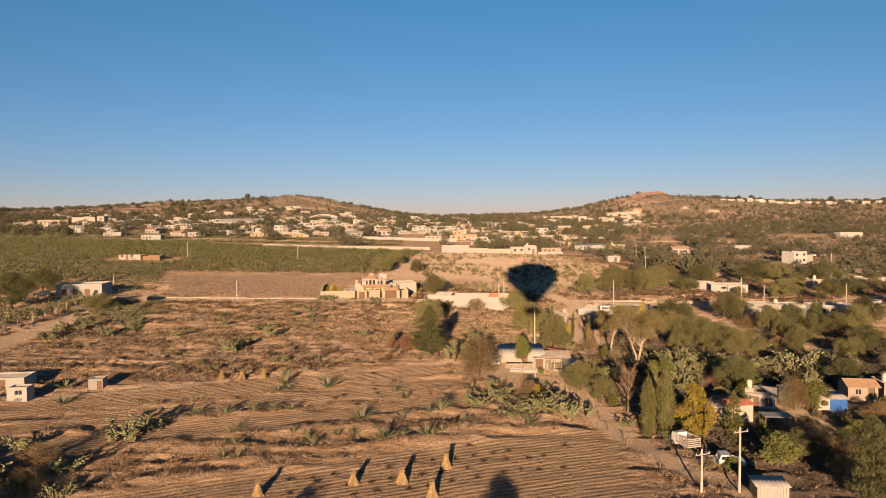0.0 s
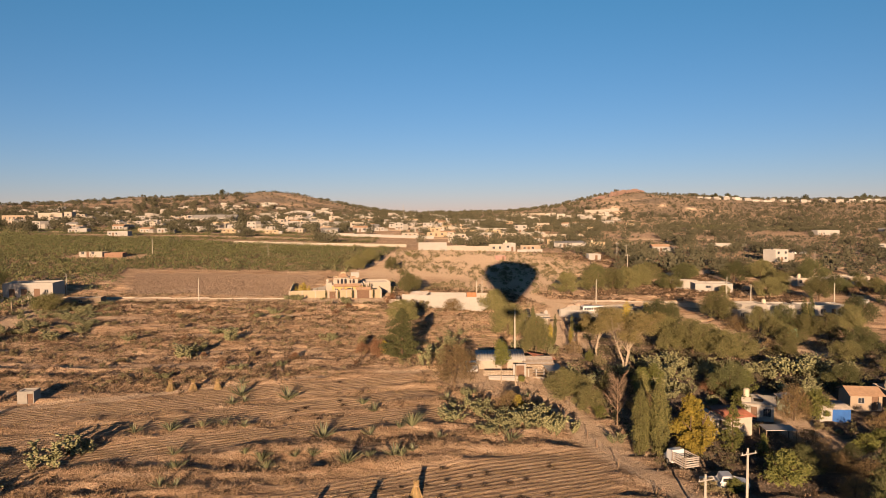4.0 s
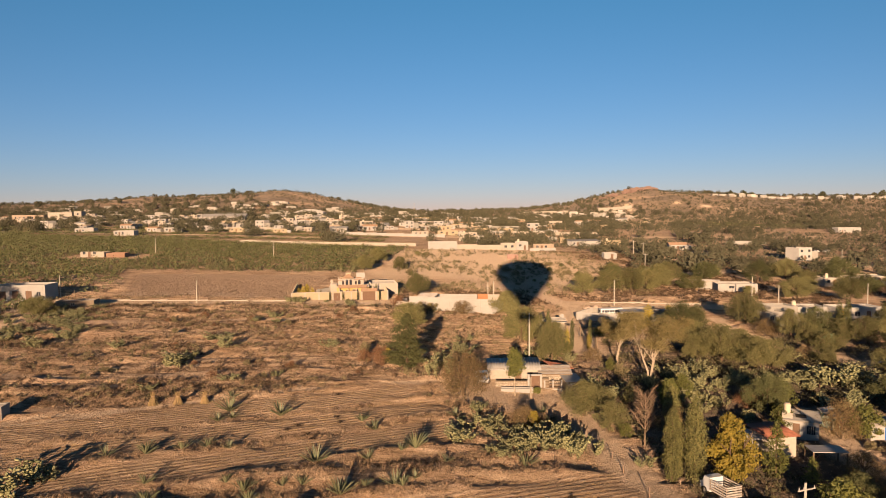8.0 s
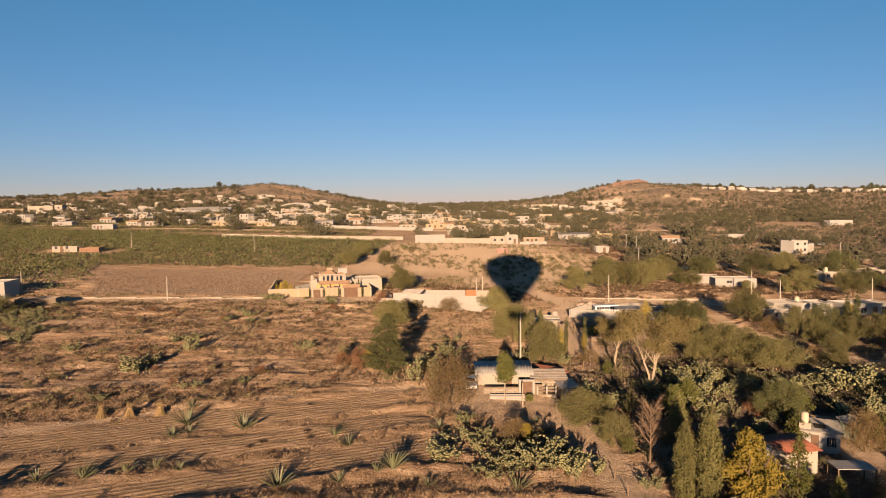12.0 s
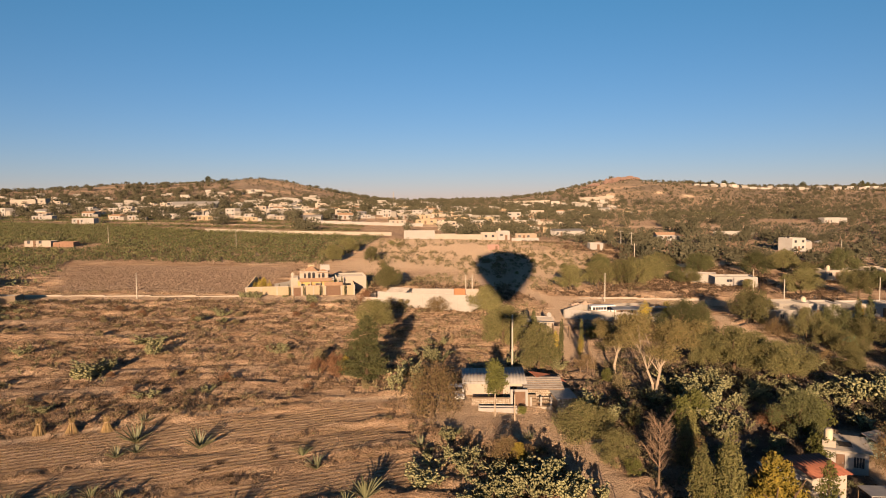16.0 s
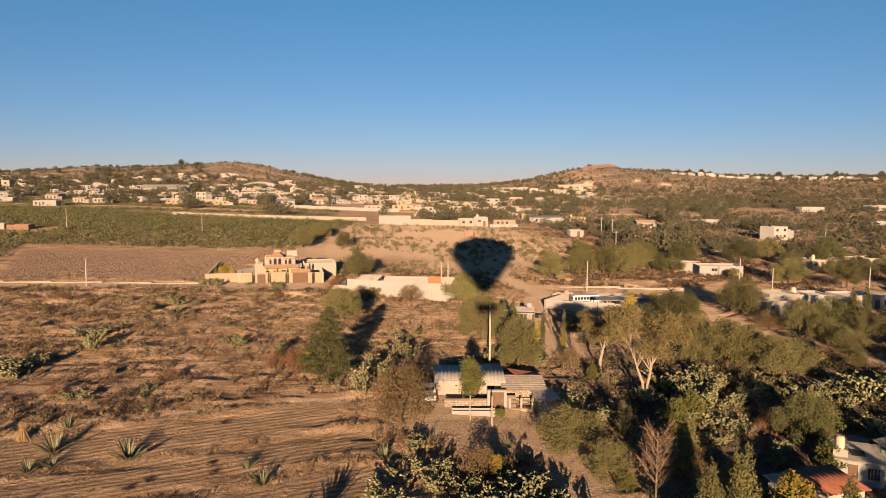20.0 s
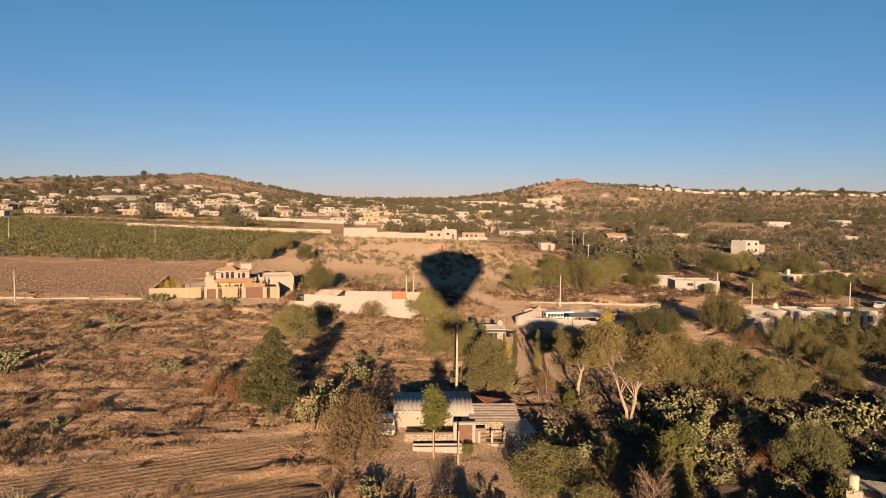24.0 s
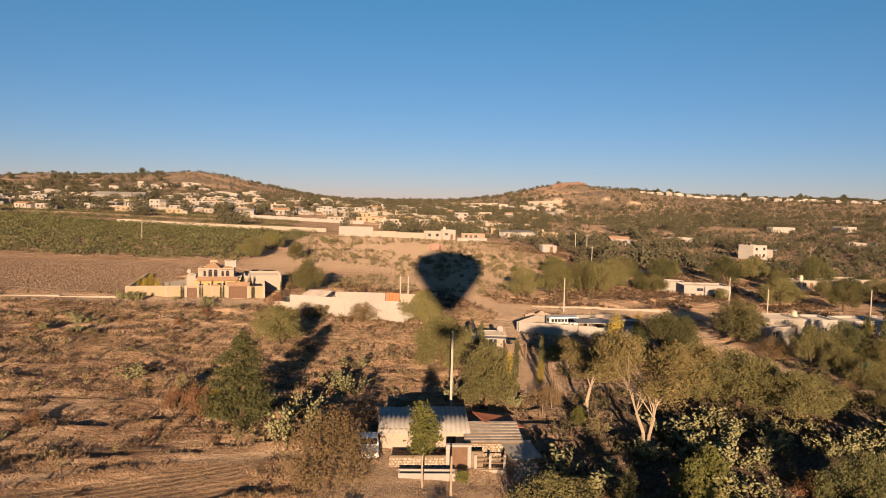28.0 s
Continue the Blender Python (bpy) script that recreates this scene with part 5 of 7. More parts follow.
# thick grass on the banks between the strips
u, v = scatter(46000, -60, 62, 72, 109)
x, y = 0.912 * u - 0.41 * v, 0.41 * u + 0.912 * v
zr_, zs_, zc_, zp_ = zones(x, y)
keep = (zs_ < 0.35) & (zr_ < 0.3) & (x < 22) & (vnoise(x * 0.3, y * 0.5, 51) > 0.3)
x, y = x[keep], y[keep]
blades(x, y, rng.uniform(0.1, 0.4, len(x)), 9, 1.1, "bank_grass", M_HAY, "tall dry grass along the field banks", "grass", 0.025)
# clods of the ploughed field
x, y = scatter(20000, -95, -31, 191, 241)
keep = zones(x, y)[3] > 0.5
x, y = x[keep], y[keep]
clumps(x, y, rng.uniform(0.1, 0.26, len(x)), 5, 0.4, "plough_clods", M_CLOD, "brown clods and stubble of a ploughed field", "clods", 0.5)


# cactus orchard in rows
def orchard():
    u, v = np.meshgrid(np.arange(0, 420, 2.4), np.arange(-62, 420, 3.9))
    u, v = (u + rng.uniform(-0.5, 0.5, u.shape)).ravel(), (v + rng.uniform(-0.6, 0.6, v.shape)).ravel()
    x, y = -4 - u * 0.985 + v * 0.17, 236 + u * 0.17 + v * 0.985
    near = np.where(x < -82, 240 + (-82 - x) * -0.45, 240 + (x + 82) * 0.1)
    near = np.where(x < -82, np.maximum(240 + (x + 82) * 0.5, 203), near)
    far = 340 + (-12 - x) * 0.48
    right = -22 + (y - 245) * 0.14
    keep = (y > near) & (y < far) & (x < right) & (rng.uniform(0, 1, len(x)) < 0.93)
    keep |= (y > far + 6) & (y < far + 120) & (x < -25) & (np.sin(y * 0.16 + x * 0.02) + vnoise(x * 0.03, y * 0.1, 63) > 0.75) & (rng.uniform(0, 1, len(x)) < 0.75)
    bx, by = np.meshgrid(np.arange(-128, -89, 2.6), np.arange(126, 180, 3.2))
    bx, by = (bx + rng.uniform(-0.6, 0.6, bx.shape)).ravel(), (by + rng.uniform(-0.6, 0.6, by.shape)).ravel()
    more = np.hypot(bx + 102.9, by - 165) > 7
    cx, cy = np.meshgrid(np.arange(-150, -82, 3.0), np.arange(197, 240, 5.0))
    cx, cy = (cx + rng.uniform(-0.8, 0.8, cx.shape)).ravel(), (cy + rng.uniform(-0.5, 0.5, cy.shape)).ravel()
    bx, by = np.concatenate([bx, cx]), np.concatenate([by, cy])
    more = np.concatenate([more, (vnoise(cx * 0.07, cy * 0.07, 61) > 0.3) & (rng.uniform(0, 1, len(cx)) < 0.8) & ~((cy < 206) & (cx < -88))])
    x, y, keep = np.concatenate([x, bx]), np.concatenate([y, by]), np.concatenate([keep, more])
    keep &= ~((x > -140) & (x < -108) & (y > 279) & (y < 296))
    keep &= ~((y < 246) & (x > -80 - (y - 195) * 0.35))
    x, y = x[keep], y[keep]
    n, per = len(x), 34
    s = np.repeat(rng.uniform(1.1, 2.1, n), per)
    c = np.repeat(np.stack([x, y, height(x, y)], -1), per, 0)
    d = rng.normal(size=(n * per, 3))
    d[:, 2] = np.abs(d[:, 2]) * 0.9 + 0.15
    d /= np.linalg.norm(d, axis=1)[:, None]
    p = c + d * (s * rng.uniform(0.35, 1.0, n * per))[:, None]
    up = d + rng.normal(size=d.shape) * 0.5
    up /= np.linalg.norm(up, axis=1)[:, None]
    side = np.cross(up, rng.normal(size=d.shape))
    side /= np.linalg.norm(side, axis=1)[:, None]
    q = (s * 0.155 * rng.uniform(0.7, 1.25, n * per))[:, None]
    ring = [p - up * q, p + side * q * 0.75 + up * q * 0.3, p + up * q, p - side * q * 0.75 + up * q * 0.3]
    vv = np.stack(ring, 1).reshape(-1, 3)
    ob = new("cactus_orchard", mesh_np("cactus_orchard", vv, np.arange(4 * n * per).reshape(-1, 4), M_PADO))
    tagged(ob, "green prickly pear orchard planted in long rows", "orchard", kind="stuff")


orchard()


# far trees and scrub
def far_plants(n, x0, x1, y0, y1, lo, hi, thin, seed, per, leaf, name, label, category, mat):
    x, y = scatter(n, x0, x1, y0, y1)
    x = x * y / y1                      # as wide as the land that opens out with distance
    dens = vnoise(x * 0.02, y * 0.012, seed) * 0.6 + vnoise(x * 0.07, y * 0.04, seed + 1) * 0.4
    keep = dens > thin
    keep &= ~((x < -10) & (y < 352 + (-12 - x) * 0.48) & (y < 560))
    keep &= ~((np.abs(x - 22) < 46) & (y < 350))
    keep &= ~((x < 20) & (y < 480) & (vnoise(x * 0.05, y * 0.05, 17) < 0.72))
    x, y = x[keep], y[keep]
    return clumps(x, y, rng.uniform(lo, hi, len(x)) * (0.7 + 0.6 * vnoise(x * 0.05, y * 0.05, seed + 2)), per, leaf, name, mat, label, category, 0.95)


far_plants(2000, -900, 300, 360, 1150, 4.0, 8.5, 0.45, 71, 200, 0.075, "far_trees", "round olive trees between the houses of a distant town", "trees", M_FARL)
far_plants(1700, 60, 1000, 265, 1150, 3.0, 6.8, 0.42, 81, 170, 0.08, "valley_trees", "grey-olive trees scattered across the valley", "trees", M_FARL)
far_plants(14000, 40, 1000, 250, 1150, 0.8, 2.4, 0.33, 83, 12, 0.2, "valley_scrub", "low grey-brown scrub on the valley floor", "scrub", M_FARL)
far_plants(20000, -1250, 1350, 600, 1620, 1.5, 4.0, 0.30, 91, 12, 0.2, "hill_scrub", "dark scrub dotted over the dry hills", "scrub", M_FARL)
x = rng.uniform(-1100, 1200, 2600)
y = rng.uniform(1180, 1520, len(x))
keep = (vnoise(x * 0.012, y * 0.01, 95) > 0.42) & ~((np.abs(x + 285) < 120) & (y < 1420)) & ~((np.abs(x - 400) < 60) & (y < 1450))
x, y = x[keep], y[keep]
clumps(x, y, rng.uniform(3, 7.5, len(x)), 70, 0.125, "skyline_trees", M_FARL, "small dark trees along the skyline ridge", "trees", 0.95)
far_plants(560, -1150, -330, 820, 1330, 5.0, 9.5, 0.36, 85, 130, 0.1, "far_wood", "dark dense trees along the town's upper edge", "trees", M_FARL)

# green plots on the valley floor, and the tall trees that stand out on the ridges
x, y = scatter(5200, 256, 392, 640, 773)
keep = (vnoise(x * 0.02, y * 0.05, 151) > 0.36) & (np.sin(y * 0.14) > -0.4)
x, y = x[keep], y[keep]
clumps(x, y, rng.uniform(0.9, 1.8, len(x)), 9, 0.26, "green_plots", M_PADO, "strips of green crops on the valley floor", "crops", 0.6)
for i, (x, y, h) in enumerate([(-367, 1322, 12), (560, 1310, 9), (585, 1315, 11), (600, 1312, 8), (745, 1330, 12), (860, 1330, 13), (875, 1334, 10), (960, 1340, 13)]):
    plant("dark", i, x, y, h, i * 40, 0.9, "dark tree standing out against the sky on the ridge")

# ---- buildings ----
def pierced(bm, w, h, thick, holes, z0=-0.5):
    """A wall along x from 0 to w, its face at y = 0, with openings (x0, x1, z0, z1) that go through."""
    xs = sorted({0.0, float(w), *[a for o in holes for a in o[:2]]})
    zs = sorted({float(z0), float(h), *[a for o in holes for a in o[2:4]]})
    for a, b in zip(xs[:-1], xs[1:]):
        run = None
        for c, d in zip(zs[:-1], zs[1:]):
            mx, mz = (a + b) / 2, (c + d) / 2
            if any(o[0] < mx < o[1] and o[2] < mz < o[3] for o in holes):
                if run:
                    box(bm, a, b, 0, thick, *run)
                run = None
            else:
                run = (run[0] if run else c, d)
        if run:
            box(bm, a, b, 0, thick, *run)
    bmesh.ops.remove_doubles(bm, verts=bm.verts, dist=1e-4)
    return bm


def window(parent, x0, x1, z0, z1, y, frame=M_WHITE, bars=1):
    """A framed pane in an opening whose face stands at y."""
    f = part("window", boxes((x0, x1, y + 0.05, y + 0.12, z0, z0 + 0.07), (x0, x1, y + 0.05, y + 0.12, z1 - 0.07, z1),
                             (x0, x0 + 0.07, y + 0.05, y + 0.12, z0 + 0.07, z1 - 0.07), (x1 - 0.07, x1, y + 0.05, y + 0.12, z0 + 0.07, z1 - 0.07),
                             *[(x0 + (x1 - x0) * (i + 1) / (bars + 1) - 0.025, x0 + (x1 - x0) * (i + 1) / (bars + 1) + 0.025, y + 0.05, y + 0.12, z0 + 0.07, z1 - 0.07) for i in range(bars)]), frame, parent)
    part("pane", boxes((x0 + 0.06, x1 - 0.06, y + 0.08, y + 0.095, z0 + 0.06, z1 - 0.06)), M_GLASS, f)
    return f


def door(parent, x0, x1, z1, y, mat=M_BROWND):
    d = part("door", boxes((x0 + 0.02, x1 - 0.02, y + 0.06, y + 0.11, 0, z1 - 0.02), (x0 + 0.1, (x0 + x1) / 2 - 0.05, y + 0.045, y + 0.06, 0.2, z1 - 0.2), ((x0 + x1) / 2 + 0.05, x1 - 0.1, y + 0.045, y + 0.06, 0.2, z1 - 0.2)), mat, parent)
    part("handle", boxes((x1 - 0.2, x1 - 0.12, y + 0.02, y + 0.06, z1 * 0.48, z1 * 0.52)), M_METAL, d)
    return d


def house(label, x, y, turn, w, d, h, mat, openings=(), roof="flat", roof_mat=M_CONC, parapet=0.35, tank=False, group="", category="house", name="house", at_z=None, trim=None):
    """A plain house whose front faces -y before it is turned; openings: (kind, x, width, sill, top) from its left end."""
    t = thing(name, label, category, group, at=(x, y, z_at(x, y) if at_z is None else at_z), turn=turn)
    holes = [(o[1], o[1] + o[2], o[3], o[4]) for o in openings]
    hh = h + (parapet if roof == "flat" else 0)
    part("front_wall", pierced(bmesh.new(), w, hh, 0.25, holes), mat, t)
    part("back_wall", boxes((0, w, d - 0.25, d, -0.8, hh)), mat, t)
    part("side_wall", boxes((0, 0.25, 0.25, d - 0.25, -0.8, hh)), mat, t)
    part("side_wall", boxes((w - 0.25, w, 0.25, d - 0.25, -0.8, hh)), mat, t)
    part("inner_floor", boxes((0.25, w - 0.25, 0.25, d - 0.25, -0.3, 0.02)), M_DARK, t)
    if roof == "flat":
        part("roof", boxes((0.25, w - 0.25, 0.25, d - 0.25, h - 0.15, h)), roof_mat, t)
    elif roof == "shed":
        bm = bmesh.new()
        prism(bm, [(-0.35, h + 0.02), (-0.35, h + 0.1), (d + 0.35, h + 0.75), (d + 0.35, h + 0.67)], -0.3, w + 0.3, "x")
        part("roof", bm, roof_mat, t)
        part("roof_beam", boxes((0.0, w, d - 0.3, d, h, h + 0.62)), mat, t)
    else:
        bm = bmesh.new()
        prism(bm, [(-0.35, h + 0.0), (-0.35, h + 0.1), (d / 2, h + d * 0.2 + 0.1), (d + 0.35, h + 0.1), (d + 0.35, h), (d / 2, h + d * 0.2)], -0.3, w + 0.3, "x")
        part("roof", bm, roof_mat, t)
        for xx in (0.0, w - 0.25):
            gb = bmesh.new()
            prism(gb, [(0, h), (d, h), (d / 2, h + d * 0.2 - 0.02)], xx, xx + 0.25, "x")
            part("gable", gb, mat, t)
    if trim:
        part("cornice", boxes((-0.06, w + 0.06, -0.06, -0.003, hh - 0.14, hh + 0.05)), trim, t)
    for o in openings:
        if o[0] == "window":
            window(t, o[1], o[1] + o[2], o[3], o[4], 0.0, bars=1 if o[2] > 0.7 else 0)
        elif o[0] == "door":
            door(t, o[1], o[1] + o[2], o[4], 0.0)
    if tank:
        bm = bmesh.new()
        limb(bm, (w * 0.2, d * 0.5, h), (w * 0.2, d * 0.5, h + 1.25), 0.5, 0.5, 14)
        limb(bm, (w * 0.2, d * 0.5, h + 1.25), (w * 0.2, d * 0.5, h + 1.5), 0.5, 0.2, 14)
        part("water_tank", bm, M_TANK if tank is True else tank, t, "round rooftop water tank", smooth=False)
    return t


def rubble(parent, x0, x1, z0, z1, y, step=0.34, seed=3):
    """Uneven stones set proud of a wall's face at y."""
    q = random.Random(seed)
    shapes = []
    for k in range(5):
        bm = bmesh.new()
        n = 6
        ring = [(0.5 * q.uniform(0.75, 1) * math.cos(2 * math.pi * i / n + 0.3), 0.5 * q.uniform(0.75, 1) * math.sin(2 * math.pi * i / n + 0.3)) for i in range(n)]
        back = [bm.verts.new((a, 0.03, b)) for a, b in ring]
        front = [bm.verts.new((a * 0.8, -0.06, b * 0.8)) for a, b in ring]
        bm.faces.new(front)
        for i in range(n):
            bm.faces.new((back[i], back[(i + 1) % n], front[(i + 1) % n], front[i]))
        shapes.append(mesh_of("stone", bm, M_STONE))
    z, row = z0 + step / 2, 0
    while z < z1 - step * 0.3:
        x = x0 + step / 2 + (row % 2) * step / 2
        while x < x1 - step * 0.3:
            part("stone", shapes[q.randrange(5)], None, parent, m=pose(x + q.uniform(-0.04, 0.04), y, z + q.uniform(-0.03, 0.03), 0, q.uniform(-25, 25), 0) @ Matrix.Diagonal((step * q.uniform(1.0, 1.3), 1, step * q.uniform(0.9, 1.15), 1)))
            x += step * q.uniform(0.95, 1.15)
        z += step * 0.86
        row += 1


def roof_sheets(parent, w, d, m, mat, n, label=""):
    """A roof of corrugated sheets side by side."""
    me = mesh_of("roof_sheet", corrugated(bmesh.new(), w / n + 0.06, d, 0.40, 0.036), mat, True)
    for i in range(n):
        part("roof_sheet", me, mat, parent, label, m @ pose(-w / 2 + w * (i + 0.5) / n, 0, 0.012 * (i % 2)))


# the yellow villa behind its long wall
def villa():
    turn = math.degrees(math.atan2(3.2, 23.8))
    g = z_at(-22, 191) - 0.1
    wl = thing("compound_wall", "sand-yellow boundary wall with pale pilasters, brown gate and garage door", "wall", at=(-33.3, 189.8, g), turn=turn)
    holes = [(10.4, 12.0, 0, 2.0), (17.6, 20.8, 0, 2.2)]
    part("front_wall", pierced(bmesh.new(), 24.0, 2.25, 0.22, holes, -0.8), M_SAND, wl)
    part("side_wall", boxes((0, 0.22, 0.22, 26, -0.8, 2.1)), M_SAND, wl)
    part("side_wall", boxes((23.78, 24.0, 0.22, 12, -0.8, 2.25)), M_SAND, wl)
    for x in (0.12, 3.4, 6.8, 10.2, 12.2, 14.8, 17.4, 21.0, 23.88):
        part("pilaster", boxes((x - 0.17, x + 0.17, -0.08, -0.003, -0.8, 2.3)), M_CREAM, wl)
    part("coping", boxes((-0.1, 17.3, -0.12, 0.34, 2.253, 2.36)), M_CREAM, wl)
    gate = part("gate", boxes((10.45, 11.95, 0.05, 0.1, 0, 1.95), (11.17, 11.23, 0.02, 0.05, 0, 1.95)), M_BROWND, wl)
    part("handle", boxes((11.3, 11.36, -0.02, 0.02, 0.9, 1.1)), M_METAL, gate)
    for i in range(7):
        part("garage_panel", boxes((17.65, 20.75, 0.05, 0.09, 0.02 + i * 0.31, 0.325 + i * 0.31)), M_BROWND, wl)
    part("small_roof", boxes((14.5, 16.3, -0.35, 0.3, 2.4, 2.52)), M_TERRA, wl)
    bm = bmesh.new()
    prism(bm, [(-0.5, 2.3), (-0.5, 2.4), (0.9, 2.95), (0.9, 2.85)], 17.2, 21.3, "x")
    part("garage_roof", bm, M_TERRA, wl)
    # the house
    t = thing("villa", "two-storey ochre villa with arched windows and terracotta roofs", "house", at=(-23.0, 197.0, g), turn=turn)
    low = [(0.7, 1.6, 0.9, 2.1), (2.3, 3.2, 0, 2.1), (4.0, 5.6, 0.8, 2.2), (6.5, 7.4, 0.9, 2.1)]
    part("lower_wall", pierced(bmesh.new(), 8.2, 2.8, 0.3, low), M_YELLOWW, t, "warm yellow painted wall")
    part("side_wall", boxes((0, 0.3, 0.3, 8, -0.5, 2.8)), M_SAND, t)
    part("side_wall", boxes((7.9, 8.2, 0.3, 8, -0.5, 2.8)), M_SAND, t)
    part("back_wall", boxes((0.3, 7.9, 7.7, 8, -0.5, 2.8)), M_SAND, t)
    part("floor_slab", boxes((-0.2, 8.4, -0.2, 8.2, 2.803, 2.95)), M_CREAM, t)
    for h in low:
        (door if h[2] == 0 else window)(t, *((h[0], h[1], h[3], 0.0) if h[2] == 0 else (h[0], h[1], h[2], h[3], 0.0)))
    bm = bmesh.new()
    prism(bm, [(-1.3, 2.72), (-1.3, 2.80), (0.9, 3.3), (0.9, 3.2)], 0.4, 7.8, "x")
    part("porch_roof", bm, M_TERRA, t, "sloping terracotta porch roof")
    for x in (0.7, 2.9, 5.1, 7.3):
        bm = bmesh.new()
        limb(bm, (x, -1.1, -0.2), (x, -1.1, 2.76), 0.12, 0.1, 10)
        part("column", bm, M_CREAM, t)
    part("side_wing", boxes((-1.6, -0.003, 1.2, 6.5, -0.5, 3.3)), M_CREAM, t)
    part("wing_coping", boxes((-1.7, 0.0, 1.1, 6.6, 3.303, 3.42)), M_CREAM, t)
    # upper storey with a row of arches
    up = [(1.0, 1.5, 3.3, 4.2), (1.9, 2.6, 3.2, 4.3), (2.9, 3.6, 3.2, 4.3), (4.3, 4.8, 3.3, 4.1), (5.1, 5.8, 3.3, 4.1)]
    part("upper_wall", pierced(bmesh.new(), 6.6, 4.85, 0.3, up, 2.953), M_CREAM, t, m=pose(0.4, 1.4, 0))
    part("upper_side_wall", boxes((0.4, 0.7, 1.7, 6.5, 2.953, 4.85)), M_CREAM, t)
    part("upper_side_wall", boxes((6.7, 7.0, 1.7, 6.5, 2.953, 4.85)), M_CREAM, t)
    part("upper_back_wall", boxes((0.7, 6.7, 6.2, 6.5, 2.953, 4.85)), M_SAND, t)
    for a, b, c, d in up:
        a, b = a + 0.4, b + 0.4
        bm = bmesh.new()
        n, r, cx = 10, (b - a) / 2, (a + b) / 2
        ring = [(cx + (r + 0.1) * math.cos(math.pi * i / n), d - 0.02 + (r + 0.1) * math.sin(math.pi * i / n)) for i in range(n + 1)]
        ins = [(cx + r * math.cos(math.pi * i / n), d - 0.02 + r * math.sin(math.pi * i / n)) for i in range(n, -1, -1)]
        prism(bm, ring + ins, 1.33, 1.397)
        part("arch", bm, M_WHITE, t)
        bm = bmesh.new()
        prism(bm, [(cx + r * math.cos(math.pi * i / n), d + r * math.sin(math.pi * i / n)) for i in range(n + 1)], 1.385, 1.398)
        part("fanlight", bm, M_GLASS, t)
        window(t, a, b, c, d, 1.4, M_BROWND, 0)
    for x0, x1, y0, z, rise in ((1.6, 4.6, 0.9, 5.0, 0.95), (4.4, 7.2, 1.0, 4.55, 0.6), (0.2, 1.6, 1.0, 4.5, 0.5)):
        bm = bmesh.new()
        cx = (x0 + x1) / 2
        vs = [bm.verts.new(p) for p in ((x0, y0, z), (x1, y0, z), (x1, 5, z), (x0, 5, z), (cx - 0.2, 2.9, z + rise), (cx + 0.2, 2.9, z + rise))]
        for fc in ((0, 1, 5, 4), (1, 2, 5), (2, 3, 4, 5), (3, 0, 4), (3, 2, 1, 0)):
            bm.faces.new([vs[k] for k in fc])
        part("roof", bm, M_TERRA, t, "low hipped terracotta roof")
    tw = part("tower", boxes((5.2, 7.4, 3.4, 5.6, 4.853, 6.0)), M_WHITE, t, "white square roof tower")
    for k in range(4):
        part("merlon", boxes((5.2 + 0.6 * k, 5.5 + 0.6 * k, 3.4, 3.7, 6.003, 6.25)), M_WHITE, tw)
    part("chimney", boxes((2.4, 3.8, 4.6, 5.6, 4.853, 6.1)), M_SAND, t)
    bm = bmesh.new()
    limb(bm, (-1.2, 2.0, 3.42), (-1.2, 2.0, 3.9), 0.12, 0.12, 10)
    bmesh.ops.create_uvsphere(bm, u_segments=12, v_segments=6, radius=0.42, matrix=Matrix.Translation((-1.2, 2.0, 4.25)))
    part("dome", bm, M_CREAM, t, smooth=True)
    # greyer than the villa's walls: shade on this wall put into its colour
    yw = thing("yard_partition", "inner yard wall behind the villa hedge, greyed for shade", "wall", at=(-27.6, 194.0, g), turn=turn + 55)
    part("wall_panel", boxes((0, 5.5, 0, 0.2, -0.4, 2.6)), M_CONC, yw)
    part("wall_panel", boxes((5.52, 9.0, 0, 0.2, -0.4, 2.9)), M_CONC, yw)
    # garage block
    house("white flat-roofed garage block with one sunlit plain wall", -14.6, 201.0, turn + 2, 7.2, 9.0, 2.9, M_CREAM, [("window", 0.8, 0.9, 1.2, 2.3)], category="garage", name="garage_block", at_z=g)
    for i, (x, y, s) in enumerate([(-30.8, 192.2, 4.0), (-29.6, 192.4, 4.6), (-28.5, 192.3, 3.8), (-31.8, 192.1, 3.4), (-30.2, 194, 4.4)]):
        plant("gold_cypress", i % 2, x, y, s * 0.9, i * 30, 0.75)
    for i, (x, y, s) in enumerate([(-26.2, 191.6, 3.4), (-23.8, 190.2, 3.0), (-20.6, 190.4, 3.0), (-17.0, 190.6, 3.2), (-11.6, 191.6, 3.4), (-13.0, 198.4, 4.2), (-14.2, 198.0, 3.8), (-7.0, 197.0, 3.6)]):
        plant("cypress", 0, x, y, s * 0.85, i * 30, 0.8)


villa()


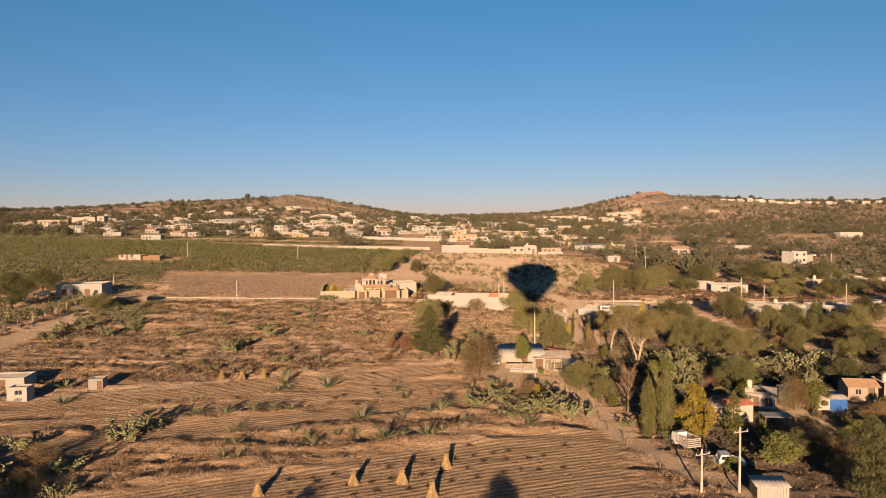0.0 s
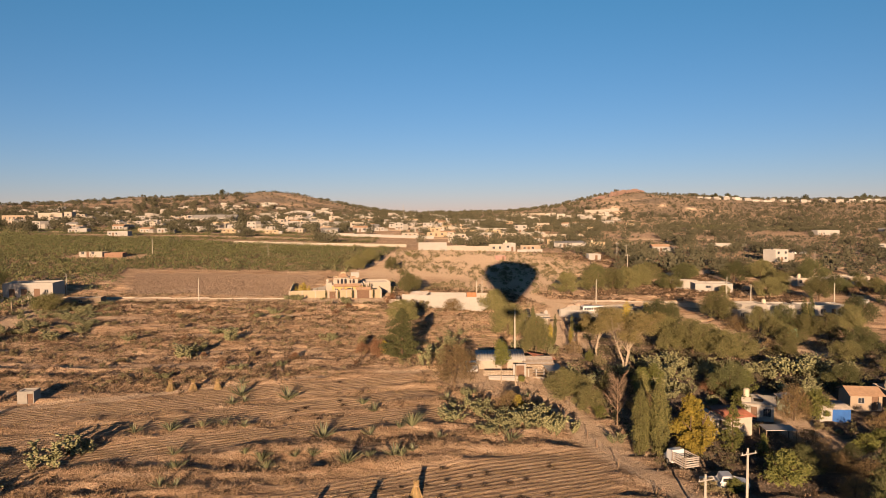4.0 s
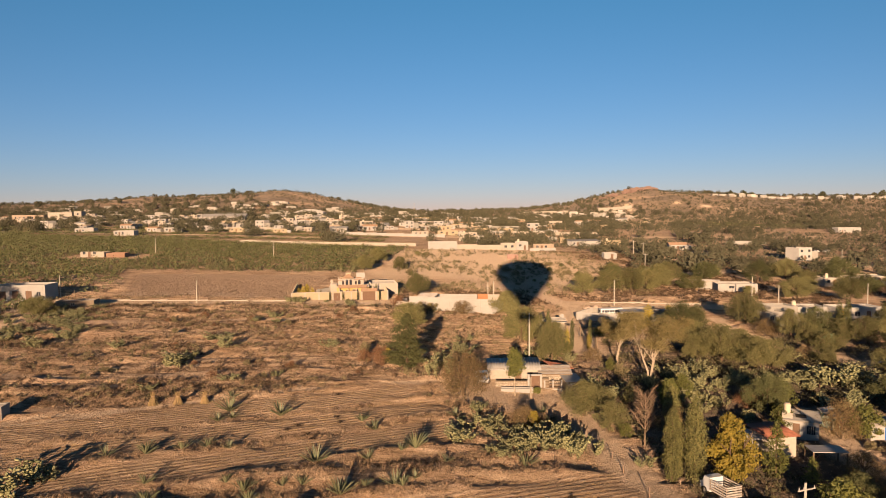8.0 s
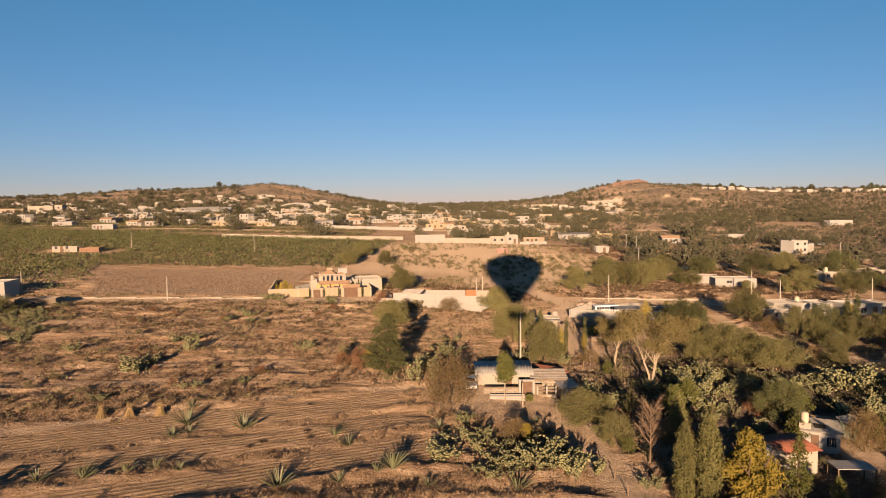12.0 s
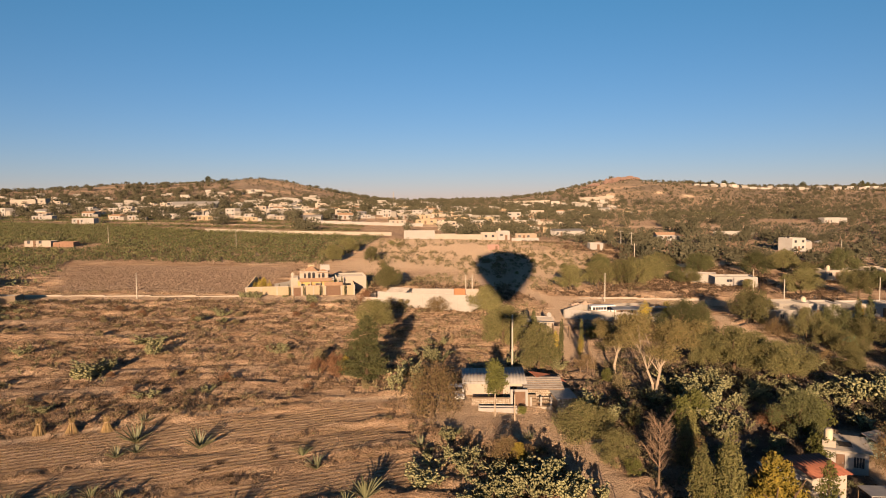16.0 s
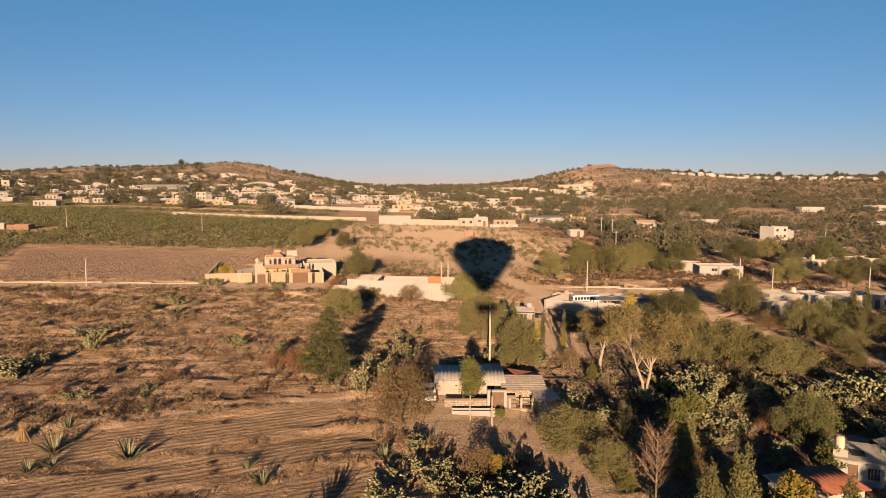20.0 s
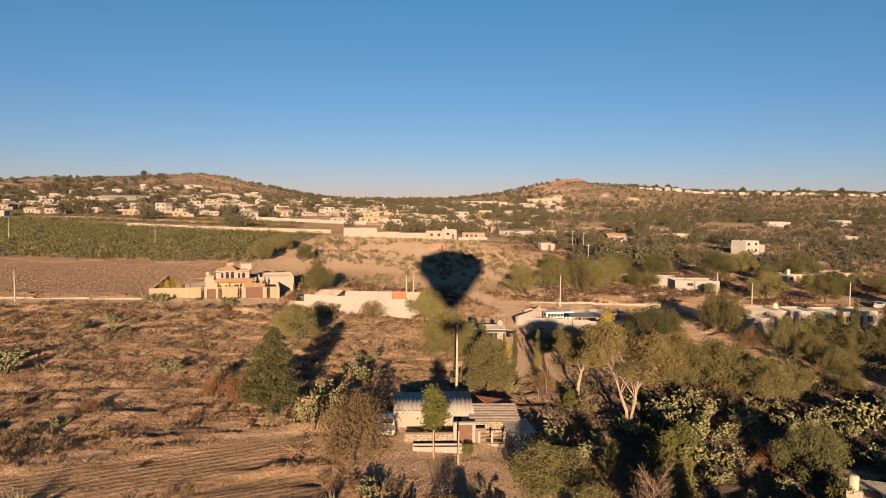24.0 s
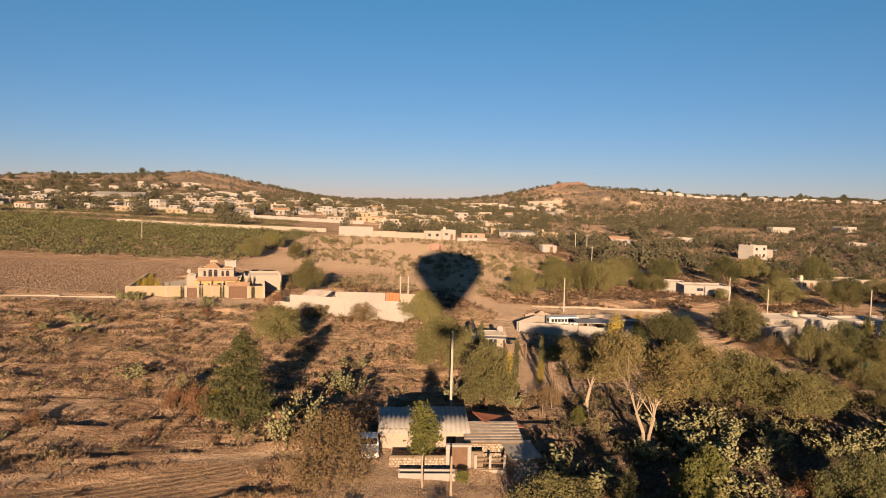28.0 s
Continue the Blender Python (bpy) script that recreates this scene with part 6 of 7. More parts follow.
# the long white compound wall
def white_compound():
    turn = math.degrees(math.atan2(-8.0, 18.8))
    g = z_at(6, 178)
    t = thing("white_wall", "long whitewashed compound wall on dry ground", "wall", at=(-3.8, 182.0, g), turn=turn)
    n, w = 8, 20.4
    for i in range(n):
        a, b = w * i / n, w * (i + 1) / n
        part("wall_panel", boxes((a, b - 0.02, 0, 0.2, -0.9 - 0.05 * i, 3.02 + 0.03 * (i % 2))), M_WHITE, t)
    part("side_wall", boxes((w, w + 0.2, 0, 19, -1.0, 2.4)), M_WHITE, t)
    part("side_wall", boxes((-0.2, 0, 0, 14, -0.8, 1.6)), M_WHITE, t)
    part("low_wall", boxes((-4.5, -0.25, 1.2, 1.4, -0.8, 1.5)), M_CREAM, t)
    part("low_wall", boxes((-4.5, -4.3, 1.4, 8, -0.8, 1.5)), M_CREAM, t)
    b = thing("back_wall", "pale inner wall of the compound beside an orange gate", "wall", at=(-1.0, 193.0, z_at(8, 192)), turn=-7)
    part("wall_panel", boxes((0.5, 14.0, 0, 0.22, -0.8, 2.15)), M_WHITE, b)
    part("wall_panel", boxes((16.7, 19.6, 0, 0.22, -0.8, 2.1)), M_CREAM, b)
    for i in range(4):
        part("gate_board", boxes((14.1 + i * 0.64, 14.71 + i * 0.64, 0.05, 0.11, 0, 2.2)), M_ORANGE, b)
    sh = thing("lean_to", "small dark lean-to roof against the compound wall", "shed", at=(-2.6, 186.5, z_at(-2, 187)), turn=-20)
    bm = bmesh.new()
    prism(bm, [(0, 1.6), (0, 1.7), (4.2, 2.5), (4.2, 2.4)], 0, 4.6, "x")
    part("roof", bm, M_OLDMET, sh)
    for x in (0.2, 4.4):
        for y in (0.2, 4.0):
            part("post", boxes((x - 0.06, x + 0.06, y - 0.06, y + 0.06, -0.5, 1.63 + y * 0.19)), M_WOOD, sh)


white_compound()


# the stone farmhouse with its yard
def farmhouse():
    g = z_at(15, 117)
    t = thing("farmhouse", "low whitewashed farmhouse with a corrugated roof behind a stone yard wall", "house", at=(9.9, 120.2, g - 0.05), turn=-3)
    part("front_wall", pierced(bmesh.new(), 7.6, 1.85, 0.3, [(4.0, 4.9, 0, 1.75), (5.8, 6.6, 0.8, 1.5)]), M_CREAM, t)
    part("side_wall", boxes((0, 0.3, 0.3, 4.6, -0.5, 2.0)), M_CREAM, t)
    part("side_wall", boxes((7.3, 7.6, 0.3, 4.6, -0.5, 2.0)), M_CREAM, t)
    part("back_wall", boxes((0.3, 7.3, 4.3, 4.6, -0.5, 2.3)), M_CREAM, t)
    door(t, 4.0, 4.9, 1.75, 0.0)
    window(t, 5.8, 6.6, 0.8, 1.5, 0.0, M_BROWND)
    roof_sheets(t, 4.2, 5.4, pose(5.7, 2.2, 2.3, 8, 0, 0), M_METAL, 5)
    roof_sheets(t, 3.5, 5.3, pose(1.6, 2.2, 2.24, 8, 0, 0), M_METAL, 4)
    for y in (0.4, 2.4, 4.4):
        part("roof_beam", boxes((-0.1, 7.8, y - 0.06, y + 0.06, 1.86 + y * 0.13, 1.97 + y * 0.13)), M_WOOD, t)
    # stone room on the side with a slatted roof
    s = thing("stone_room", "rubble stone room with a striped sheet-metal roof", "outbuilding", at=(17.4, 118.3, g - 0.55), turn=-4)
    part("front_wall", boxes((0, 4.3, 0, 0.35, -0.5, 2.1)), M_MORTAR, s)
    part("side_wall", boxes((0, 0.35, 0.35, 3.4, -0.5, 2.1)), M_MORTAR, s)
    part("side_wall", boxes((3.95, 4.3, 0.35, 3.4, -0.5, 2.1)), M_MORTAR, s)
    part("back_wall", boxes((0.35, 3.95, 3.1, 3.4, -0.5, 2.3)), M_MORTAR, s)
    rubble(s, 0.0, 4.3, 0.0, 2.1, -0.002, 0.25, 5)
    for i in range(7):
        part("roof_sheet", boxes((-0.4, 4.6, -0.5 + i * 0.62, 0.0 + i * 0.62, 2.22 + i * 0.065, 2.26 + i * 0.065)), M_OLDMET, s)
        part("roof_beam", boxes((-0.3, 4.5, -0.44 + i * 0.62, -0.36 + i * 0.62, 2.1 + i * 0.065, 2.216 + i * 0.065)), M_WOOD, s)
    part("ceiling_board", boxes((-0.2, 4.4, -0.3, 3.7, 2.08, 2.098)), M_WOOD, s, m=pose(0, 0, 0, 5, 0, 0))
    r = thing("brick_shed", "small shed with a rusty red lean-to roof", "shed", at=(19.5, 121.8, g - 0.6), turn=10)
    part("wall", boxes((0, 3.2, 0, 2.6, -0.5, 1.9)), M_BRICK, r)
    bm = bmesh.new()
    prism(bm, [(-0.3, 2.7), (-0.3, 2.78), (3.6, 2.0), (3.6, 1.92)], -0.3, 2.9, "y")
    part("roof", bm, M_RUST, r)
    # yard wall of rubble with a framed door
    y = thing("yard_wall", "rubble stone yard wall with a framed brown door", "wall", at=(10.6, 116.6, g - 0.15), turn=-3)
    part("wall_core", boxes((0, 4.6, 0, 0.32, -0.5, 1.15)), M_MORTAR, y)
    part("wall_core", boxes((6.7, 7.7, 0, 0.32, -0.5, 1.5)), M_MORTAR, y)
    rubble(y, 0, 4.6, 0.0, 1.15, -0.002, 0.23, 7)
    part("door_frame", boxes((4.62, 4.9, -0.05, 0.37, -0.3, 2.1), (6.4, 6.68, -0.05, 0.37, -0.3, 2.1), (4.9, 6.4, -0.05, 0.37, 1.93, 2.1)), M_WHITE, y)
    door(y, 4.92, 6.38, 1.92, 0.02)
    tr = thing("trough", "long low whitewashed feeding trough in the yard", "trough", at=(11.2, 114.4, z_at(13, 114) - 0.05), turn=-4)
    part("basin", boxes((0, 4.5, 0, 0.12, -0.2, 0.55), (0, 4.5, 0.7, 0.82, -0.2, 0.62), (0, 0.12, 0.12, 0.7, -0.2, 0.55), (4.38, 4.5, 0.12, 0.7, -0.2, 0.55), (0.12, 4.38, 0.12, 0.7, -0.2, 0.1)), M_WHITE, tr)
    bm = bmesh.new()
    limb(bm, (15.0, 111.6, z_at(15, 111.6) - 0.3), (15.0, 111.6, z_at(15, 111.6) + 3.0), 0.09, 0.07, 8)
    tagged(part("yard_post", bm, M_PALEB), "pale wooden post standing in the yard", "post")
    pen = thing("animal_pen", "small pen of whitewashed posts and rails", "pen", at=(17.6, 116.0, g - 0.3), turn=-4)
    for i, x in enumerate((0, 1.2, 2.4)):
        part("post", boxes((x - 0.1, x + 0.1, -0.1, 0.1, -0.3, 1.5)), M_WHITE, pen)
    for z in (0.35, 0.8, 1.2):
        part("rail", boxes((0.1, 2.3, -0.05, 0.05, z, z + 0.1)), M_WOOD, pen)
    part("pen_wall", boxes((0, 2.4, -0.25, -0.12, -0.3, 0.35)), M_CREAM, pen)
    sh = thing("stone_store", "little grey stone store with a sheet roof", "shed", at=(20.6, 115.2, g - 0.5), turn=8)
    part("wall", boxes((0, 2.2, 0, 2.4, -0.3, 1.6)), M_MORTAR, sh)
    rubble(sh, 0, 2.2, 0, 1.6, -0.002, 0.36, 9)
    bm = bmesh.new()
    prism(bm, [(-0.3, 1.62), (-0.3, 1.68), (2.7, 2.1), (2.7, 2.04)], -0.2, 2.4, "x")
    part("roof", bm, M_METAL, sh)


farmhouse()


# houses below the trees
def tank_house():
    g = z_at(46.5, 102)
    t = house("white flat-roofed house with a chimney-like water tank", 45.3, 102.4, -26, 3.8, 4.8, 2.0, M_WHITE, [("door", 0.9, 0.8, 0, 1.8), ("window", 2.4, 1.1, 0.5, 1.7)], at_z=g, parapet=0.15, trim=M_CREAM)
    part("tank_base", boxes((-0.3, 0.9, 0.3, 1.5, 1.6, 2.9)), M_CREAM, t)
    bm = bmesh.new()
    limb(bm, (0.3, 0.9, 2.9), (0.3, 0.9, 3.9), 0.4, 0.4, 16)
    limb(bm, (0.3, 0.9, 3.9), (0.3, 0.9, 4.05), 0.4, 0.25, 16)
    part("water_tank", bm, M_TANK, t, "beige round water tank")
    part("roof_panel", boxes((1.3, 2.5, 1.2, 2.6, 2.1, 2.16)), M_DARK, t, "dark roof sheet", m=pose(0, 0, 0.05, 3, 0, 0))
    part("roof_slab", boxes((-0.3, 4.1, -0.3, 5.1, 2.151, 2.27)), M_CONC, t, "thin grey roof slab")
    for i in range(5):
        part("window_bar", boxes((2.45 + i * 0.24, 2.48 + i * 0.24, -0.05, -0.02, 0.5, 1.7)), M_WHITE, t)
    sw = part("side_window", boxes((3.803, 3.83, 1.4, 2.8, 0.7, 1.6)), M_GLASS, t, "barred side window")
    for i in range(5):
        part("window_bar", boxes((3.835, 3.86, 1.4 + i * 0.33, 1.45 + i * 0.33, 0.7, 1.6)), M_WHITE, sw)
    r = thing("red_roof_shed", "low cream shed with a faded red sheet roof", "shed", at=(39.6, 95.0, z_at(41.5, 97)), turn=10)
    part("wall", boxes((0.2, 3.9, 0.3, 3.8, -0.5, 2.0)), M_CREAM, r)
    roof_sheets(r, 4.2, 4.4, pose(2.0, 2.0, 2.3, 6, 0, 0), M_RUST, 5)
    w = thing("grey_roof_shed", "small lean-to with a pale sheet roof beside the red roof", "shed", at=(37.0, 95.2, z_at(38, 97)), turn=10)
    part("wall", boxes((0.1, 2.2, 0.3, 3.2, -0.5, 1.6)), M_CONC, w)
    roof_sheets(w, 2.4, 3.8, pose(1.15, 1.8, 1.85, 6, 0, 0), M_METAL, 3)
    p = house("pale green-walled outbuilding beside a fence", 52.4, 104.2, 20, 2.0, 1.8, 1.6, material("pale_green_wall", (0.42, 0.52, 0.42), 0.85, 0.15, 2, 30, 0.1), [("door", 0.6, 0.7, 0, 1.4)], "shed", M_OLDMET, name="outbuilding", category="outbuilding")
    b = thing("blue_shed", "white shed with a bright blue side under a sheet roof", "shed", at=(54.9, 100.4, z_at(56, 100) - 0.1), turn=-4)
    part("white_wall", boxes((0, 1.65, 0, 0.15, -0.4, 1.7)), M_WHITE, b)
    part("blue_wall", boxes((1.65, 4.1, 0, 0.15, -0.4, 1.7)), M_BLUE, b, "bright blue wall sheet")
    part("side_wall", boxes((0, 0.15, 0.15, 2.8, -0.4, 1.7)), M_WHITE, b)
    part("side_wall", boxes((3.95, 4.1, 0.15, 2.8, -0.4, 1.7)), M_BLUE, b)
    roof_sheets(b, 4.5, 3.4, pose(2.05, 1.4, 1.92, 6, 0, 0), M_OLDMET, 6)
    o = house("peach-walled house with a terracotta gable roof", 61.6, 104.4, -10, 4.2, 4.0, 2.0, M_PEACH, [("window", 1.0, 0.9, 0.8, 1.7), ("door", 2.8, 0.9, 0, 1.9)], "gable", M_TERRA)
    house("peach flat house with water tank and orange front", 66.8, 104.0, -10, 5.6, 4.8, 2.1, M_PEACH, [("window", 0.8, 0.9, 0.9, 1.9), ("door", 2.6, 0.9, 0, 2.0)], tank=True)


tank_house()
# a shed of upright planks
def plank_shed():
    t = thing("plank_shed", "small shed of pale boards under a metal sheet roof", "shed", at=(31.7, 68.9, z_at(32, 69)), turn=-6)
    for i in range(11):
        part("board", boxes((i * 0.28, i * 0.28 + 0.26, 0, 0.04, -0.2, 1.5)), M_WHITE if i % 3 else M_CREAM, t)
    for i in range(8):
        part("board", boxes((3.05, 3.09, 0.05 + i * 0.28, 0.31 + i * 0.28, -0.2, 1.55)), M_WOOD, t)
    part("back_wall", boxes((0, 3.05, 2.3, 2.35, -0.2, 1.6)), M_WOOD, t)
    part("side_wall", boxes((-0.04, 0, 0.05, 2.3, -0.2, 1.55)), M_WOOD, t)
    roof_sheets(t, 3.4, 2.8, pose(1.5, 1.15, 1.63, 4, 0, 0), M_METAL, 4)


plank_shed()
def long_wall(label, pts, h, mat, name="long_wall"):
    """A straight or bent boundary wall, a panel for each few metres."""
    t = thing(name, label, "wall", at=(*pts[0], 0))
    ox, oy = pts[0]
    for (ax, ay), (bx, by) in zip(pts[:-1], pts[1:]):
        L = math.hypot(bx - ax, by - ay)
        n = max(1, int(L / 8))
        a = math.degrees(math.atan2(by - ay, bx - ax))
        for i in range(n):
            cx, cy = ax + (bx - ax) * i / n, ay + (by - ay) * i / n
            z = min(z_at(cx, cy), z_at(cx + (bx - ax) / n, cy + (by - ay) / n))
            part("wall_panel", boxes((0.01, L / n - 0.01, 0, 0.25, -0.8, h)), mat, t, m=pose(cx - ox, cy - oy, z, 0, 0, a))
    return t


# buildings on the far side
OP = [("window", 0.9, 1.1, 1.0, 2.1), ("door", 2.9, 1.0, 0, 2.1), ("window", 4.8, 1.1, 1.0, 2.1)]
house("white farmhouse with an arcade of dark doorways", -101.4, 182.0, 5, 11.6, 7.0, 3.3, M_WHITE, [("door", 1.4, 1.4, 0, 2.3), ("door", 4.2, 1.4, 0, 2.3), ("door", 7.2, 1.4, 0, 2.3), ("window", 9.6, 1.0, 1.0, 2.1)])
house("small white house with one dark window", -58.6, 92.4, 4, 2.6, 2.0, 1.7, M_WHITE, [("window", 1.0, 1.0, 0.8, 1.5)], parapet=0.15, trim=M_CREAM)
house("low whitewashed room with a flat roof", -66.2, 97.6, 8, 6.4, 4.0, 1.55, M_WHITE, [("door", 3.0, 0.9, 0, 1.45)], parapet=0.15)
house("tiny block hut with a dark doorway", -50.8, 98.6, 6, 2.0, 2.0, 1.5, M_CONC, [("door", 1.2, 0.7, 0, 1.3)], parapet=0.1, name="hut", category="hut")
house("low dark stone ruin with a flat roof by the road", -82.4, 173.6, 8, 8.0, 4.0, 1.5, M_MORTAR, [("window", 3, 1, 0.6, 1.2)], parapet=0.2)
house("long low cream farm building among cactus rows", -134.0, 288.0, 2, 9.0, 5.0, 1.5, M_CREAM, OP)
house("brick half of a farm building among cactus rows", -124.0, 287.8, 2, 7.0, 5.0, 1.3, M_BRICK, ())
house("white flat-roofed house with wide terrace", 77.5, 226.0, -25, 10.0, 6.0, 1.9, M_WHITE, OP, trim=M_CREAM)
house("long white house with a dark window", 84.2, 216.6, -8, 11.0, 7.0, 2.2, M_WHITE, [("window", 3.0, 1.6, 1.2, 2.0), ("door", 7.6, 1.0, 0, 2.1)])
house("grey-white house with a flat roof beside trees", 76.5, 169.6, 2, 6.2, 6.0, 2.8, M_CONC, OP[:1] + [("door", 4.2, 1.0, 0, 2.1)])
house("white house with a porch and roof tank", 82.4, 171.6, -4, 7.6, 6.0, 3.0, M_WHITE, OP, tank=True)
house("whitewashed house with dark open windows", 93.4, 172.0, 4, 10.5, 6.0, 2.6, M_WHITE, [("window", 0.8, 1.4, 0.9, 2.1), ("window", 3.6, 1.4, 0.9, 2.1), ("door", 6.4, 1.1, 0, 2.1), ("window", 8.4, 1.2, 0.9, 2.1)])
house("pale blue-grey house wall facing the yard", 72.6, 163.5, 12, 5.4, 4.5, 2.4, M_CONC, OP[:1])
house("long cream single-storey house below trees", 124.0, 232.0, 2, 14.0, 7.0, 2.3, M_CREAM, OP + [("window", 8.5, 1.1, 1.0, 2.1)], tank=True)
house("cream house beside the valley trees", 141.0, 236.0, 6, 11.0, 7.0, 2.4, M_CREAM, OP)
house("white store with a bluish sheet roof", 77.5, 393.0, 4, 16.0, 9.0, 2.6, M_WHITE, OP, "shed", M_METAL)
house("ochre house on the knoll behind a white shed", 91.0, 372.0, 4, 7.5, 8.0, 3.9, M_SAND, [("window", 1.0, 1.2, 1.0, 2.2), ("window", 4.6, 1.2, 1.0, 2.2)], tank=True)
house("white house with a dark doorway on the slope", 72.0, 300.0, -4, 5.0, 6.0, 2.2, M_WHITE, [("door", 2.6, 1.1, 0, 2.2)])
house("cream house above the bare knoll", 33.5, 330.0, 2, 6.0, 7.0, 2.6, M_CREAM, [("window", 0.8, 1.2, 1.0, 2.2), ("window", 3.8, 1.2, 1.0, 2.2)])
house("white house stepped up the top of the knoll", 40.5, 333.0, 3, 5.0, 6.0, 3.4, M_WHITE, [("window", 0.8, 1.2, 1.6, 2.6), ("door", 3.0, 1.0, 0, 2.1)], tank=True)
house("low peach house beside a white wall on the knoll", 49.0, 338.0, -3, 9.0, 6.0, 2.2, M_PEACH, OP)
long_wall("low white yard wall on the knoll", [(46, 331), (58, 332)], 1.6, M_WHITE)
house("small pink hut on the bare knoll", 31.6, 290.5, 2, 4.0, 3.0, 1.7, M_PINK, [("door", 2.6, 0.8, 0, 1.5)], parapet=0.1, name="hut", category="hut")


long_wall("long cream wall on top of the bare knoll", [(0, 328), (13, 328)], 3.8, M_WHITE)
long_wall("low cream wall across the knoll", [(13, 329), (22, 330), (33, 329)], 2.4, M_CREAM)
long_wall("pale boundary wall along the orchard's far edge", [(-97, 378), (-60, 366), (-30, 360), (-6, 354)], 1.6, M_CREAM)
long_wall("pale low kerb wall along the dirt road", [(42, 194.5), (56, 194.5), (70, 193)], 0.6, M_CREAM)
long_wall("low pale kerb wall beside the field road", [(-88, 184), (-62, 185.5), (-34, 188)], 0.35, M_CREAM)
long_wall("long white wall across the valley", [(173, 420), (196, 419)], 2.2, M_WHITE)
long_wall("whitewashed yard wall by the dirt track", [(33.7, 170.5), (45.3, 166), (52, 168)], 1.9, M_WHITE)
long_wall("grey yard wall by the dirt track", [(33.7, 170.9), (39, 178), (54, 180)], 1.6, M_CONC)
long_wall("long terrace wall on the hillside", [(125, 1030), (199, 1120)], 4.0, M_CREAM)
long_wall("pale terrace wall under the far hill", [(232, 995), (279, 1028)], 5.0, M_CREAM)

# ---- the town beyond ----
def hall():
    x, y = -168, 880
    t = thing("hall", "large white hall with a rounded roof in the far town", "hall", at=(x, y, z_at(x, y)))
    part("wall", boxes((0, 36, 0, 20, -2, 5)), M_WHITE, t)
    bm = bmesh.new()
    prism(bm, [(36 * i / 12, 5.003 + 3.6 * math.sin(math.pi * i / 12)) for i in range(13)], -0.5, 20.5)
    part("roof", bm, M_WHITE, t)
    for i in range(6):
        part("window", boxes((2.5 + i * 5.6, 5.0 + i * 5.6, -0.05, -0.002, 2.4, 4.0)), M_GLASS, t)


hall()
house("long white warehouse in the far town", -214, 676, 2, 40, 14, 5.0, M_WHITE, [("window", 4 + i * 5.0, 2.2, 2.0, 3.6) for i in range(7)], "gable", M_METAL, name="warehouse", category="warehouse")
house("pale stepped building with a tower in the far town", -434, 748, -4, 34, 12, 6.0, M_PEACH, [("window", 3 + i * 4.5, 1.8, 2.0, 4.4) for i in range(7)], category="building", name="stepped_building")
house("pale upper block of a stepped building", -396, 746, -4, 26, 12, 8.5, M_CREAM, [("window", 3 + i * 4.5, 1.8, 2.0, 4.4) for i in range(5)], category="building", name="stepped_building")
house("square tower of a stepped building", -368, 744, -4, 8, 8, 9.5, M_CREAM, [("window", 3, 2, 6, 8)], category="tower", name="tower")
house("cream low farm building beyond the orchard", -190, 440, 3, 12, 7, 2.6, M_WHITE, OP)
house("white low house beyond the orchard", -232, 477, 3, 12, 7, 2.6, M_WHITE, OP)
SAMPLES = []


def town_house(label, x, y, w, d, h, mat, roof_mat, pitched, rows, annex, tank):
    """A house of the far town: walls, roof, door and a few windows; some have a lower room at the side."""
    t = thing("house", label, "house", "houses of the town", at=(x, y, z_at(x, y)), turn=rng.uniform(-12, 12))
    top = h if pitched else h + 0.3
    part("front_wall", boxes((0, w, 0, 0.25, -1.2, top)), mat, t)
    part("back_wall", boxes((0, w, d - 0.25, d, -1.2, top)), mat, t)
    for xx in (0, w - 0.25):
        part("side_wall", boxes((xx, xx + 0.25, 0.25, d - 0.25, -1.2, top)), mat, t)
    if pitched:
        bm = bmesh.new()
        prism(bm, [(-0.4, h), (-0.4, h + 0.1), (d / 2, h + d * 0.17), (d + 0.4, h + 0.1), (d + 0.4, h)], -0.3, w + 0.3, "x")
        part("roof", bm, roof_mat, t)
    else:
        part("roof", boxes((0.25, w - 0.25, 0.25, d - 0.25, h - 0.15, h)), roof_mat, t)
    part("door", boxes((w * 0.42, w * 0.42 + 1.0, -0.03, -0.002, 0, 2.1)), M_BROWND, t)
    for k in range(rows):
        for u in (0.14, 0.7):
            x0, z0 = w * u, 1.0 + 2.6 * k
            f = part("window", boxes((x0, x0 + 1.3, -0.06, -0.002, z0, z0 + 0.1), (x0, x0 + 1.3, -0.06, -0.002, z0 + 1.1, z0 + 1.2), (x0, x0 + 0.1, -0.06, -0.002, z0 + 0.1, z0 + 1.1), (x0 + 1.2, x0 + 1.3, -0.06, -0.002, z0 + 0.1, z0 + 1.1)), M_CONC, t)
            part("pane", boxes((x0 + 0.1, x0 + 1.2, -0.03, -0.002, z0 + 0.1, z0 + 1.1)), M_GLASS, f)
    if annex:
        part("annex", boxes((w + 0.003, w + annex, 0.6, d - 0.5, -1.2, h * 0.72)), M_CONC if mat is M_WHITE else M_WHITE, t, "lower side room")
    if tank:
        bm = bmesh.new()
        limb(bm, (w * 0.2, d * 0.5, h), (w * 0.2, d * 0.5, h + 1.2), 0.5, 0.45, 12)
        part("water_tank", bm, tank, t, "round rooftop water tank")
    return t


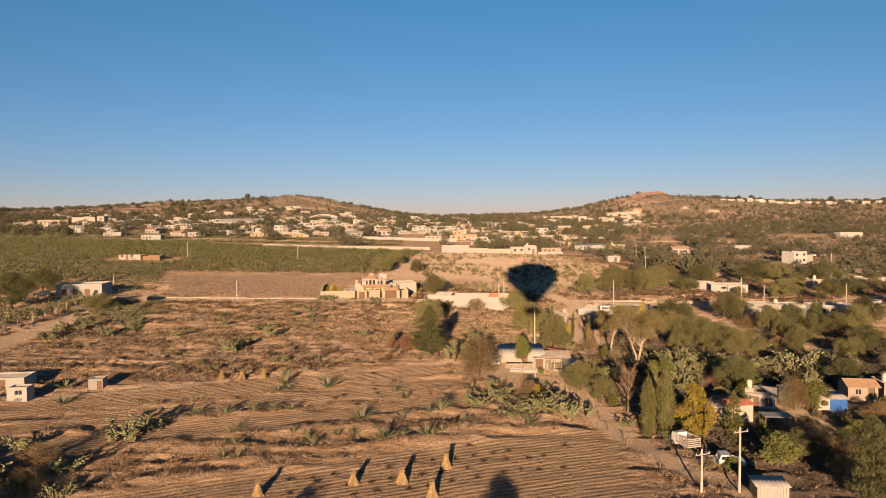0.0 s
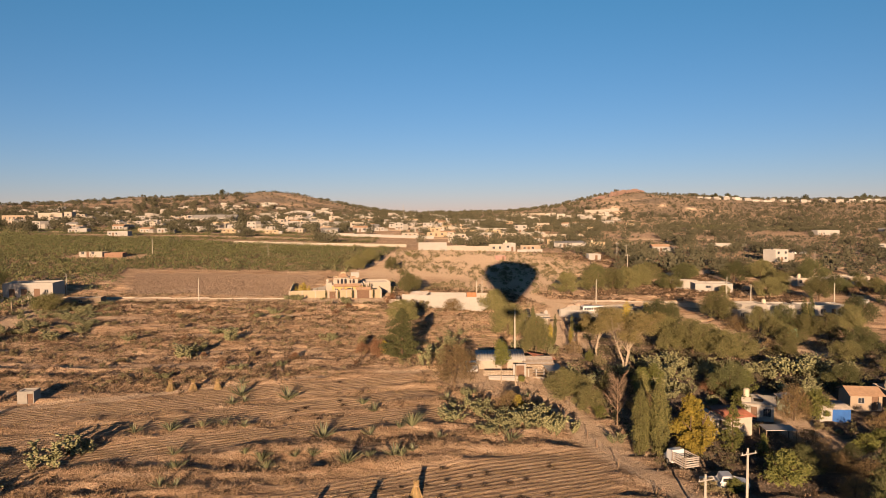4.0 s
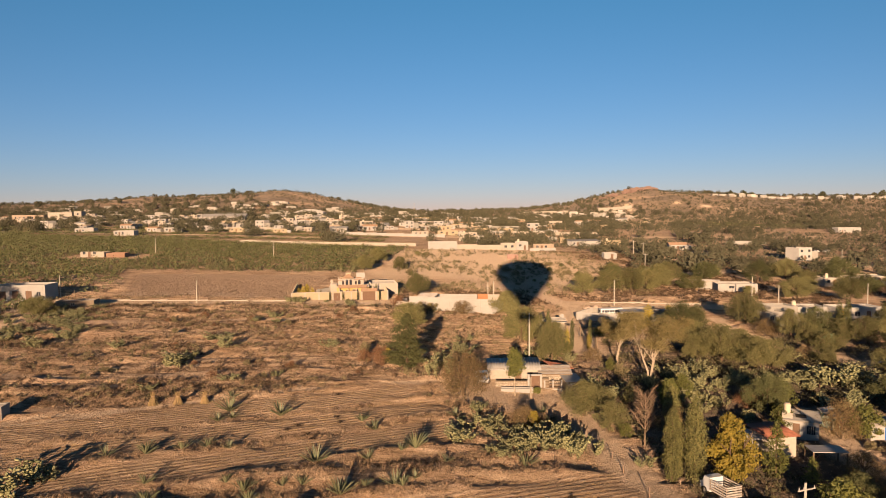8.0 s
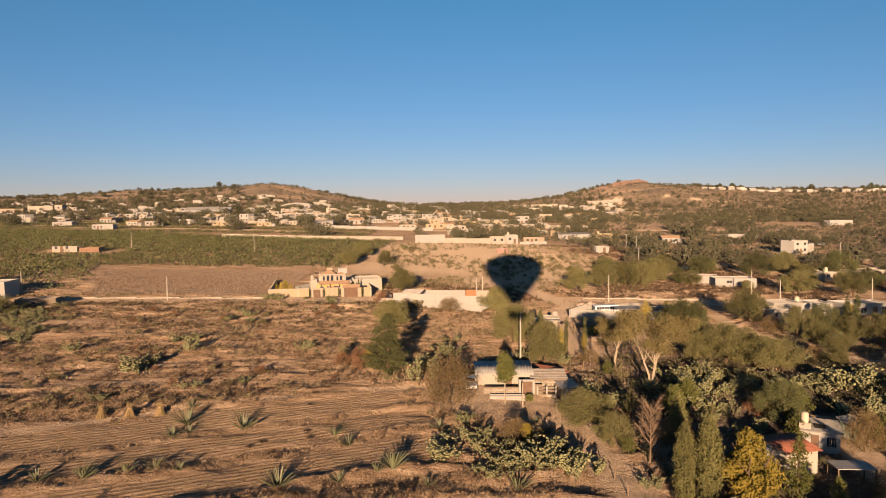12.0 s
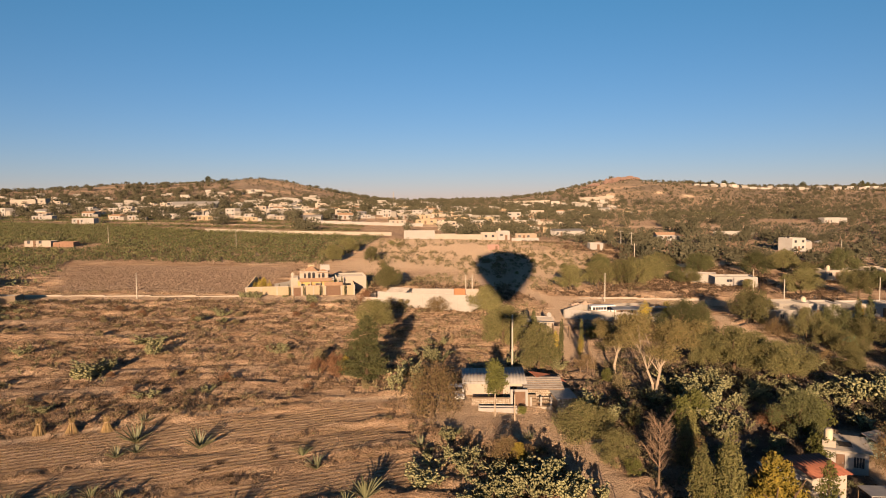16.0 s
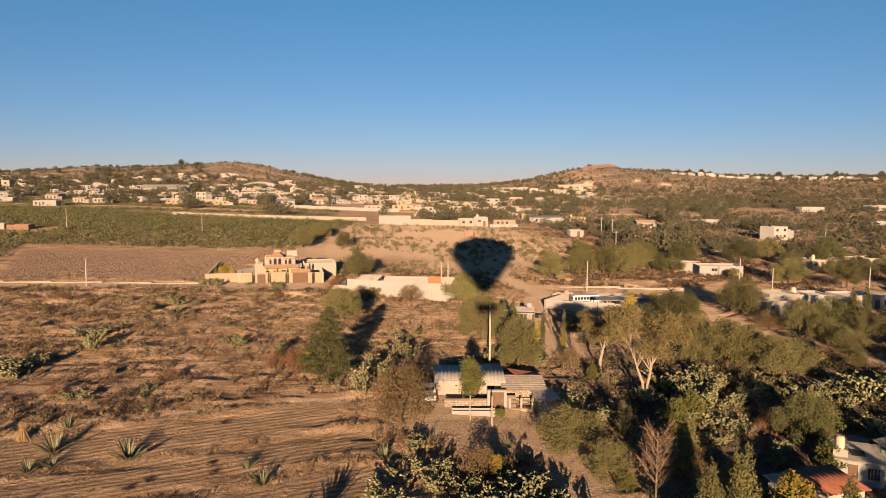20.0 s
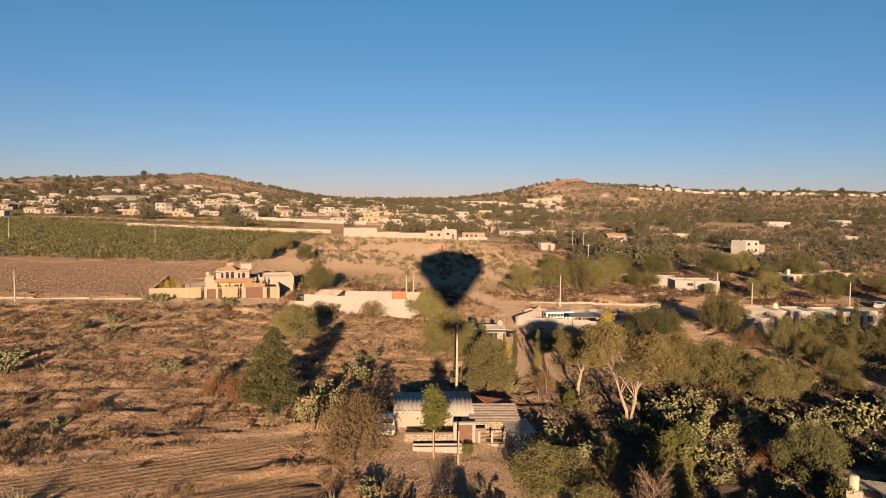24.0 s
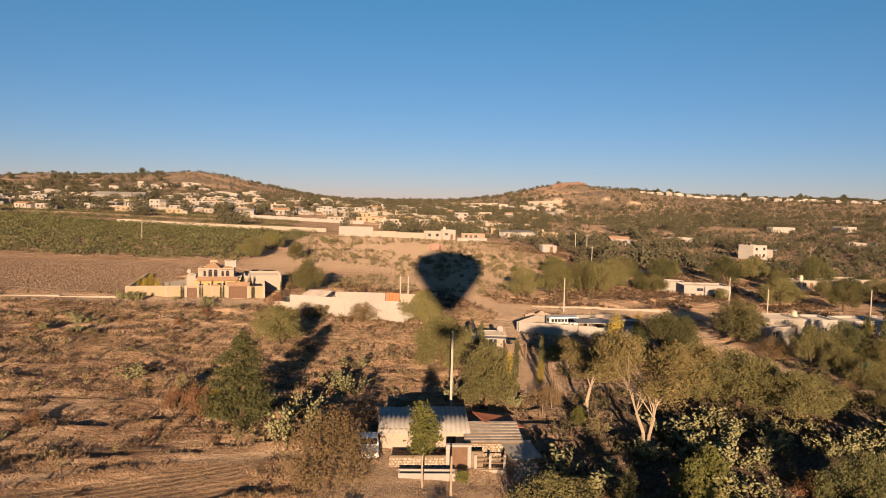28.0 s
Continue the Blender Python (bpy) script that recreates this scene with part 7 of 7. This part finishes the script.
for i, (mat, w, d, h, pitched, rm, annex, tank) in enumerate([(M_WHITE, 8, 7, 2.7, 0, M_CONC, 4, M_TYRE), (M_CREAM, 10, 8, 2.8, 0, M_CONC, 0, None), (M_CREAM, 7, 7, 5.2, 0, M_CONC, 5, M_TANK), (M_CONC, 9, 7, 2.7, 0, M_CONC, 0, None), (M_WHITE, 13, 8, 2.9, 1, M_METAL, 0, None),
                                                          (M_WHITE, 7, 7, 5.3, 0, M_CREAM, 4, M_TYRE), (M_SAND, 11, 8, 2.7, 0, M_CONC, 3, None), (M_PEACH, 9, 8, 2.8, 0, M_TERRA, 0, M_TANK), (M_WHITE, 16, 8, 2.5, 0, M_WHITE, 0, None), (M_WHITE, 9, 7, 2.8, 1, M_TERRA, 3, None)]):
    word = {M_WHITE: "white", M_CREAM: "cream", M_PEACH: "peach-coloured", M_SAND: "sand-yellow", M_CONC: "grey block"}[mat]
    SAMPLES.append(town_house("%s %s house with a %s roof in the town" % (word, "two-storey" if h > 5 else "one-storey", "pitched" if pitched else "flat"), -150 + 26 * i, 560 + 13 * (i % 3), w, d, h, mat, rm, pitched, 2 if h > 5 else 1, annex, tank))
taken = [(s.location.x, s.location.y) for s in SAMPLES]


def settle(n, x0, x1, y0, y1):
    """Copies of the town's houses on a stretch of land that opens out with distance."""
    made = tries = 0
    while made < n and tries < n * 40:
        tries += 1
        y = rng.uniform(y0, y1)
        x = rng.uniform(x0, x1) * y / y1
        if all((x - a) ** 2 + (y - b) ** 2 > 12.5 ** 2 for a, b in taken) and not (-445 < x < -350 and 725 < y < 765) and not (-220 < x < -120 and 655 < y < 905 and (y < 700 or y > 860)):
            taken.append((x, y))
            src = SAMPLES[int(rng.integers(0, len(SAMPLES)))]
            k = rng.uniform(0.8, 1.15)
            copy_thing(src, pose(x, y, z_at(x, y) + 0.2, 0, 0, rng.uniform(-25, 25)) @ Matrix.Diagonal((k * rng.uniform(0.8, 1.5), k, k * rng.uniform(0.8, 1.0), 1)))
            made += 1


settle(120, -440, 60, 480, 820)
settle(62, -560, 40, 560, 900)
settle(22, -10, 200, 420, 800)
settle(14, 40, 300, 600, 880)
settle(4, 150, 420, 300, 520)

# houses high up and on the ridges, a few steps across each
def far_houses():
    q = np.random.default_rng(19)
    bm = bmesh.new()
    spots = [(q.uniform(-640, 40) * y / 1120, y) for y in q.uniform(840, 1120, 80)]
    spots += [(500 + 13 * i + q.uniform(-6, 6), 1235 + 0.65 * i + q.uniform(-18, 18)) for i in range(42)]
    spots += [(q.uniform(-340, -240), q.uniform(1080, 1150)) for _ in range(6)] + [(q.uniform(120, 300), q.uniform(880, 1020)) for _ in range(16)]
    for x, y in spots:
        z = float(height(x, y))
        w, d, h = q.uniform(6, 13), q.uniform(6, 9), q.choice([2.6, 2.8, 3.0, 5.2])
        n = len(bm.verts)
        box(bm, 0, w, 0, d, -2, h)
        if q.uniform() < 0.6:
            box(bm, w + 0.01, w + q.uniform(3, 6), 0.5, d - 0.5, -2, h * 0.7)
        if q.uniform() < 0.35:
            prism(bm, [(-0.4, h + 0.02), (d / 2, h + d * 0.17), (d + 0.4, h + 0.02)], -0.3, w + 0.3, "x")
        for u in (0.15, 0.65):
            box(bm, w * u, w * u + 1.4, -0.25, -0.01, h - 1.1, h - 0.95)
        bm.verts.ensure_lookup_table()
        m = pose(x, y, z + 0.2, 0, 0, q.uniform(-22, 22))
        for k in range(n, len(bm.verts)):
            bm.verts[k].co = m @ bm.verts[k].co
    ob = new("far_houses", mesh_of("far_houses", bm, M_FARWALL))
    tagged(ob, "small white and cream houses scattered over distant slopes", "houses", kind="stuff")


far_houses()

# long boundary walls and sheds in the valley
for label, pts, hh, mat in (("long pale wall below the far hill", [(138, 1090), (215, 1100)], 5.0, M_CREAM), ("pale terrace wall on the far hillside", [(262, 1105), (318, 1110)], 6.0, M_CREAM),                             ("broken pale wall between town plots", [(-150, 520), (-90, 512)], 2.2, M_CREAM), ("low white wall between town plots", [(-60, 470), (10, 462)], 2.0, M_WHITE),
                            ("long cream wall in the town", [(-10, 620), (80, 600)], 2.4, M_CREAM), ("pale wall of a town yard", [(60, 520), (120, 512)], 2.4, M_CREAM), ("long pale wall across the town", [(-300, 640), (-235, 650)], 2.6, M_CREAM)):
    long_wall(label, pts, hh, mat)
house("long white shed in the valley", 314, 547, 2, 18, 8, 3.6, M_WHITE, OP)
house("white barn at the edge of the valley field", 378, 560, 2, 14, 9, 4.5, M_WHITE, OP)


def outcrop(label, x, y, w, h, seed):
    """A cracked rock that breaks out of the hilltop."""
    q = random.Random(seed)
    bm = bmesh.new()
    bmesh.ops.create_icosphere(bm, subdivisions=3, radius=1)
    for v in bm.verts:
        k = 1 + 0.22 * math.sin(v.co.x * 5 + seed) * math.cos(v.co.y * 4) + q.uniform(-0.09, 0.09)
        v.co = Vector((v.co.x * w / 2 * k, v.co.y * w / 3 * k, max(-0.3, v.co.z) * h * k))
    r = tagged(part("rock", bm, M_ROCK), label, "rock", "rocks on the hilltop")
    r.matrix_basis = pose(x, y, float(height(x, y)) - 0.4, 0, 0, seed * 20)


for i, (x, y, w, h) in enumerate([(398, 1372, 34, 8), (425, 1376, 40, 6), (378, 1368, 12, 9), (355, 1360, 36, 5), (410, 1350, 26, 4), (335, 1352, 22, 3)]):
    outcrop("reddish-brown rock breaking out of the hilltop", x, y, w, h, i)

# utility poles
def make_pole(h, arm, label):
    t = thing("utility_pole", label, "pole", "utility poles")
    bm = bmesh.new()
    limb(bm, (0, 0, -0.5), (0, 0, h), 0.14, 0.09, 10)
    part("shaft", bm, M_POLE, t, smooth=True)
    if arm:
        part("crossarm", boxes((-0.9, 0.9, -0.16, -0.095, h - 0.55, h - 0.45)), M_OLDMET, t)
        for x in (-0.8, -0.3, 0.8):
            b = bmesh.new()
            limb(b, (x, -0.13, h - 0.45), (x, -0.13, h - 0.25), 0.05, 0.03, 8)
            part("insulator", b, M_WHITE, t)
    else:
        b = bmesh.new()
        limb(b, (0, -0.1, h - 0.4), (0, -0.16, h - 0.4), 0.06, 0.06, 8)
        part("insulator", b, M_WHITE, t)
    return t


POLES = [(17.3, 129.5, 8.5, 0), (47.2, 190.5, 6.6, 0), (87.2, 201.7, 6.4, 0), (87.3, 187.6, 6.2, 0), (146.5, 260.7, 9.5, 0), (110.7, 189.4, 6.6, 0), (86.3, 294.8, 8.0, 1), (84.8, 303.0, 8.0, 1), (-54.3, 183.2, 5.6, 0), (-108.9, 297.7, 7.0, 0),
         (-59.9, 288.6, 6.8, 0), (15.9, 195.0, 5.0, 0), (17.4, 195.2, 5.0, 0), (-89.5, 189.0, 5.5, 0), (77.0, 262.0, 7.0, 1), (141.0, 200.0, 8.0, 0)]
PLAIN_POLE = {}
for x, y, h, arm in POLES:
    key = (h, arm)
    m = pose(x, y, z_at(x, y) - 0.1, 0, 0, 10)
    if key in PLAIN_POLE:
        copy_thing(PLAIN_POLE[key], m)
    else:
        PLAIN_POLE[key] = make_pole(h, arm, "pale concrete pole with a crossarm" if arm else "pale slim concrete utility pole")
        PLAIN_POLE[key].matrix_basis = m
for x, y, h in ((30.6, 70.6, 7.0), (26.3, 69.6, 4.6)):
    p = make_pole(h, 1, "tall pale concrete pole with crossarms by the farm track")
    p.matrix_basis = pose(x, y, z_at(x, y) - 0.1, 0, 0, 20)
b = thing("radio_mast", "thin lattice mast on the skyline", "mast", at=(-27, 1170, z_at(-27, 1170)))
for dx, dy in ((-0.8, 0), (0.8, 0), (0, 1.4)):
    bm = bmesh.new()
    limb(bm, (dx, dy, -1), (dx * 0.3, dy * 0.3, 18), 0.16, 0.1, 5)
    part("mast_leg", bm, M_OLDMET, b)
for i in range(9):
    part("brace", boxes((-0.8, 0.8, -0.06, 0.06, 1 + 2 * i, 1.15 + 2 * i)), M_OLDMET, b)


# fence posts
def fence(label, pts, step, h, lean=4):
    t = thing("fence", label, "fence", at=(*pts[0], 0))
    ox, oy = pts[0]
    bm = bmesh.new()
    limb(bm, (0, 0, -0.3), (0, 0, 1), 0.07, 0.05, 6)
    me = mesh_of("post", bm, M_WOOD)
    q = random.Random(len(pts) + int(ox))
    tops = []
    for (ax, ay), (bx, by) in zip(pts[:-1], pts[1:]):
        n = max(1, int(math.hypot(bx - ax, by - ay) / step))
        for i in range(n):
            x, y = ax + (bx - ax) * i / n, ay + (by - ay) * i / n
            s = h * q.uniform(0.8, 1.15)
            part("post", me, M_WOOD, t, m=pose(x - ox, y - oy, z_at(x, y) - 0.05, q.uniform(-lean, lean), q.uniform(-lean, lean), 0) @ Matrix.Diagonal((1, 1, s, 1)))
            tops.append(Vector((x - ox, y - oy, z_at(x, y) + h * 0.75)))
    for a, b_ in zip(tops[:-1], tops[1:]):
        for dz in (0, -0.35 * h):
            wbm = bmesh.new()
            limb(wbm, a + Vector((0, 0, dz)), b_ + Vector((0, 0, dz)), 0.012, 0.012, 3)
            part("wire", wbm, M_OLDMET, t)


fence("leaning wooden posts with wire along the farm track", [(20.6, 95), (21.2, 88), (22, 82), (24, 76), (26, 72)], 3.2, 1.2, 12)
fence("pale fence posts along the ploughed field", [(-92, 190), (-76, 190.3), (-55, 190.2), (-35, 190.4)], 4.2, 1.5, 6)
fence("rough stakes round the yard beside the trees", [(27, 130), (30, 134), (31, 141), (33, 150)], 1.7, 1.6, 6)
fence("fence posts beside the dirt road", [(44, 197), (58, 198), (72, 197)], 3.5, 1.3, 5)

# vehicles
def wheels(parent, xs, ys, r):
    for x in xs:
        for y in ys:
            bm = bmesh.new()
            limb(bm, (x, y - 0.1, r), (x, y + 0.1, r), r, r, 14)
            w = part("wheel", bm, M_TYRE, parent)
            bm = bmesh.new()
            limb(bm, (x, y - 0.115, r), (x, y + 0.115, r), r * 0.55, r * 0.55, 10)
            part("rim", bm, M_METAL, w)


def truck():
    t = thing("stake_truck", "old white stake-bed truck parked under the yellow poplar", "truck", at=(29.0, 85.9, z_at(29.6, 84.0)), turn=-73)
    t.matrix_basis = t.matrix_basis @ Matrix.Scale(0.85, 4)
    bm = bmesh.new()
    prism(bm, [(0, 0.45), (1.7, 0.45), (1.7, 2.1), (0.75, 2.1), (0.45, 1.35), (0, 1.25)], -0.95, 0.95)
    part("cab", bm, M_CARW, t)
    part("windscreen", boxes((-0.012, 0.012, -0.8, 0.8, -0.3, 0.32)), M_GLASS, t, m=pose(0.57, 0, 1.75, 0, 22, 0))
    part("bed", boxes((1.75, 4.6, -1.05, 1.05, 0.75, 0.92)), M_OLDMET, t)
    for y in (-1.02, 1.0):
        for i in range(5):
            part("stake", boxes((1.85 + i * 0.66, 1.93 + i * 0.66, y, y + 0.06, 0.92, 2.0)), M_WOOD, t)
        for z in (1.05, 1.35, 1.65, 1.9):
            part("rail", boxes((1.8, 4.6, y - 0.03, y - 0.003, z, z + 0.14)), M_OLDMET, t)
    for z in (1.05, 1.35, 1.65, 1.9):
        part("tailboard", boxes((4.6, 4.64, -1.02, 1.02, z, z + 0.16)), M_OLDMET, t)
    for y in (-0.7, 0.7):
        part("headlight", boxes((-0.04, -0.003, y - 0.14, y + 0.14, 0.75, 0.95)), M_LIGHT, t)
    wheels(t, (0.8, 3.7), (-0.9, 0.9), 0.42)


truck()


def car(label, x, y, turn, paint, pickup=False):
    t = thing("car", label, "car", at=(x, y, z_at(x, y)), turn=turn)
    bm = bmesh.new()
    if pickup:
        prism(bm, [(0, 0.4), (4.7, 0.4), (4.7, 0.95), (2.9, 0.95), (2.75, 1.55), (1.75, 1.6), (1.25, 1.0), (0, 0.9)], -0.85, 0.85)
    else:
        prism(bm, [(0, 0.35), (4.2, 0.35), (4.2, 0.85), (3.9, 0.95), (3.3, 1.42), (1.7, 1.45), (1.1, 0.95), (0, 0.8)], -0.82, 0.82)
    bmesh.ops.bevel(bm, geom=list(bm.edges), offset=0.05, segments=2, affect="EDGES")
    part("body", bm, paint, t)
    part("windscreen", boxes((-0.01, 0.01, -0.7, 0.7, -0.27, 0.27)), M_GLASS, t, m=pose(1.46, 0, 1.24, 0, 50, 0))
    for s in (-1, 1):
        yy = 0.853 if pickup else 0.823
        part("side_window", boxes((1.75, 2.7, s * yy - 0.006, s * yy + 0.006, 1.02, 1.38)), M_GLASS, t)
        part("headlight", boxes((-0.03, -0.003, s * 0.6 - 0.14, s * 0.6 + 0.14, 0.6, 0.74)), M_LIGHT, t)
    wheels(t, (0.85, 3.4), (-0.78, 0.78), 0.32)


car("white car parked nose out beside the farmyard wall", 8.95, 117.2, 91, M_CARW)
car("white pickup parked beside bushes", 34.9, 79.4, 172, M_CARW, True)
car("dark grey car parked by the field edge", -108.5, 184.0, 20, M_GLASS)
car("white car far across the valley", 189, 358, 10, M_CARW)
car("pale car far across the valley", 196, 359, 30, M_METAL)
car("white car parked below the white house", 121, 194, 40, M_CARW)
bm = bmesh.new()
for i in range(9):
    for j in range(7):
        u, v = i / 8, j / 6
        bm.verts.new((3.4 * (u - 0.5), 2.2 * (v - 0.5), 1.5 * math.sin(math.pi * (0.1 + 0.8 * u)) * math.sin(math.pi * (0.12 + 0.76 * v)) + 0.25 * math.sin(7 * u + 5 * v)))
bm.verts.ensure_lookup_table()
for i in range(8):
    for j in range(6):
        bm.faces.new([bm.verts[k] for k in (i * 7 + j, (i + 1) * 7 + j, (i + 1) * 7 + j + 1, i * 7 + j + 1)])
tarp = tagged(part("tarpaulin", bm, M_GREENT, smooth=True), "bright green tarpaulin draped over a heap", "tarpaulin")
tarp.matrix_basis = pose(76.1, 146.6, z_at(76, 146.6) + 0.9, 28, 0, 10) @ Matrix.Diagonal((0.5, 0.8, 1, 1))


# white roof sheets and stacked goods in the walled yard
def yard_goods():
    for x, y, w, d, h, mat, lab in ((42.4, 166.9, 7.4, 4.2, 2.0, M_METAL, "open shelter with a pale metal sheet roof"), (48.4, 172.6, 9.0, 1.7, 1.9, M_RUST, "open shelter with a dark red sheet roof"), (46.0, 171.3, 12.0, 1.2, 1.8, M_WHITE, "long narrow shelter with a whitewashed slab roof"), (43.6, 92.8, 3.8, 2.4, 1.6, M_METAL, "low lean-to with a bright metal sheet roof in the farmyard"), (27.5, 152.0, 3.0, 2.2, 2.2, M_WOOD, "rough wooden shelter beside tall plants")):
        t = thing("shelter", lab, "shelter", at=(x, y, z_at(x, y)), turn=-6)
        part("roof", boxes((0, w, 0, d, h, h + 0.07)), mat, t)
        for px in (0.1, w - 0.1):
            for py in (0.1, d - 0.1):
                part("post", boxes((px - 0.06, px + 0.06, py - 0.06, py + 0.06, -0.3, h)), M_WOOD, t)


yard_goods()


def minibus():
    t = thing("minibus", "old white minibus with dark windows parked inside the walled yard", "minibus", at=(40.0, 174.6, z_at(43, 175)), turn=4)
    t.matrix_basis = t.matrix_basis @ Matrix.Diagonal((0.62, 0.8, 0.72, 1))
    bm = boxes((0, 8.4, 0, 2.3, 0.45, 2.55))
    bmesh.ops.bevel(bm, geom=list(bm.edges), offset=0.14, segments=2, affect="EDGES")
    part("body", bm, M_CARW, t)
    for i in range(8):
        part("window", boxes((0.5 + i * 0.95, 1.25 + i * 0.95, -0.02, 0.02, 1.35, 2.1)), M_GLASS, t)
    part("rear_window", boxes((-0.02, 0.02, 0.4, 1.9, 1.35, 2.1)), M_GLASS, t)
    part("bumper", boxes((-0.12, -0.02, 0.1, 2.2, 0.45, 0.65)), M_TYRE, t)
    for x in (1.5, 6.6):
        for y in (0.1, 2.2):
            bm = bmesh.new()
            limb(bm, (x, y - 0.12, 0.45), (x, y + 0.12, 0.45), 0.45, 0.45, 14)
            w = part("wheel", bm, M_TYRE, t)
            bm = bmesh.new()
            limb(bm, (x, y - 0.135, 0.45), (x, y + 0.135, 0.45), 0.24, 0.24, 10)
            part("rim", bm, M_METAL, w)


minibus()


# goods in the yard: crates, drums and a heap of rubble by the track
def crate(x, y, w, h, mat, label):
    t = thing("crate", label, "crate", "crates in the walled yard", at=(x, y, z_at(x, y)), turn=x * 37 % 40)
    for i in range(4):
        part("slat", boxes((0, w, 0, 0.05, 0.03 + i * h / 4, (i + 0.82) * h / 4)), mat, t)
    part("core", boxes((0.03, w - 0.03, 0.052, w * 0.8, 0, h - 0.05)), M_WOOD, t)


for i in range(9):
    crate(36.8 + 1.25 * (i % 5) + 8.6 * (i > 4), 172.6 + 1.4 * (i % 2) + 2.2 * (i > 4), 1.0, 0.7 + 0.15 * (i % 3), (M_WHITE, M_WOOD, M_CONC)[i % 3], ("pale slatted crate standing in the yard", "brown wooden crate standing in the yard", "grey slatted crate standing in the yard")[i % 3])


def rubble_heap(x, y, n, wide, seed):
    """Broken blocks tipped in a heap."""
    q = random.Random(seed)
    t = thing("rubble_heap", "heap of pale broken blocks beside the dirt track", "rubble", at=(x, y, z_at(x, y)))
    shapes = []
    for k in range(3):
        bm = boxes((-0.5, 0.5, -0.35, 0.35, -0.3, 0.3))
        for v in bm.verts:
            v.co *= q.uniform(0.75, 1.15)
        shapes.append(mesh_of("block", bm, M_PINKST))
    for i in range(n):
        r, a = wide * math.sqrt(q.uniform(0, 1)), q.uniform(0, 6.3)
        part("block", shapes[i % 3], None, t, m=pose(r * math.cos(a), 0.6 * r * math.sin(a), 0.15 + 0.8 * max(0, 1 - r / wide) * q.uniform(0.3, 1), q.uniform(-40, 40), q.uniform(-40, 40), q.uniform(0, 180)) @ Matrix.Scale(q.uniform(0.5, 1.1), 4))


rubble_heap(55.5, 160.8, 34, 2.6, 3)
rubble_heap(40.5, 183.0, 22, 2.4, 5)


# the little house behind the farm with its dish and black tank
def dish_house():
    t = house("small white house with a slab roof behind the farm", 22.6, 155.0, -8, 5.6, 4.0, 2.2, M_CREAM, [("door", 1.0, 1.0, 0, 2.0), ("window", 3.2, 1.2, 0.8, 1.8)], parapet=0.1)
    bm = bmesh.new()
    limb(bm, (0.9, 2.6, 2.2), (0.9, 2.6, 3.3), 0.5, 0.5, 14)
    limb(bm, (0.9, 2.6, 3.3), (0.9, 2.6, 3.55), 0.5, 0.2, 14)
    part("water_tank", bm, M_TYRE, t, "black plastic roof tank")
    bm = bmesh.new()
    limb(bm, (4.8, 1.2, 2.2), (4.8, 1.2, 2.9), 0.03, 0.03, 6)
    limb(bm, (4.8, 1.1, 3.0), (4.8, 0.95, 3.05), 0.12, 0.42, 14)
    part("dish", bm, M_WHITE, t, "white satellite dish")
    part("awning", boxes((0, 5.6, -1.6, -0.02, 2.12, 2.18)), M_METAL, t)
    for x in (0.1, 1.9, 3.7, 5.4):
        part("awning_post", boxes((x, x + 0.1, -1.55, -1.45, -0.2, 2.12)), M_WHITE, t)
    part("hanging_cloth", boxes((2.2, 2.9, -1.42, -1.38, 0.4, 2.0)), M_ORANGE, t, "orange cloth")


dish_house()

# the balloon that carries the camera, moored behind it and up the sun's line
def balloon():
    cx, cy, z0 = -2.0, -20.0, 35.6
    t = thing("hot_air_balloon", "striped hot-air balloon with a wicker basket", "balloon", at=(cx, cy, z0))
    prof = [(1.0, 3.2), (2.6, 5.2), (4.6, 7.8), (6.6, 10.6), (8.3, 13.2), (9.2, 15.4), (9.35, 17.0), (8.9, 19.0), (7.6, 20.8), (5.6, 22.2), (3.0, 23.0), (0.05, 23.3)]
    n = 24
    for g in range(n):
        bm = bmesh.new()
        a0, a1 = 2 * math.pi * g / n, 2 * math.pi * (g + 1) / n
        rows = [[bm.verts.new((r * (1 + 0.03 * (k == 1)) * math.cos(a), r * (1 + 0.03 * (k == 1)) * math.sin(a), z)) for k, a in enumerate((a0, (a0 + a1) / 2, a1))] for r, z in prof]
        for p, q in zip(rows[:-1], rows[1:]):
            bm.faces.new((p[0], p[1], q[1], q[0]))
            bm.faces.new((p[1], p[2], q[2], q[1]))
        part("gore", bm, M_BALLOON if g % 2 else M_YELLOWW, t, smooth=True)
    bk = part("basket", boxes((-1.5, 1.5, -0.06, 0.0, 0, 1.2), (-1.5, 1.5, 1.8, 1.86, 0, 1.2), (-1.56, -1.5, -0.06, 1.86, 0, 1.2), (1.5, 1.56, -0.06, 1.86, 0, 1.2), (-1.5, 1.5, 0, 1.8, 0, 0.08)), M_WICKER, t, m=pose(0, -0.9, 0))
    part("rim", boxes((-1.62, 1.62, -0.12, -0.002, 1.2, 1.3), (-1.62, 1.62, 1.802, 1.92, 1.2, 1.3)), M_WOOD, bk)
    for x in (-1.4, 1.4):
        for y in (-0.85, 0.85):
            bm = bmesh.new()
            limb(bm, (x, y, 1.2), (x * 0.65, y * 0.75, 3.3), 0.03, 0.03, 5)
            part("cable", bm, M_OLDMET, t)


balloon()
